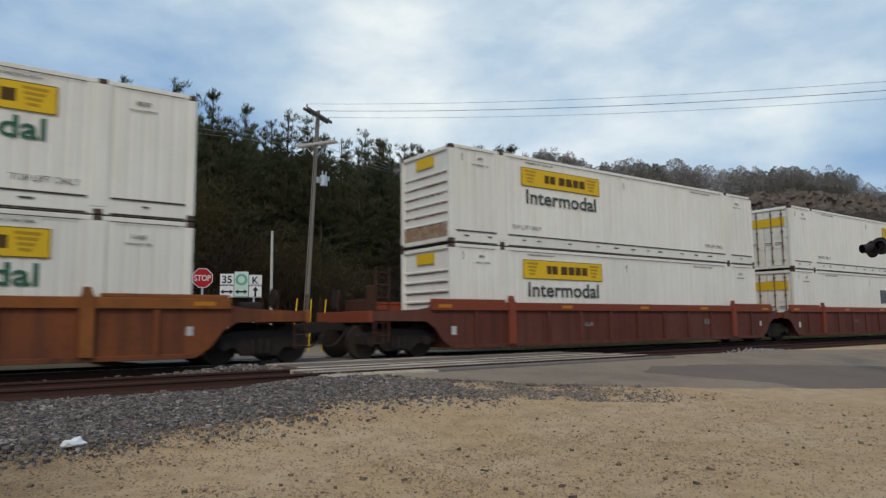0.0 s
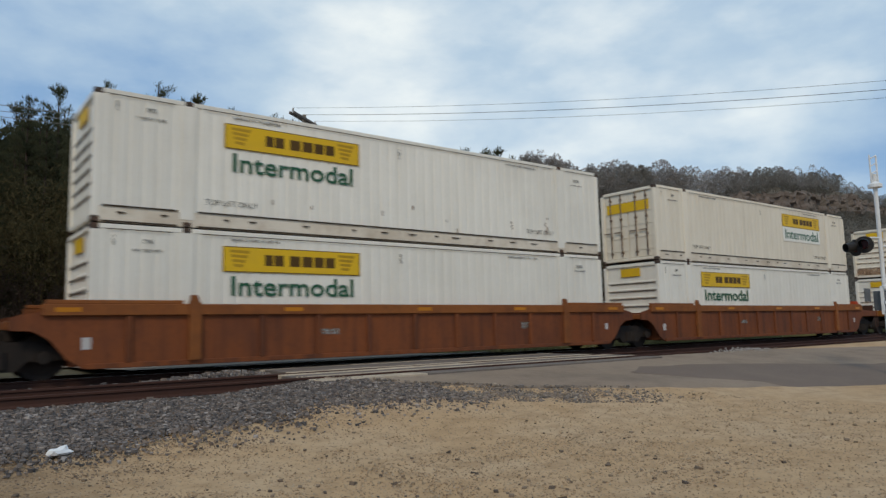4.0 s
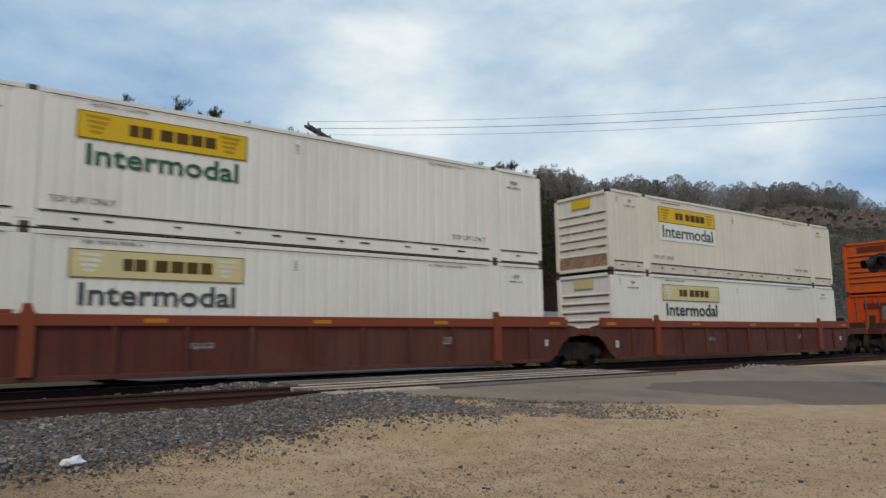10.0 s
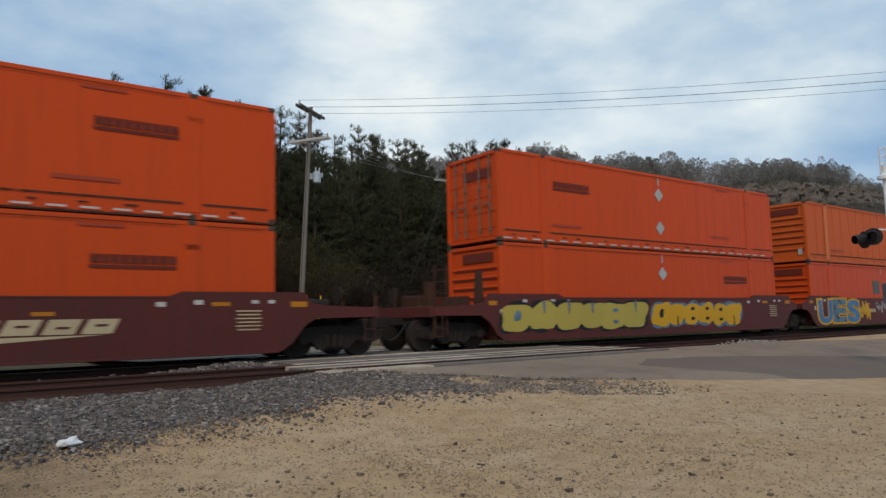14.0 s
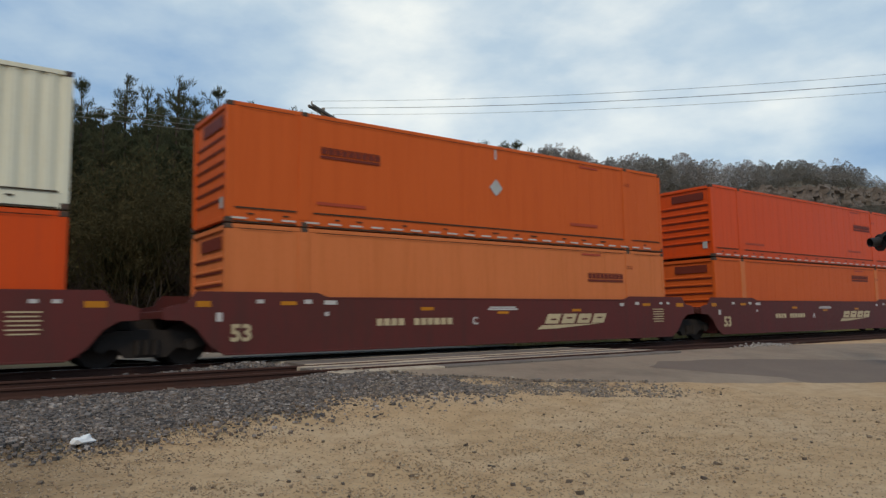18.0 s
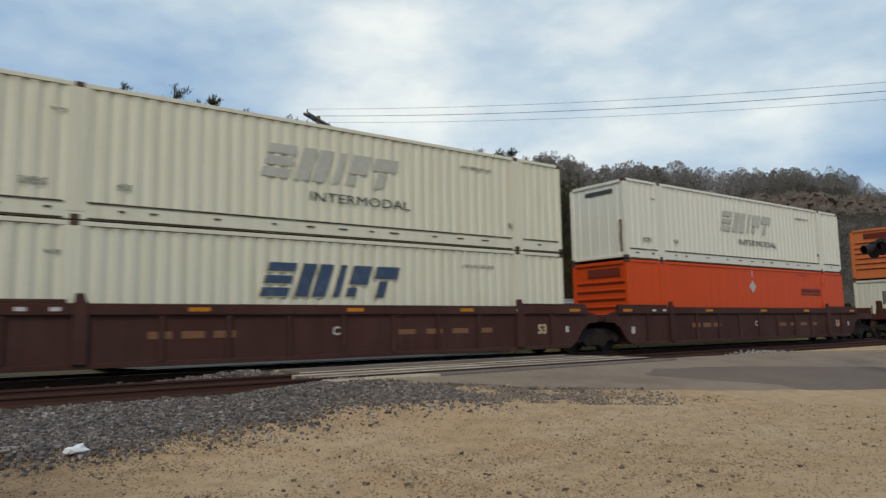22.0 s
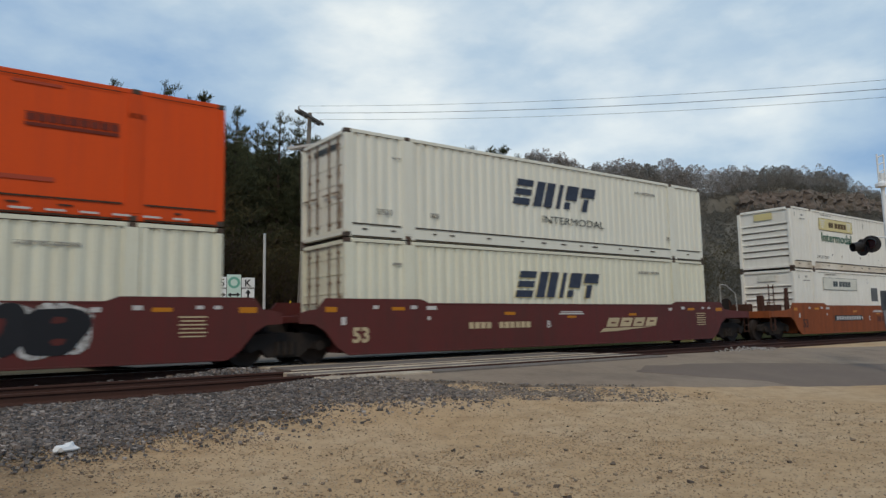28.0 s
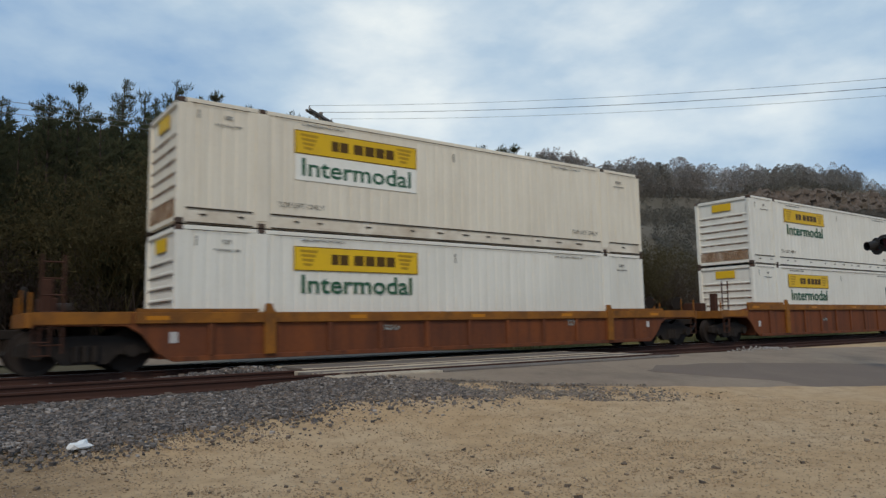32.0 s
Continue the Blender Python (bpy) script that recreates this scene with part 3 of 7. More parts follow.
# ballast bed under both tracks
BED = [(8.8, -0.53), (10.2, -0.38), (11.0, -0.28), (11.6, -0.20), (14.4, -0.19), (15.1, -0.24), (15.7, -0.19), (18.5, -0.19), (19.2, -0.30), (20.6, -0.52)]


def bed(x, y):
    heap_ = min(1, max(0, (x - 4.3) / 1.6)) * min(1, max(0, (y - 10.4) / 1.0)) * (y < 12.15)
    return ramp(BED, y) + 0.13 * heap_ + 0.03 * noise.noise((x * 0.8, y * 0.8, 5)) + 0.02 * noise.noise((x * 3, y * 3, 6))


def bed_edge(x):
    """Near foot of the ballast at x."""
    return ramp([(-40, 9.2), (0, 9.35), (2.5, 9.95), (5.2, 10.55), (6.8, 10.3), (8.5, 9.2), (10.5, 8.2), (12, 7.9), (14, 7.6)], x) + 0.25 * noise.noise((x * 0.8, 1, 4))


bm = BM()
xs = steps((-400, -20, 20), (-20, 20, 0.4), (20, 60, 4), (60, 500, 40))
rows = []
for x in xs:
    a = max(bed_edge(x) if x < 7 else 11.95, 8.2)
    ys = [a + (20.6 - a) * (k / 26) for k in range(27)]
    rows.append([bm.verts.new((x, y, max(bed(x, y), ramp(LAND, y) - 0.02) if k else ramp(LAND, y) - 0.06)) for k, y in enumerate(ys)])
for r0, r1 in zip(rows, rows[1:]):
    for k in range(26):
        bm.faces.new((r0[k], r1[k], r1[k + 1], r0[k + 1]))
solo("ballast_bed", bm, ballast_m, "grey crushed-stone bed of both tracks", "ballast", "structure", smooth=True)


def stones(name, n, place, size, material, label, seed):
    """Loose stones: one joined object of small skewed blocks."""
    rnd = np.random.RandomState(seed)
    corner = np.array([(x, y, z) for x in (-1, 1) for y in (-1, 1) for z in (-1, 1)], float)
    quads = np.array(((0, 1, 3, 2), (4, 6, 7, 5), (0, 4, 5, 1), (2, 3, 7, 6), (0, 2, 6, 4), (1, 5, 7, 3)))
    at = np.array([place(rnd) for _ in range(n)])
    size_ = size * rnd.lognormal(0, 0.32, n)
    form = np.stack((np.ones(n), rnd.uniform(0.6, 1, n), rnd.uniform(0.45, 0.8, n)), 1) * size_[:, None] * 0.5
    c = corner[None] * form[:, None, :] * rnd.uniform(0.62, 1.15, (n, 8, 1))
    a, b = rnd.uniform(0, 6.28, n)[:, None], rnd.uniform(-0.5, 0.5, n)[:, None]
    ty, tz = c[:, :, 1] * np.cos(b) - c[:, :, 2] * np.sin(b), c[:, :, 1] * np.sin(b) + c[:, :, 2] * np.cos(b)
    verts = np.stack((c[:, :, 0] * np.cos(a) - ty * np.sin(a), c[:, :, 0] * np.sin(a) + ty * np.cos(a), tz + size_[:, None] * 0.16), 2) + at[:, None, :]
    faces = quads[None] + 8 * np.arange(n)[:, None, None]
    me = bpy.data.meshes.new(name)
    me.from_pydata(verts.reshape(-1, 3).tolist(), [], faces.reshape(-1, 4).tolist())
    me.materials.append(material)
    return tagged(new(name, me), label, "stones", kind="stuff")


def on_bed(rnd):
    while True:
        x = rnd.uniform(-6, 7.9)
        y = rnd.uniform(8.6, 12.2)
        if y > bed_edge(x) - abs(rnd.normal(0, 0.30 if rnd.uniform() < 0.75 else 0.9)) and (x < 6.4 or y < pave_edge(x) + 0.1):
            return x, y, max(bed(x, y) if x < 7 else -9, land(x, y))


FADE = 3.9


def fringe(rnd):
    """Strewn stones between the sand and the asphalt."""
    while True:
        x = rnd.uniform(6.0, 13.0)
        e = pave_edge(x)
        lo = bed_edge(x)
        y = rnd.uniform(min(lo, e) - 0.35, e + 0.15)
        if rnd.uniform() < min(1.0, 1.5 - (x - 6.0) / FADE) * (0.62 + 1.5 * max(-0.3, noise.noise((x * 1.5, y * 1.5, 4)))):
            return x, y, max(land(x, y), ramp(ROAD, y) if y > e else -9)


def bed_mid(rnd):
    return rnd.uniform(-12, 24), rnd.choice([rnd.uniform(12.4, 13.6), rnd.uniform(14.0, 16.2), rnd.uniform(18.6, 20)]), -0.19


def on_sand(rnd):
    d = rnd.uniform(5.0, 15.0)
    a = radians(rnd.uniform(0, 78))
    x, y = d * math.sin(a), d * math.cos(a)
    if y > (bed_edge(x) if x < 7 else pave_edge(x)):
        y = rnd.uniform(4, 7)
        x = rnd.uniform(0, 8)
    return x, y, land(x, y)


stones("ballast_stones", 52000, on_bed, 0.032, stone_m, "grey crushed ballast stones on the track's shoulder", 1)
stones("strewn_stones", 5200, fringe, 0.030, island_mat("strewn_stone", ((0.09, 0.07, 0.055), (0.19, 0.155, 0.125), (0.27, 0.225, 0.19), (0.30, 0.21, 0.13), (0.45, 0.37, 0.28))), "grey stones strewn along the asphalt's edge", 2)
stones("ballast_between", 6000, bed_mid, 0.05, stone_m, "grey ballast stones between the rails", 3)
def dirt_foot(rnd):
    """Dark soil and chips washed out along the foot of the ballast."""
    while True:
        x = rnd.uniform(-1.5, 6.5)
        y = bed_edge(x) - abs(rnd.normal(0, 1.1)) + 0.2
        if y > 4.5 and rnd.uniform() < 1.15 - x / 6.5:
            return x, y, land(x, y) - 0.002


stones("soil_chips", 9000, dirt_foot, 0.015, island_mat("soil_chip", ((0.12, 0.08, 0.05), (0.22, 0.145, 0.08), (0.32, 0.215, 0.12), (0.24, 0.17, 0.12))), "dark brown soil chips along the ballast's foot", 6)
stones("pebbles", 330, on_sand, 0.034, pebble_m, "dark pebbles strewn over the sandy lot", 4)


def heap(rnd):
    """Ballast heaped up between the tracks before the crossing."""
    x, y = rnd.normal(5.2, 1.0), rnd.normal(14.75, 0.28)
    return min(x, 6.3), y, -0.12 + 0.17 * math.exp(-((x - 5.4) / 1.1) ** 2 - ((y - 14.75) / 0.4) ** 2) * rnd.uniform(0, 1) ** 0.5


def pale_heap(rnd):
    x, y = rnd.normal(21.2, 0.9), rnd.normal(11.95, 0.16)
    return x, y, ramp(ROAD, y) - 0.02 + 0.07 * rnd.uniform() * math.exp(-((x - 21.2) / 0.8) ** 2)


stones("ballast_heap", 1600, heap, 0.055, stone_m, "heap of grey ballast between the tracks", 7)
stones("pale_stones", 260, pale_heap, 0.038, island_mat("pale_stone", ((0.30, 0.28, 0.26), (0.55, 0.52, 0.48), (0.42, 0.37, 0.32))), "pale stones heaped at the asphalt's edge", 8)
stones("fine_grit", 32000, on_sand, 0.0135, island_mat("grit", ((0.31, 0.21, 0.115), (0.40, 0.275, 0.155), (0.47, 0.34, 0.20), (0.56, 0.43, 0.28))), "small pale and dark grit on the sandy lot", 5)

# rails and ties
RAIL = [(-0.075, 0), (0.075, 0), (0.075, 0.012), (0.02, 0.03), (0.011, 0.05), (0.011, 0.125), (0.036, 0.14), (0.037, 0.168), (0.028, 0.176),
        (-0.028, 0.176), (-0.037, 0.168), (-0.036, 0.14), (-0.011, 0.125), (-0.011, 0.05), (-0.02, 0.03), (-0.075, 0.012)]


def track(name, yc, shiny, label):
    t = thing(name, label, "railway track", kind="structure")
    for s in (-1, 1):
        bm = BM()
        cuts = [-400, -60, -20, 0, 20, 60, 200, 600]
        ring = [[bm.verts.new((x, yc + s * 0.755 + a, z - 0.176)) for a, z in RAIL] for x in cuts]
        n = len(RAIL)
        for r0, r1 in zip(ring, ring[1:]):
            for k in range(n):
                bm.faces.new((r0[k], r1[k], r1[(k + 1) % n], r0[(k + 1) % n]))
        part("rail", bm, rail_m, t, "rust-brown steel rail")
        part("rail_head", box(BM(), -400, 600, yc + s * 0.755 - 0.026, yc + s * 0.755 + 0.026, 0.0005, 0.002), shiny_m if shiny else rail_m, t, "running surface")
    tie = mesh_of("tie", box(BM(), -0.11, 0.11, -1.3, 1.3, -0.345, -0.172, 0.012), tie_m)
    for i in range(110):
        x = -16 + i * 0.5
        if not 5.6 < x < 16.4:
            put("tie", tie, t, (x, yc, 0.0))
    clip = mesh_of("spike_plate", box(box(BM(), -0.09, 0.09, -0.17, 0.17, -0.182, -0.168), -0.02, 0.02, -0.10, -0.085, -0.168, -0.145), rail_m)
    for i in range(0 if shiny else 60):
        x = -8 + i * 0.5
        if not 5.6 < x < 16.4:
            for s in (-1, 1):
                put("spike_plate", clip, t, (x, yc + s * 0.755, 0.0))
    return t


track("track_main", 17.08, True, "main track with polished rail heads under the train")
track("track_near", 13.0, False, "rusty unused siding track in front of the train")

# crossing: strips of panels beside and between the rails
crossing = thing("crossing", "worn level crossing of pale and dark panels", "level crossing", kind="structure")
rnd = random.Random(5)
for y0, y1, mm in ((11.62, 12.16, plank_d), (12.34, 12.72, plank_m), (12.74, 13.24, plank_d), (13.26, 13.64, plank_m), (13.84, 14.30, plank_m),
                   (14.32, 14.95, plank_d), (14.97, 15.58, plank_d), (15.60, 16.22, plank_m), (16.42, 17.05, plank_d), (17.07, 17.74, plank_d), (17.94, 18.5, plank_m), (18.5, 19.0, plank_d)):
    x = 6.05 if y1 < 12.2 else 6.15 + 0.5 * (y1 > 13.7) - rnd.uniform(0, 0.25)
    while x < 16.0:
        ln = rnd.choice((2.4, 2.44))
        b = box(BM(), x, min(x + ln - 0.02, 16.4), y0 + 0.01, y1 - 0.01, -0.16, -0.006 - (0.025 if y1 < 12.2 else 0.0) + rnd.uniform(-0.006, 0.004), 0.012)
        part("panel", b, plank_m if y1 < 12.2 and x < 7 else mm, crossing)
        x += ln

# ---- the train ----
TRACK_Y, NEAR_Y = 17.08, 13.0        # centre lines of the main and of the near track
CL, CW, CH = 16.15, 2.60, 2.895      # 53-foot container
LOW_Z, UP_Z = 0.325, 3.252


def travel(t):
    """Metres that the train has gone at t seconds."""
    return 22.6442 * t - 0.001596 * t * t - 1.827e-5 * t ** 3


# where the near end of each load stands at the start
STARTS = [-11.44, 11.94, 31.32, 50.67, 74.05, 93.44, 112.84, 136.23, 159.58, 182.93, 206.28, 225.67, 245.1, 268.51, 287.9, 307.3,
          330.68, 350.08, 369.49, 392.89, 412.25, 431.61, 454.9, 478.2, 497.51, 516.87, 540.27, 559.64, 579.03, 602.43, 621.8,
          641.14, 664.5, 683.86, 703.23, 726.61, 749.99]
MOVING = []
MESH = {}


def cached(key, fn):
    if key not in MESH:
        MESH[key] = fn()
    return MESH[key]


def side_profile(length, style):
    """Offsets of the outer skin along a container's side: (x, depth)."""
    pts, x, half = [], -length / 2 + 0.14, length / 2 - 0.14
    if style == "fine":
        pitch, d, flat, slope = 0.305, 0.012, 0.20, 0.018
    elif style == "wave":
        pitch, d, flat, slope = 0.32, 0.034, 0.13, 0.05
    elif style == "ribbed":
        pitch, d, flat, slope = 0.86, 0.020, 0.60, 0.03
    else:
        pitch, d, flat, slope = 0.61, 0.004, 0.585, 0.006
    n = int((half - x) / pitch)
    pitch = (half - x) / n
    for i in range(n):
        a = x + i * pitch
        pts += [(a, 0), (a + flat, 0), (a + flat + slope, d), (a + pitch - slope, d)]
    return pts + [(half, 0)]


def side_mesh(length, height, style, m):
    def fn():
        bm = BM()
        pr = side_profile(length, style)
        z0, z1 = 0.15, height - 0.10
        lo = [bm.verts.new((x, d, z0)) for x, d in pr]
        hi = [bm.verts.new((x, d, z1)) for x, d in pr]
        for i in range(len(pr) - 1):
            bm.faces.new((lo[i], lo[i + 1], hi[i + 1], hi[i]))
        a, b = pr[0][0], pr[-1][0]
        v = [bm.verts.new(q) for q in ((a, 0.05, z0), (b, 0.05, z0), (b, 0.05, z1), (a, 0.05, z1))]
        bm.faces.new(v[::-1])
        return mesh_of("side_wall", bm, m)
    return cached(("side", length, height, style, m.name), fn)


def nose_mesh(w, height, m, kind):
    """The front end: a plate with horizontal pressed ribs, in the yz plane, facing -x."""
    def fn():
        bm = BM()
        if kind == "flat":
            ring = [(-w / 2 + 0.12, 0.0)]
            for y in (-0.9, -0.45, 0.0, 0.45, 0.9):
                ring += [(y - 0.06, 0.0), (y - 0.04, -0.018), (y + 0.04, -0.018), (y + 0.06, 0.0)]
            ring += [(w / 2 - 0.12, 0.0), (w / 2 - 0.12, 0.05), (-w / 2 + 0.12, 0.05)]
            a = [bm.verts.new((x, y, 0.16)) for y, x in ring]
            b = [bm.verts.new((x, y, height - 0.1)) for y, x in ring]
            bm.faces.new(a)
            bm.faces.new(b[::-1])
            for i in range(len(ring)):
                j = (i + 1) % len(ring)
                bm.faces.new((a[i], b[i], b[j], a[j]))
        else:
            ring, z = [(0.0, 0.16)], 0.62
            while z < height - 0.75:
                ring += [(0.0, z - 0.02), (-0.028, z), (-0.028, z + 0.04), (0.0, z + 0.06)]
                z += 0.30
            prism(bm, ring + [(0.0, height - 0.1), (0.05, height - 0.1), (0.05, 0.16)], -w / 2 + 0.12, w / 2 - 0.12)
        return mesh_of("front_wall", bm, m)
    return cached(("nose", w, height, m.name, kind), fn)


def door_mesh(w, height, m):
    def fn():
        bm = box(BM(), 0.0, 0.05, -w / 4 + 0.065, w / 4 - 0.065, 0.18, height - 0.12, 0.008)
        for z in (0.45, 0.95, 1.45, 1.95, 2.4):
            if z < height - 0.3:
                box(bm, -0.016, 0.0, -w / 4 + 0.12, w / 4 - 0.12, z, z + 0.05)
        return mesh_of("door", bm, m)
    return cached(("door", w, height, m.name), fn)


def rod_mesh(height):
    def fn():
        bm = tube(BM(), (-0.045, 0, 0.22), (-0.045, 0, height - 0.16), 0.026, n=6)
        for z in (0.35, 1.0, 1.7, height - 0.4):
            box(bm, -0.07, 0.0, -0.045, 0.045, z, z + 0.07)
        box(bm, -0.075, -0.05, -0.02, 0.32, 1.2, 1.24)
        return mesh_of("lock_rod", bm, rod_m)
    return cached(("rod", height), fn)


def frame_mesh(which, length, height, w, m):
    def fn():
        if which == "top_rail":
            bm = box(BM(), -length / 2 + 0.15, length / 2 - 0.15, -0.03, 0.06, -0.10, 0.0, 0.008)
        elif which == "bottom_rail":
            bm = box(BM(), -length / 2 + 0.15, length / 2 - 0.15, -0.03, 0.07, 0.0, 0.345 if length > 15 else 0.16, 0.008)
        elif which == "corner_post":
            bm = box(BM(), -0.075, 0.075, -0.075, 0.075, 0.12, height - 0.12, 0.012)
        elif which == "end_rail":
            bm = box(BM(), -0.05, 0.06, -w / 2 + 0.15, w / 2 - 0.15, -0.05, 0.06, 0.008)
        elif which == "lift_post":
            bm = box(BM(), -0.16, 0.16, -0.022, 0.0, 0.16, height - 0.10, 0.006)
        elif which == "roof":
            pts, n = [(-length / 2 + 0.08, -0.05)], 27
            for i in range(n):
                a, p = -length / 2 + 0.1 + i * (length - 0.2) / n, (length - 0.2) / n
                pts += [(a + 0.02, -0.03), (a + 0.04, -0.006), (a + p - 0.04, -0.006), (a + p - 0.02, -0.03)]
            bm = prism(BM(), pts + [(length / 2 - 0.08, -0.05)], -w / 2 + 0.05, w / 2 - 0.05)
        elif which == "underframe":
            bm = box(BM(), -length / 2 + 0.12, length / 2 - 0.12, -w / 2 + 0.08, w / 2 - 0.08, 0.0, 0.14, 0.02)
        return mesh_of(which, bm, m)
    return cached((which, length, height, w, m.name), fn)


def seam_shade_mesh(length):
    """Painted shade at the joint of a side's skin and its bottom rail, broken at the posts, with worn slots below it.
    """
    bm, l2 = BM(), length / 2
    for a, b in ((-l2 + 0.2, -6.32), (-5.88, 5.88), (6.32, l2 - 0.2)):
        box(bm, a, b, -0.004, 0.0, 0.335, 0.372)
        # dark strip painted for the shade in the gap between stacked boxes
        box(bm, a, b, -0.004, 0.0, 0.0, 0.038)
        box(bm, a + 0.1, b - 0.1, -0.004, 0.0, CH - 0.118, CH - 0.103)
    rnd = random.Random(8)
    x = -l2 + 0.5
    while x < l2 - 0.5:
        if not 5.8 < abs(x) < 6.4:
            box(bm, x, x + rnd.uniform(0.12, 0.34), -0.004, 0.0, 0.20, 0.235)
        x += rnd.choice((0.62, 0.9, 1.4))
    return mesh_of("rail_seam", bm, seam_shade_m)


# strips below each rib paint its shade; worn ends take a rust colour
def shade_wear_mesh(m):
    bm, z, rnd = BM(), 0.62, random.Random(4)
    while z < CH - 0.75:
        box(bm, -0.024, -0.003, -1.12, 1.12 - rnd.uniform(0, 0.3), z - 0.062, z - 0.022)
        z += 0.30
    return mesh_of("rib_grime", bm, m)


def casting_mesh():
    def fn():
        bm = box(BM(), -0.09, 0.09, -0.083, 0.083, -0.06, 0.06, 0.01)
        box(bm, -0.045, 0.045, -0.088, -0.083, -0.03, 0.03)
        return mesh_of("corner_casting", bm, casting_m)
    return cached("casting", fn)


def container(label, paint, style="fine", end="nose", length=CL, height=CH, w=2.6, lift=True, posts=None, end_paint=None, sill=None):
    """A steel container; its origin lies under its middle, and the side that it shows faces -y."""
    ob = thing("shipping_container", label, "shipping container", group="containers on the train")
    h2, l2 = w / 2, length / 2
    rails = paint
    sm = side_mesh(length, height, style, paint)
    put("side_wall", sm, ob, (0, -h2 + 0.012, 0))
    put("side_wall", sm, ob, (0, h2 - 0.012, 0), rot=180)
    for y, r in ((-h2 + 0.03, 0), (h2 - 0.03, 180)):
        put("top_rail", frame_mesh("top_rail", length, height, w, rails), ob, (0, y, height), rot=r)
        put("bottom_rail", frame_mesh("bottom_rail", length, height, w, sill or paint), ob, (0, y, 0), rot=r)
    put("roof", frame_mesh("roof", length, height, w, paint), ob, (0, 0, height))
    put("underframe", frame_mesh("underframe", length, height, w, truck_m), ob)
    for sx in (-1, 1):
        for sy in (-1, 1):
            put("corner_post", frame_mesh("corner_post", length, height, w, rails), ob, (sx * (l2 - 0.075), sy * (h2 - 0.075), 0))
            for z in (0.06, height - 0.06):
                put("corner_casting", casting_mesh(), ob, (sx * (l2 - 0.09), sy * (h2 - 0.083), z), rot=0 if sy < 0 else 180)
        for z in (0.1, height - 0.1):
            put("end_rail", frame_mesh("end_rail", length, height, w, rails), ob, (sx * (l2 - 0.05), 0, z), rot=0 if sx < 0 else 180)
    e = end_paint or paint
    for sx, what in ((-1, end), (1, "door" if end != "door" else "nose")):
        x, r = sx * (l2 - 0.06), 0 if sx < 0 else 180
        if what == "door":
            for sy in (-1, 1):
                d = put("door", door_mesh(w, height, e), ob, (x, sy * (w / 4 - 0.05), 0), rot=r)
                for yy in (-0.28, 0.22) if sx < 0 else ():
                    put("lock_rod", rod_mesh(height), d, (0, yy, 0))
        else:
            put("front_wall", nose_mesh(w, height, e, "flat" if what == "flat" else "rib"), ob, (x, 0, 0), rot=r)
    if lift:
        # shade of the rail's lip and the stacking gap, painted on, with slots
        put("rail_seam", cached(("seam", length), lambda: seam_shade_mesh(length)), ob, (0, -h2 - 0.019, 0), "painted shade lines and worn slots along the bottom rail")["kind"] = "stuff"
        for sx in (-1, 1):
            put("lift_post", frame_mesh("lift_post", length, height, w, posts or paint), ob, (sx * 6.1, -h2 + 0.012, 0))
            for z in (0.05, height - 0.05):
                put("lift_casting", casting_mesh(), ob, (sx * 6.1, -h2 + 0.07, z))
    return ob


SKIN = -1.3 - 0.006                   # just proud of a container's near side


def bars(ob, name, specs, material, y=SKIN, label="", depth=0.004):
    """Flat printed bars: (x from the near end, z, width, height)."""
    for x, z, w, h in specs:
        put(name, bar_mesh(name, w, h, depth, material), ob, (x - CL / 2, y, z), label)


def strip(ob, name, specs, material, y):
    """A row of small dashes too fine to pick apart."""
    def fn():
        bm = BM()
        for x, z, w, h in specs:
            box(bm, x - CL / 2 - w / 2, x - CL / 2 + w / 2, -0.004, 0, z - h / 2, z + h / 2)
        return mesh_of(name, bm, material)
    o = put(name, cached((name, len(specs), material.name), fn), ob, (0, y, 0), "row of small dashes")
    o["kind"] = "stuff"
    return o


def plate(name, outline, material, ob, y, label=""):
    """A flat printed shape; x is counted from the container's near end."""
    return part(name, prism(BM(), [(x - CL / 2, z) for x, z in outline], y - 0.004, y), material, ob, label)


INTER = {}


def inter_word(material, up=False):
    key = (material.name, up)
    if key not in INTER:
        me = word_mesh("INTERMODAL" if up else "Intermodal", 0.24 if up else 0.46, material, 0.0 if up else 0.016)
        INTER[key] = stretch_word(me, 3.0 if up else 3.25)
    return INTER[key]


def emblem_mesh(m):
    """Fanned slanted strokes."""
    bm = BM()
    for i in range(4):
        x, z = -0.24 + 0.03 * i, 0.17 - 0.11 * i
        prism(bm, [(x, z - 0.03), (x + 0.46 - 0.08 * i, z - 0.05), (x + 0.48 - 0.08 * i, z + 0.02), (x, z + 0.03)], -0.003, 0)
    return mesh_of("printed_emblem", bm, m)


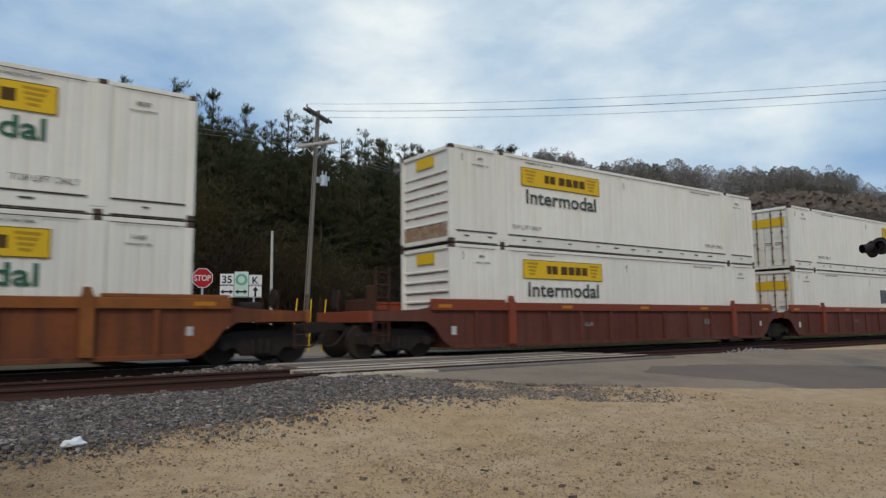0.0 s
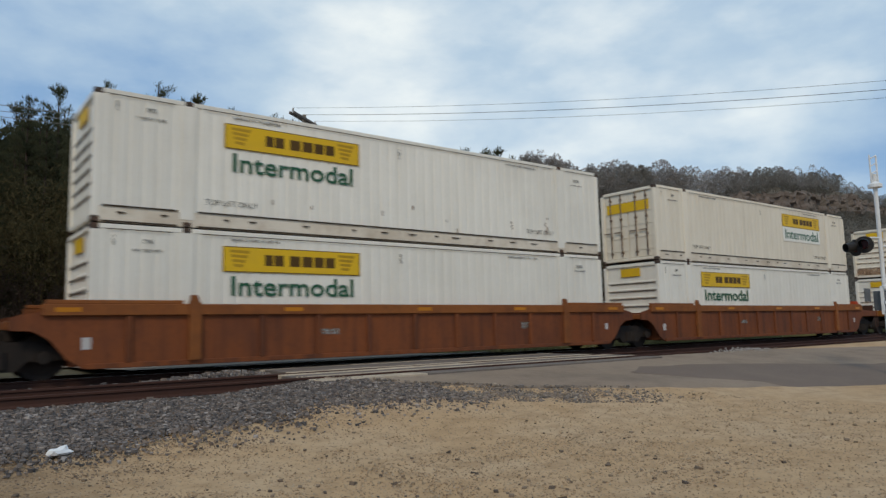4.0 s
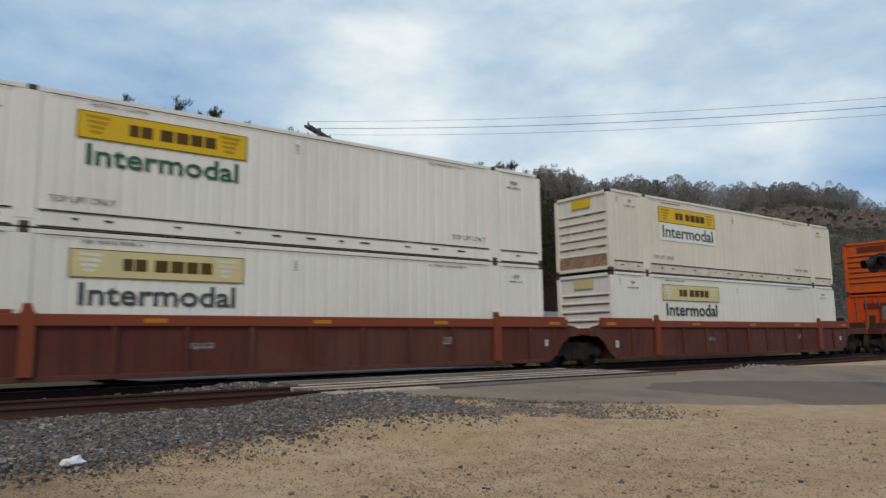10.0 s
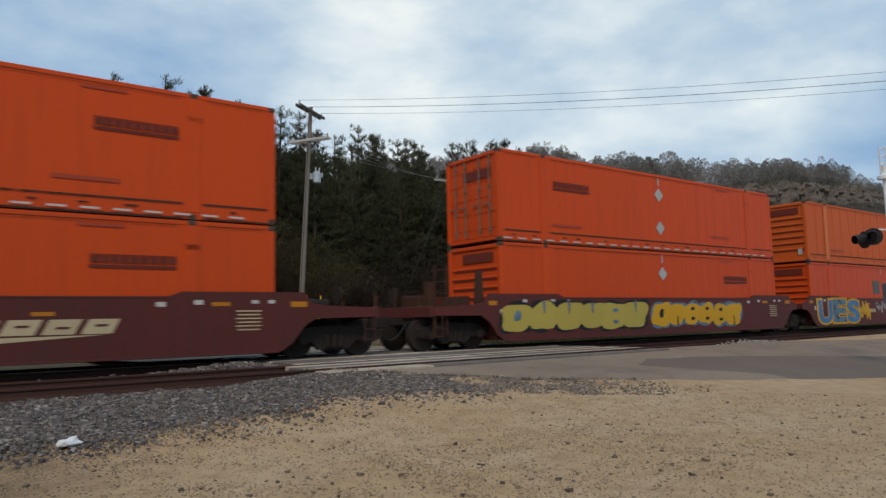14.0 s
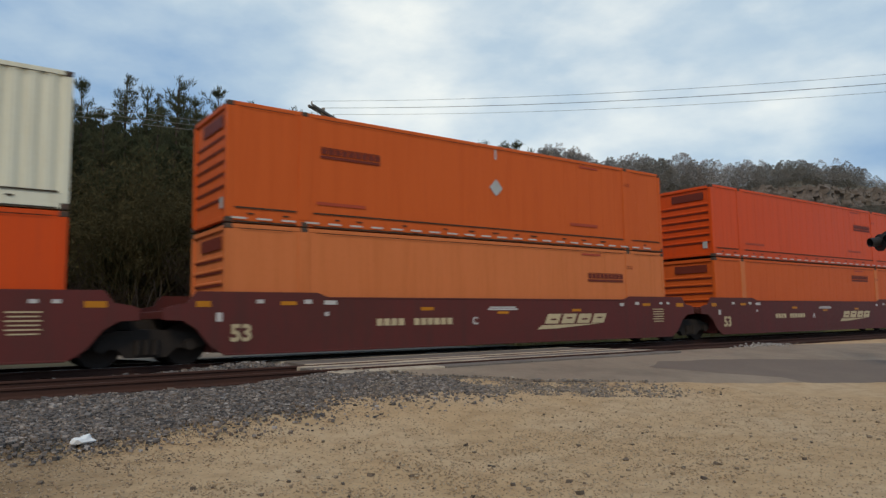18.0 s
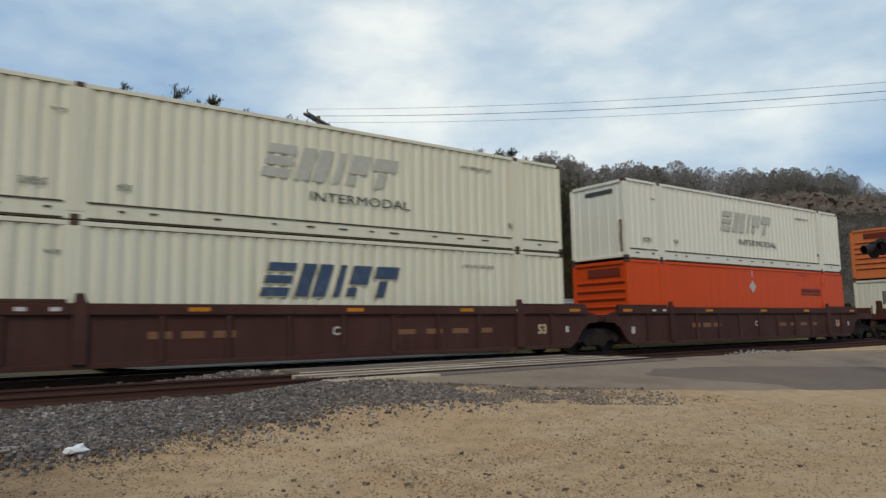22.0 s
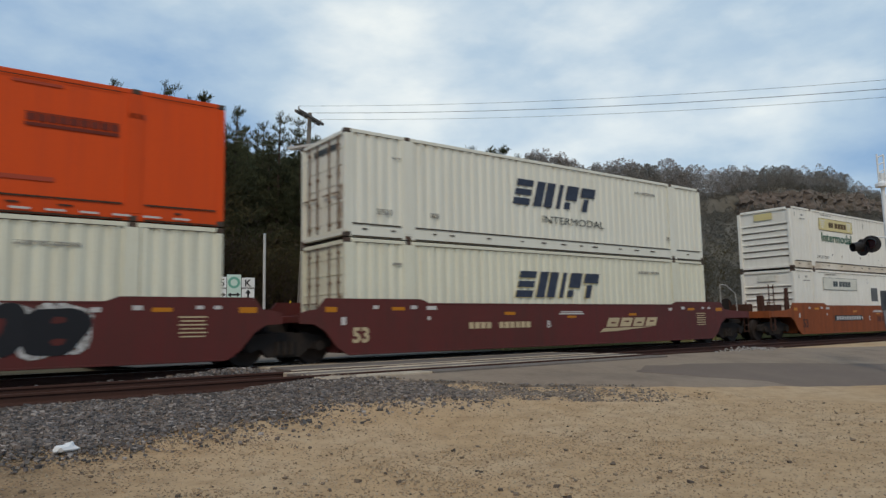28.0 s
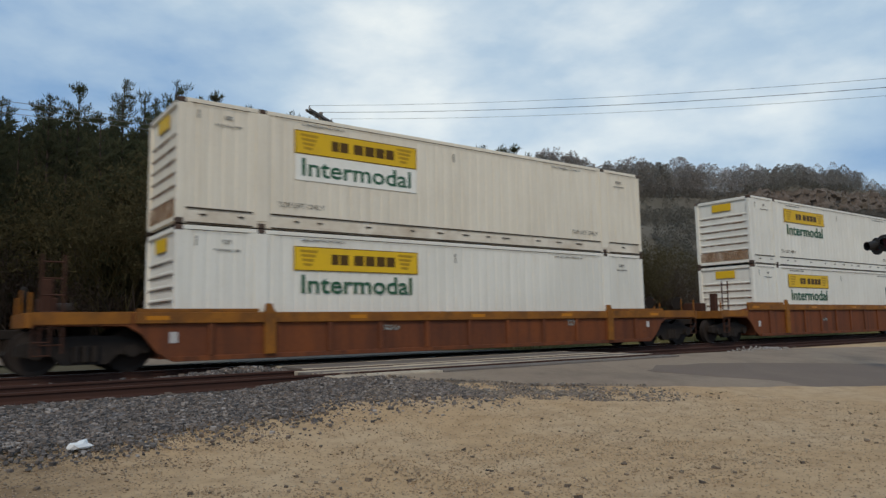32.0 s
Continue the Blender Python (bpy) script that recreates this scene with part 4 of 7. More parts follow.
def white_box(upper, clean=True, logo="L", panel="y", word=True, end="nose", shade=None, rust="", tint="g"):
    """White 53-foot container with a panel of printed shapes and the word Intermodal."""
    paint = jb_clean if clean else jb_dirty
    how = "clean white" if clean else "yellowed rust-streaked white"
    says = {"y": "yellow panel", "p": "bleached panel", "f": "faded yellow panel"}[panel]
    ob = container(f"{how} container with {says}, {'stacked on top' if upper else 'in the well'}", paint, "fine", end, sill=None if clean and "d" not in rust else rail_stain)
    x0 = 2.8 if logo == "L" else CL - 6.45
    pm = {"y": yellow_m, "f": faded_y, "p": faded_p}[panel]
    pan = put("name_panel", bar_mesh("name_panel", 3.65, 0.60, 0.006, pm), ob, (x0 + 1.825 - CL / 2, SKIN, 2.25),
              "yellow printed panel" if panel == "y" else "sun-bleached printed panel")
    for i, (dx, w) in enumerate(((-0.70, 0.20), (-0.44, 0.24), (-0.02, 0.28), (0.32, 0.28), (0.64, 0.26), (0.95, 0.26))):
        put("printed_block", bar_mesh("printed_block", w, 0.26, 0.004, brown_k if panel != "p" else grey_k), pan, (dx, -0.006, 0.0))
    for dx in (-1.42, 1.42):
        put("printed_emblem", cached(("emb", panel), lambda: emblem_mesh(ochre_k if panel == "y" else faded_p)), pan, (dx, -0.006, 0.02))
    def edge():
        bm = BM()
        for z in (-0.295, 0.28):
            box(bm, -1.81, 1.81, -0.003, 0, z, z + 0.016)
        for x in (-1.81, 1.795):
            box(bm, x, x + 0.016, -0.003, 0, -0.279, 0.28)
        return mesh_of("panel_border", bm, grey_k if panel == "p" else brown_k)
    put("panel_border", cached(("edge", panel == "p"), edge), pan, (0, -0.006, 0))
    if word and not clean:
        put("word_panel", bar_mesh("word_panel", 3.62, 0.66, 0.002, decal_m), ob, (x0 + 1.83 - CL / 2, SKIN + 0.003, 1.61), "clean white decal behind the lettering")
    if word:
        put("lettering", inter_word({"g": green_k, "k": grey_k}[tint]), ob, (x0 + 1.83 - CL / 2, SKIN, 1.62), "dark green lettering")
    bars(ob, "stencil", ((1.15, 2.55, 0.20, 0.10), (1.15, 2.36, 0.62, 0.05), (15.0, 2.50, 0.30, 0.09),
                         (15.0, 2.34, 0.55, 0.05), (3.6, 2.70, 1.2, 0.05), (12.4, 2.68, 1.3, 0.05)), faint_k, label="small faint stencilled line")
    for x in (3.0, 13.2):
        put("lettering", stretch_word(word_mesh("TOP LIFT ONLY", 0.13, print_k), 1.25), ob, (x - CL / 2, SKIN, 0.62), "small dark stencilled words")["kind"] = "stuff"
    bars(ob, "vent_tape", ((7.75, 2.45, 0.06, 0.26), (0.45, 2.55, 0.05, 0.22)), faint_k)
    ey = -(CL / 2 - 0.055)
    if end != "door":
        put("end_panel", cached(("endp", panel, upper), lambda: mesh_of("end_panel", box(BM(), -0.045, -0.03, -0.45, 0.45, -0.16, 0.16), pm)),
            ob, (ey, 0, 2.52), "small yellow printed panel")
    else:
        put("end_panel", cached(("endd",), lambda: mesh_of("end_panel", box(BM(), -0.03, -0.02, -1.0, 1.0, -0.19, 0.19), yellow_m)), ob, (ey, 0, 2.18), "yellow printed panel")
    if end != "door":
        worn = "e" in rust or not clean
        # painted shade lines on clean ends, rust lines on worn ones
        put("rib_grime", cached(("ribg", worn), lambda: shade_wear_mesh(rust_k if worn else rib_shade_thin)), ob, (ey, 0, 0), "rust and painted shade lines under the ribs")["kind"] = "stuff"
        if worn:
            put("rust_stain", cached("lowrust", lambda: mesh_of("rust_stain", box(BM(), -0.04, -0.03, -1.12, 1.12, 0.18, 0.56), low_rust)), ob, (ey, 0, 0), "rusty lower edge")
            put("rust_stain", cached("cornrust", lambda: mesh_of("rust_stain", box(BM(), -0.022, -0.012, -1.29, -1.17, 0.16, 1.5), rust_k)), ob, (ey - 0.01, 0, 0), "rust-stained corner post")
    if "b" in rust:
        for x, z, w, h in ((0.9, 1.05, 1.5, 0.05), (0.75, 0.75, 0.07, 0.6), (1.25, 0.75, 0.07, 0.6), (0.35, 0.75, 0.05, 0.55), (1.0, 0.45, 1.3, 0.05), (1.0, 2.5, 0.9, 0.16)):
            bars(ob, "rust_stain", ((x, z, w, h),), rust_k, label="rusty rubbed mark")
    if "p" in rust:
        bars(ob, "rust_stain", ((14.95, 1.62, 1.9, 2.05),), low_rust, label="large rusty patch")
    if "d" in rust:
        rnd = random.Random(len(MOVING))
        for _ in range(14):
            h = rnd.uniform(0.04, 0.16)
            bars(ob, "rust_stain", ((rnd.uniform(4, 14.5), rnd.uniform(0.42, 1.1), 0.045, h),), rust_k)
    if "s" in rust:
        bars(ob, "rust_stain", ((1.35, 1.45, 0.28, 0.16), (1.35, 1.75, 0.06, 0.6), (14.9, 1.2, 0.18, 0.35)), rust_k, label="rusty spot")
    return ob


def skew(x, z, w, h, k=0.32):
    """Slanted block outline."""
    s = k * h / 2
    return [(x - s, z - h / 2), (x + w - s, z - h / 2), (x + w + s, z + h / 2), (x + s, z + h / 2)]


# slanted bars that stand for the haulier's mark: x, z, width, height in units of the mark's height
SLANT = ((0.0, 0.37, 0.92, 0.26), (0.0, 0.0, 0.92, 0.24), (0.0, -0.37, 0.92, 0.26), (1.14, 0.0, 0.48, 1.0), (1.74, 0.0, 0.48, 1.0), (2.48, 0.0, 0.24, 1.0), (2.96, 0.20, 0.72, 0.60), (2.96, -0.34, 0.36, 0.28), (3.86, 0.30, 0.92, 0.40), (4.10, -0.24, 0.34, 0.52))


def slant_mark(ob, x, z, size, material, shadow=None):
    for i, (a, b, w, h) in enumerate(SLANT):
        def fn(m):
            return mesh_of("slanted_block", prism(BM(), skew(0, 0, w * size * 0.94, h * size), -0.004, 0), m)
        at = x - CL / 2 + a * size * 0.94 + b * size * 0.32
        if shadow:
            put("block_shadow", cached(("slsh", i, size, shadow.name), lambda: fn(shadow)), ob, (at - 0.03, SKIN + 0.004, z + b * size - 0.02))
        put("slanted_block", cached(("sl", i, size, material.name), lambda: fn(material)), ob, (at, SKIN - 0.001, z + b * size), "dark slanted printed block")


def cream_box(upper, white=False, ink="navy", sub=True, end="flat"):
    """Cream corrugated 53-foot container with a slanted mark."""
    paint = swift_white if white else swift_cream
    tone = {"navy": "navy", "blue": "blue", "ghost": "worn-off"}[ink]
    ob = container(f"{'cool white' if white else 'cream'} corrugated container with {tone} mark, {'stacked on top' if upper else 'in the well'}", paint, "wave", end)
    k = {"navy": navy_k, "blue": blue_k, "ghost": ghost_k}[ink]
    slant_mark(ob, 6.05, 1.81, 0.82, k, None if white else (faded_y if ink != "ghost" else faded_p))
    if sub:
        put("lettering", inter_word(grey_k, True), ob, (8.72 - CL / 2, SKIN, 1.0), "thin grey lettering")
    bars(ob, "stencil", ((12.6, 2.35, 1.2, 0.09), (1.2, 0.72, 0.5, 0.16), (2.9, 0.75, 0.3, 0.14), (13.9, 0.75, 0.2, 0.14), (1.6, 2.25, 0.3, 0.07)), faint_k, label="small faint stencilled line")
    ey = -(CL / 2 - 0.06)
    if upper or white:
        part("end_mark", box(BM(), ey - 0.03, ey - 0.02, -0.75, 0.55, 2.42, 2.58), grey_k, ob, "small dark printed bar")
    part("rust_stain", box(BM(), ey - 0.012, ey, -1.1, -0.85, 0.25, 1.4), rust_k, ob, "rust-stained corner")
    return ob


def diamond(ob, x, z, r=0.26):
    put("placard_holder", cached(("dia", r), lambda: mesh_of("placard_holder", prism(BM(), [(-r, 0), (0, -r), (r, 0), (0, r)], -0.008, 0), silver_k)),
        ob, (x - CL / 2, SKIN, z), "grey metal diamond placard holder")


def orange_box(upper, paint="red", logo="R", dia=(), dash=True, end="nose", style="flat", posts=None, spot=None):
    pm = {"red": sch_red, "org": sch_org, "tan": sch_tan}[paint]
    tone = {"red": "bright red-orange", "org": "orange", "tan": "faded pale orange"}[paint]
    ob = container(f"{tone} container with small dark mark, {'stacked on top' if upper else 'in the well'}", pm, style, end, posts=posts)
    x, zc = spot or ((2.4, 1.92) if logo == "L" else (12.1, 1.92))
    bars(ob, "printed_block", [(x + 0.10 + i * 0.195, zc + 0.05, 0.165, 0.15) for i in range(9)], maroon_k)
    bars(ob, "printed_bar", ((x + 0.87, zc + 0.145, 1.75, 0.02), (x + 0.87, zc - 0.10, 1.75, 0.07)), maroon_k, label="dark printed bar")
    for dx, dz in dia:
        diamond(ob, dx, dz)
    if dia:
        bars(ob, "vent_tape", ((dia[0][0], 2.62, 0.07, 0.3),), silver_k)
    if dash:
        strip(ob, "reflective_tape", [(0.3 + i * 0.62, 0.10, 0.36, 0.045) for i in range(25)], white_k, SKIN - 0.04)
    bars(ob, "stencil", ((12.3, 2.68, 0.9, 0.06), (14.2, 2.3, 0.35, 0.12), (12.0, 0.72, 1.3, 0.09), (3.0, 0.62, 1.4, 0.08)), cached("orst", lambda: mat("dull_red_print", (0.36, 0.06, 0.03), 0.5)), label="small dull red stencilled line")
    ey = -(CL / 2 - 0.06)
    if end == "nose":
        # the ribs' shade, painted as maroon strips
        put("rib_grime", cached("ribo", lambda: shade_wear_mesh(maroon_k)), ob, (-(CL / 2 - 0.055), 0, 0), "dark shade lines painted under the ribs")["kind"] = "stuff"
        part("end_mark", box(BM(), ey - 0.04, ey - 0.03, -0.95, 0.55, 2.32, 2.62), maroon_k, ob, "dark printed bar")
        part("end_plate", box(BM(), ey - 0.04, ey - 0.03, -1.02, -0.82, 0.35, 0.62), silver_k, ob, "grey plate")
    else:
        part("end_mark", box(BM(), ey - 0.03, ey - 0.02, -0.95, 0.45, 2.05, 2.35), maroon_k, ob, "dark printed bar")
    return ob


def grey_box():
    ob = container("pale grey 53-foot container, stacked on top", grey_c, "flat", "flat")
    bars(ob, "stencil", ((12.2, 2.5, 0.5, 0.14), (12.3, 0.62, 0.35, 0.25), (14.1, 0.55, 0.4, 0.22), (3.0, 2.5, 3.2, 0.10)), silver_k, label="pale stencilled patch")
    return ob


def dark_grey_box():
    ob = container("dark grey 53-foot container with lime green bands, in the well", dgrey_c, "ribbed", "nose", posts=lime_m)
    bars(ob, "printed_bar", ((5.35, 1.75, 0.5, 0.2), (6.2, 1.75, 0.9, 0.34), (6.2, 1.45, 0.9, 0.12)), cached("gbl", lambda: mat("blue_grey_print", (0.13, 0.20, 0.24), 0.5)), label="blue-grey printed bar")
    for s in (1, -1):
        plate("printed_chevron", [(4.5, 1.65 + s * 0.42), (4.75, 1.65 + s * 0.42), (5.05, 1.65), (4.8, 1.65)], lime_m, ob, SKIN, "lime green chevron")
    bars(ob, "stencil", ((2.2, 2.4, 1.1, 0.12), (9.8, 2.35, 1.2, 0.06)), faint_k)
    return ob


def light_blue_box():
    ob = container("light blue 53-foot container with white printed emblem, in the well", lblue_c, "flat", "flat")
    hexa = [(3.86 + 0.43 * math.sin(i * math.pi / 3), 1.87 + 0.46 * math.cos(i * math.pi / 3)) for i in range(6)]
    for i in range(6):
        (a, b), (c, d) = hexa[i], hexa[(i + 1) % 6]
        cx, cz = 3.86, 1.87
        plate("emblem_edge", [(a, b), (c, d), (cx + (c - cx) * 0.82, cz + (d - cz) * 0.82), (cx + (a - cx) * 0.82, cz + (b - cz) * 0.82)], white_k, ob, SKIN)
    bars(ob, "printed_bar", ((3.86, 2.05, 0.5, 0.06), (3.86, 1.7, 0.5, 0.06), (3.86, 1.87, 0.06, 0.3)), white_k)
    bars(ob, "printed_block", [(4.75, 1.78, 0.32, 0.28), (5.15, 1.78, 0.12, 0.28), (5.45, 1.78, 0.10, 0.28)] + [(5.95 + i * 0.31, 1.78, 0.25, 0.34) for i in range(8)], white_k, label="white printed block")
    bars(ob, "stencil", ((1.6, 2.52, 1.3, 0.10), (9.6, 2.5, 1.8, 0.06), (14.5, 2.35, 0.25, 0.15)), white_k)
    return ob


def sea_box(label, paint, length, height):
    return container(label, paint, "wave", "flat", length=length, height=height, w=2.44, lift=False)


def globe_box():
    ob = sea_box("blue 40-foot sea container with white globe emblem, stacked on top", blue_c, 12.19, 2.89)
    y = -1.22 - 0.006
    def arc(cx, cz, rx, rz, a0, a1, w):
        bm, n = BM(), 18
        for i in range(n):
            a, b = radians(a0 + (a1 - a0) * i / n), radians(a0 + (a1 - a0) * (i + 1) / n)
            prism(bm, [(cx + rx * math.cos(a), cz + rz * math.sin(a)), (cx + rx * math.cos(b), cz + rz * math.sin(b)),
                       (cx + (rx - w) * math.cos(b), cz + (rz - w) * math.sin(b)), (cx + (rx - w) * math.cos(a), cz + (rz - w) * math.sin(a))], y - 0.004, y)
        part("emblem_arc", bm, white_k, ob, "white curved line")
    for rx in (0.78, 0.42):
        arc(0, 1.5, rx, 0.66, 20, 160, 0.07)
        arc(0, 1.5, rx, 0.66, 200, 340, 0.07)
    arc(0, 1.5, 0.62, 0.40, 30, 150, 0.05)
    arc(0, 1.5, 0.62, 0.40, 210, 330, 0.05)
    for i in range(5):
        put("printed_block", bar_mesh("printed_block", 0.34, 0.24, 0.006, white_k), ob, (-0.82 + i * 0.41, y, 1.62))
    for i in range(8):
        put("printed_block", bar_mesh("printed_block", 0.17, 0.16, 0.006, white_k), ob, (-0.77 + i * 0.22, y, 1.33))
    for i in range(6):
        put("printed_block", bar_mesh("printed_block", 0.20, 0.17, 0.006, white_k), ob, (-5.42, y, 2.2 - i * 0.25))
    for i in range(5):
        put("stencil", bar_mesh("stencil", 0.12, 0.16, 0.006, faint_k if i < 4 else amber_k), ob, (5.35, y, 2.3 - i * 0.27))
        put("stencil", bar_mesh("stencil", 0.10, 0.16, 0.006, faint_k), ob, (5.1, y, 2.3 - i * 0.27))
    return ob


def small_red_box():
    ob = sea_box("oxide red 20-foot sea container with white printed blocks, in the well", red_c, 6.06, 2.59)
    y = -1.22 - 0.006
    for i in range(4):
        put("printed_block", bar_mesh("printed_block", 0.36, 0.06, 0.006, white_k), ob, (-2.3, y, 2.03 - i * 0.28))
        put("printed_block", bar_mesh("printed_block", 0.15, 0.15, 0.006, white_k), ob, (-2.3, y, 1.92 - i * 0.28))
    for i in range(6):
        for dx in (2.2, 2.62):
            put("stencil", bar_mesh("stencil", 0.09, 0.13, 0.006, faint_k if i < 5 else amber_k), ob, (dx, y, 2.2 - i * 0.22))
    return ob


# ---- well cars ----
def side_outline(free_left, free_right, lip, bottom=0.22):
    """The outline of a car's side plate: x from the car's middle, z over the rail."""
    def half(s, free):
        e = 10.75 if free else 9.45
        return [(s * 8.15, bottom), (s * 8.45, 0.42), (s * 8.75, 0.80), (s * 9.05, 0.98), (s * e, 1.0), (s * e, 1.24), (s * 9.30, 1.30),
                (s * 8.95, 1.36)] + ([(s * 8.75, 1.62), (s * 5.85, 1.62), (s * 5.55, 1.51)] if lip else [(s * 8.8, 1.50), (s * 5.55, 1.505)])
    left, right = half(-1, free_left), half(1, free_right)
    return left[::-1] + right


def wheel_mesh():
    def fn():
        bm = BM()
        tube(bm, (0, -0.05, 0), (0, 0.09, 0), 0.46, n=28)
        tube(bm, (0, 0.09, 0), (0, 0.12, 0), 0.485, n=28)
        tube(bm, (0, -0.09, 0), (0, -0.05, 0), 0.20, 0.37, n=20)
        tube(bm, (0, -0.26, 0), (0, -0.09, 0), 0.10, n=12)
        return mesh_of("wheel", bm, wheel_m)
    return cached("wheel", fn)


def truck_frame_mesh():
    def fn():
        bm = BM()
        for s in (-1, 1):
            y0, y1 = (-1.12, -0.94) if s < 0 else (0.94, 1.12)
            prism(bm, [(-1.25, 0.62), (-1.25, 0.42), (-0.95, 0.36), (-0.62, 0.40), (-0.42, 0.20), (0.42, 0.20), (0.62, 0.40), (0.95, 0.36),
                       (1.25, 0.42), (1.25, 0.62), (0.60, 0.78), (-0.60, 0.78)], y0, y1)
            for x in (-0.18, 0.0, 0.18):
                tube(bm, (x, s * 1.14, 0.26), (x, s * 1.14, 0.58), 0.075, n=8)
            for x in (-0.89, 0.89):
                tube(bm, (x, s * 1.10, 0.46), (x, s * 1.22, 0.46), 0.13, n=10)
        box(bm, -0.28, 0.28, -1.0, 1.0, 0.55, 0.80)
        box(bm, -0.22, 0.22, -0.3, 0.3, 0.80, 0.98)
        for x in (-0.38, 0.38):
            box(bm, x - 0.05, x + 0.05, -0.85, 0.85, 0.36, 0.46)
        return mesh_of("truck", bm, truck_m)
    return cached("truckframe", fn)


def add_truck(car, x):
    t = put("truck", truck_frame_mesh(), car, (x, 0, 0), "greasy black two-axle truck")
    for dx in (-0.89, 0.89):
        put("wheel", wheel_mesh(), t, (dx, -0.76, 0.46))
        put("wheel", wheel_mesh(), t, (dx, 0.76, 0.46), rot=180)
    return t


def coupler(car, s):
    bm = BM()
    box(bm, min(s * 10.7, s * 11.45), max(s * 10.7, s * 11.45), -0.10, 0.10, 0.74, 0.94, 0.02)
    prism(bm, [(s * 11.40, 0.68), (s * 11.72, 0.72), (s * 11.72, 0.98), (s * 11.40, 1.0)], -0.19, 0.12)
    part("coupler", bm, truck_m, car, "black steel coupler")
    bm = BM()
    prev = None
    for i in range(11):
        a = i / 10
        p = (s * (10.8 + 0.9 * a), -0.28, 0.86 - 0.52 * math.sin(math.pi * min(1, a * 1.02) * 0.75))
        if prev:
            tube(bm, prev, p, 0.026, n=6)
        prev = p
    part("air_hose", bm, black_m, car, "hanging black rubber hose")


SIDE = -1.53


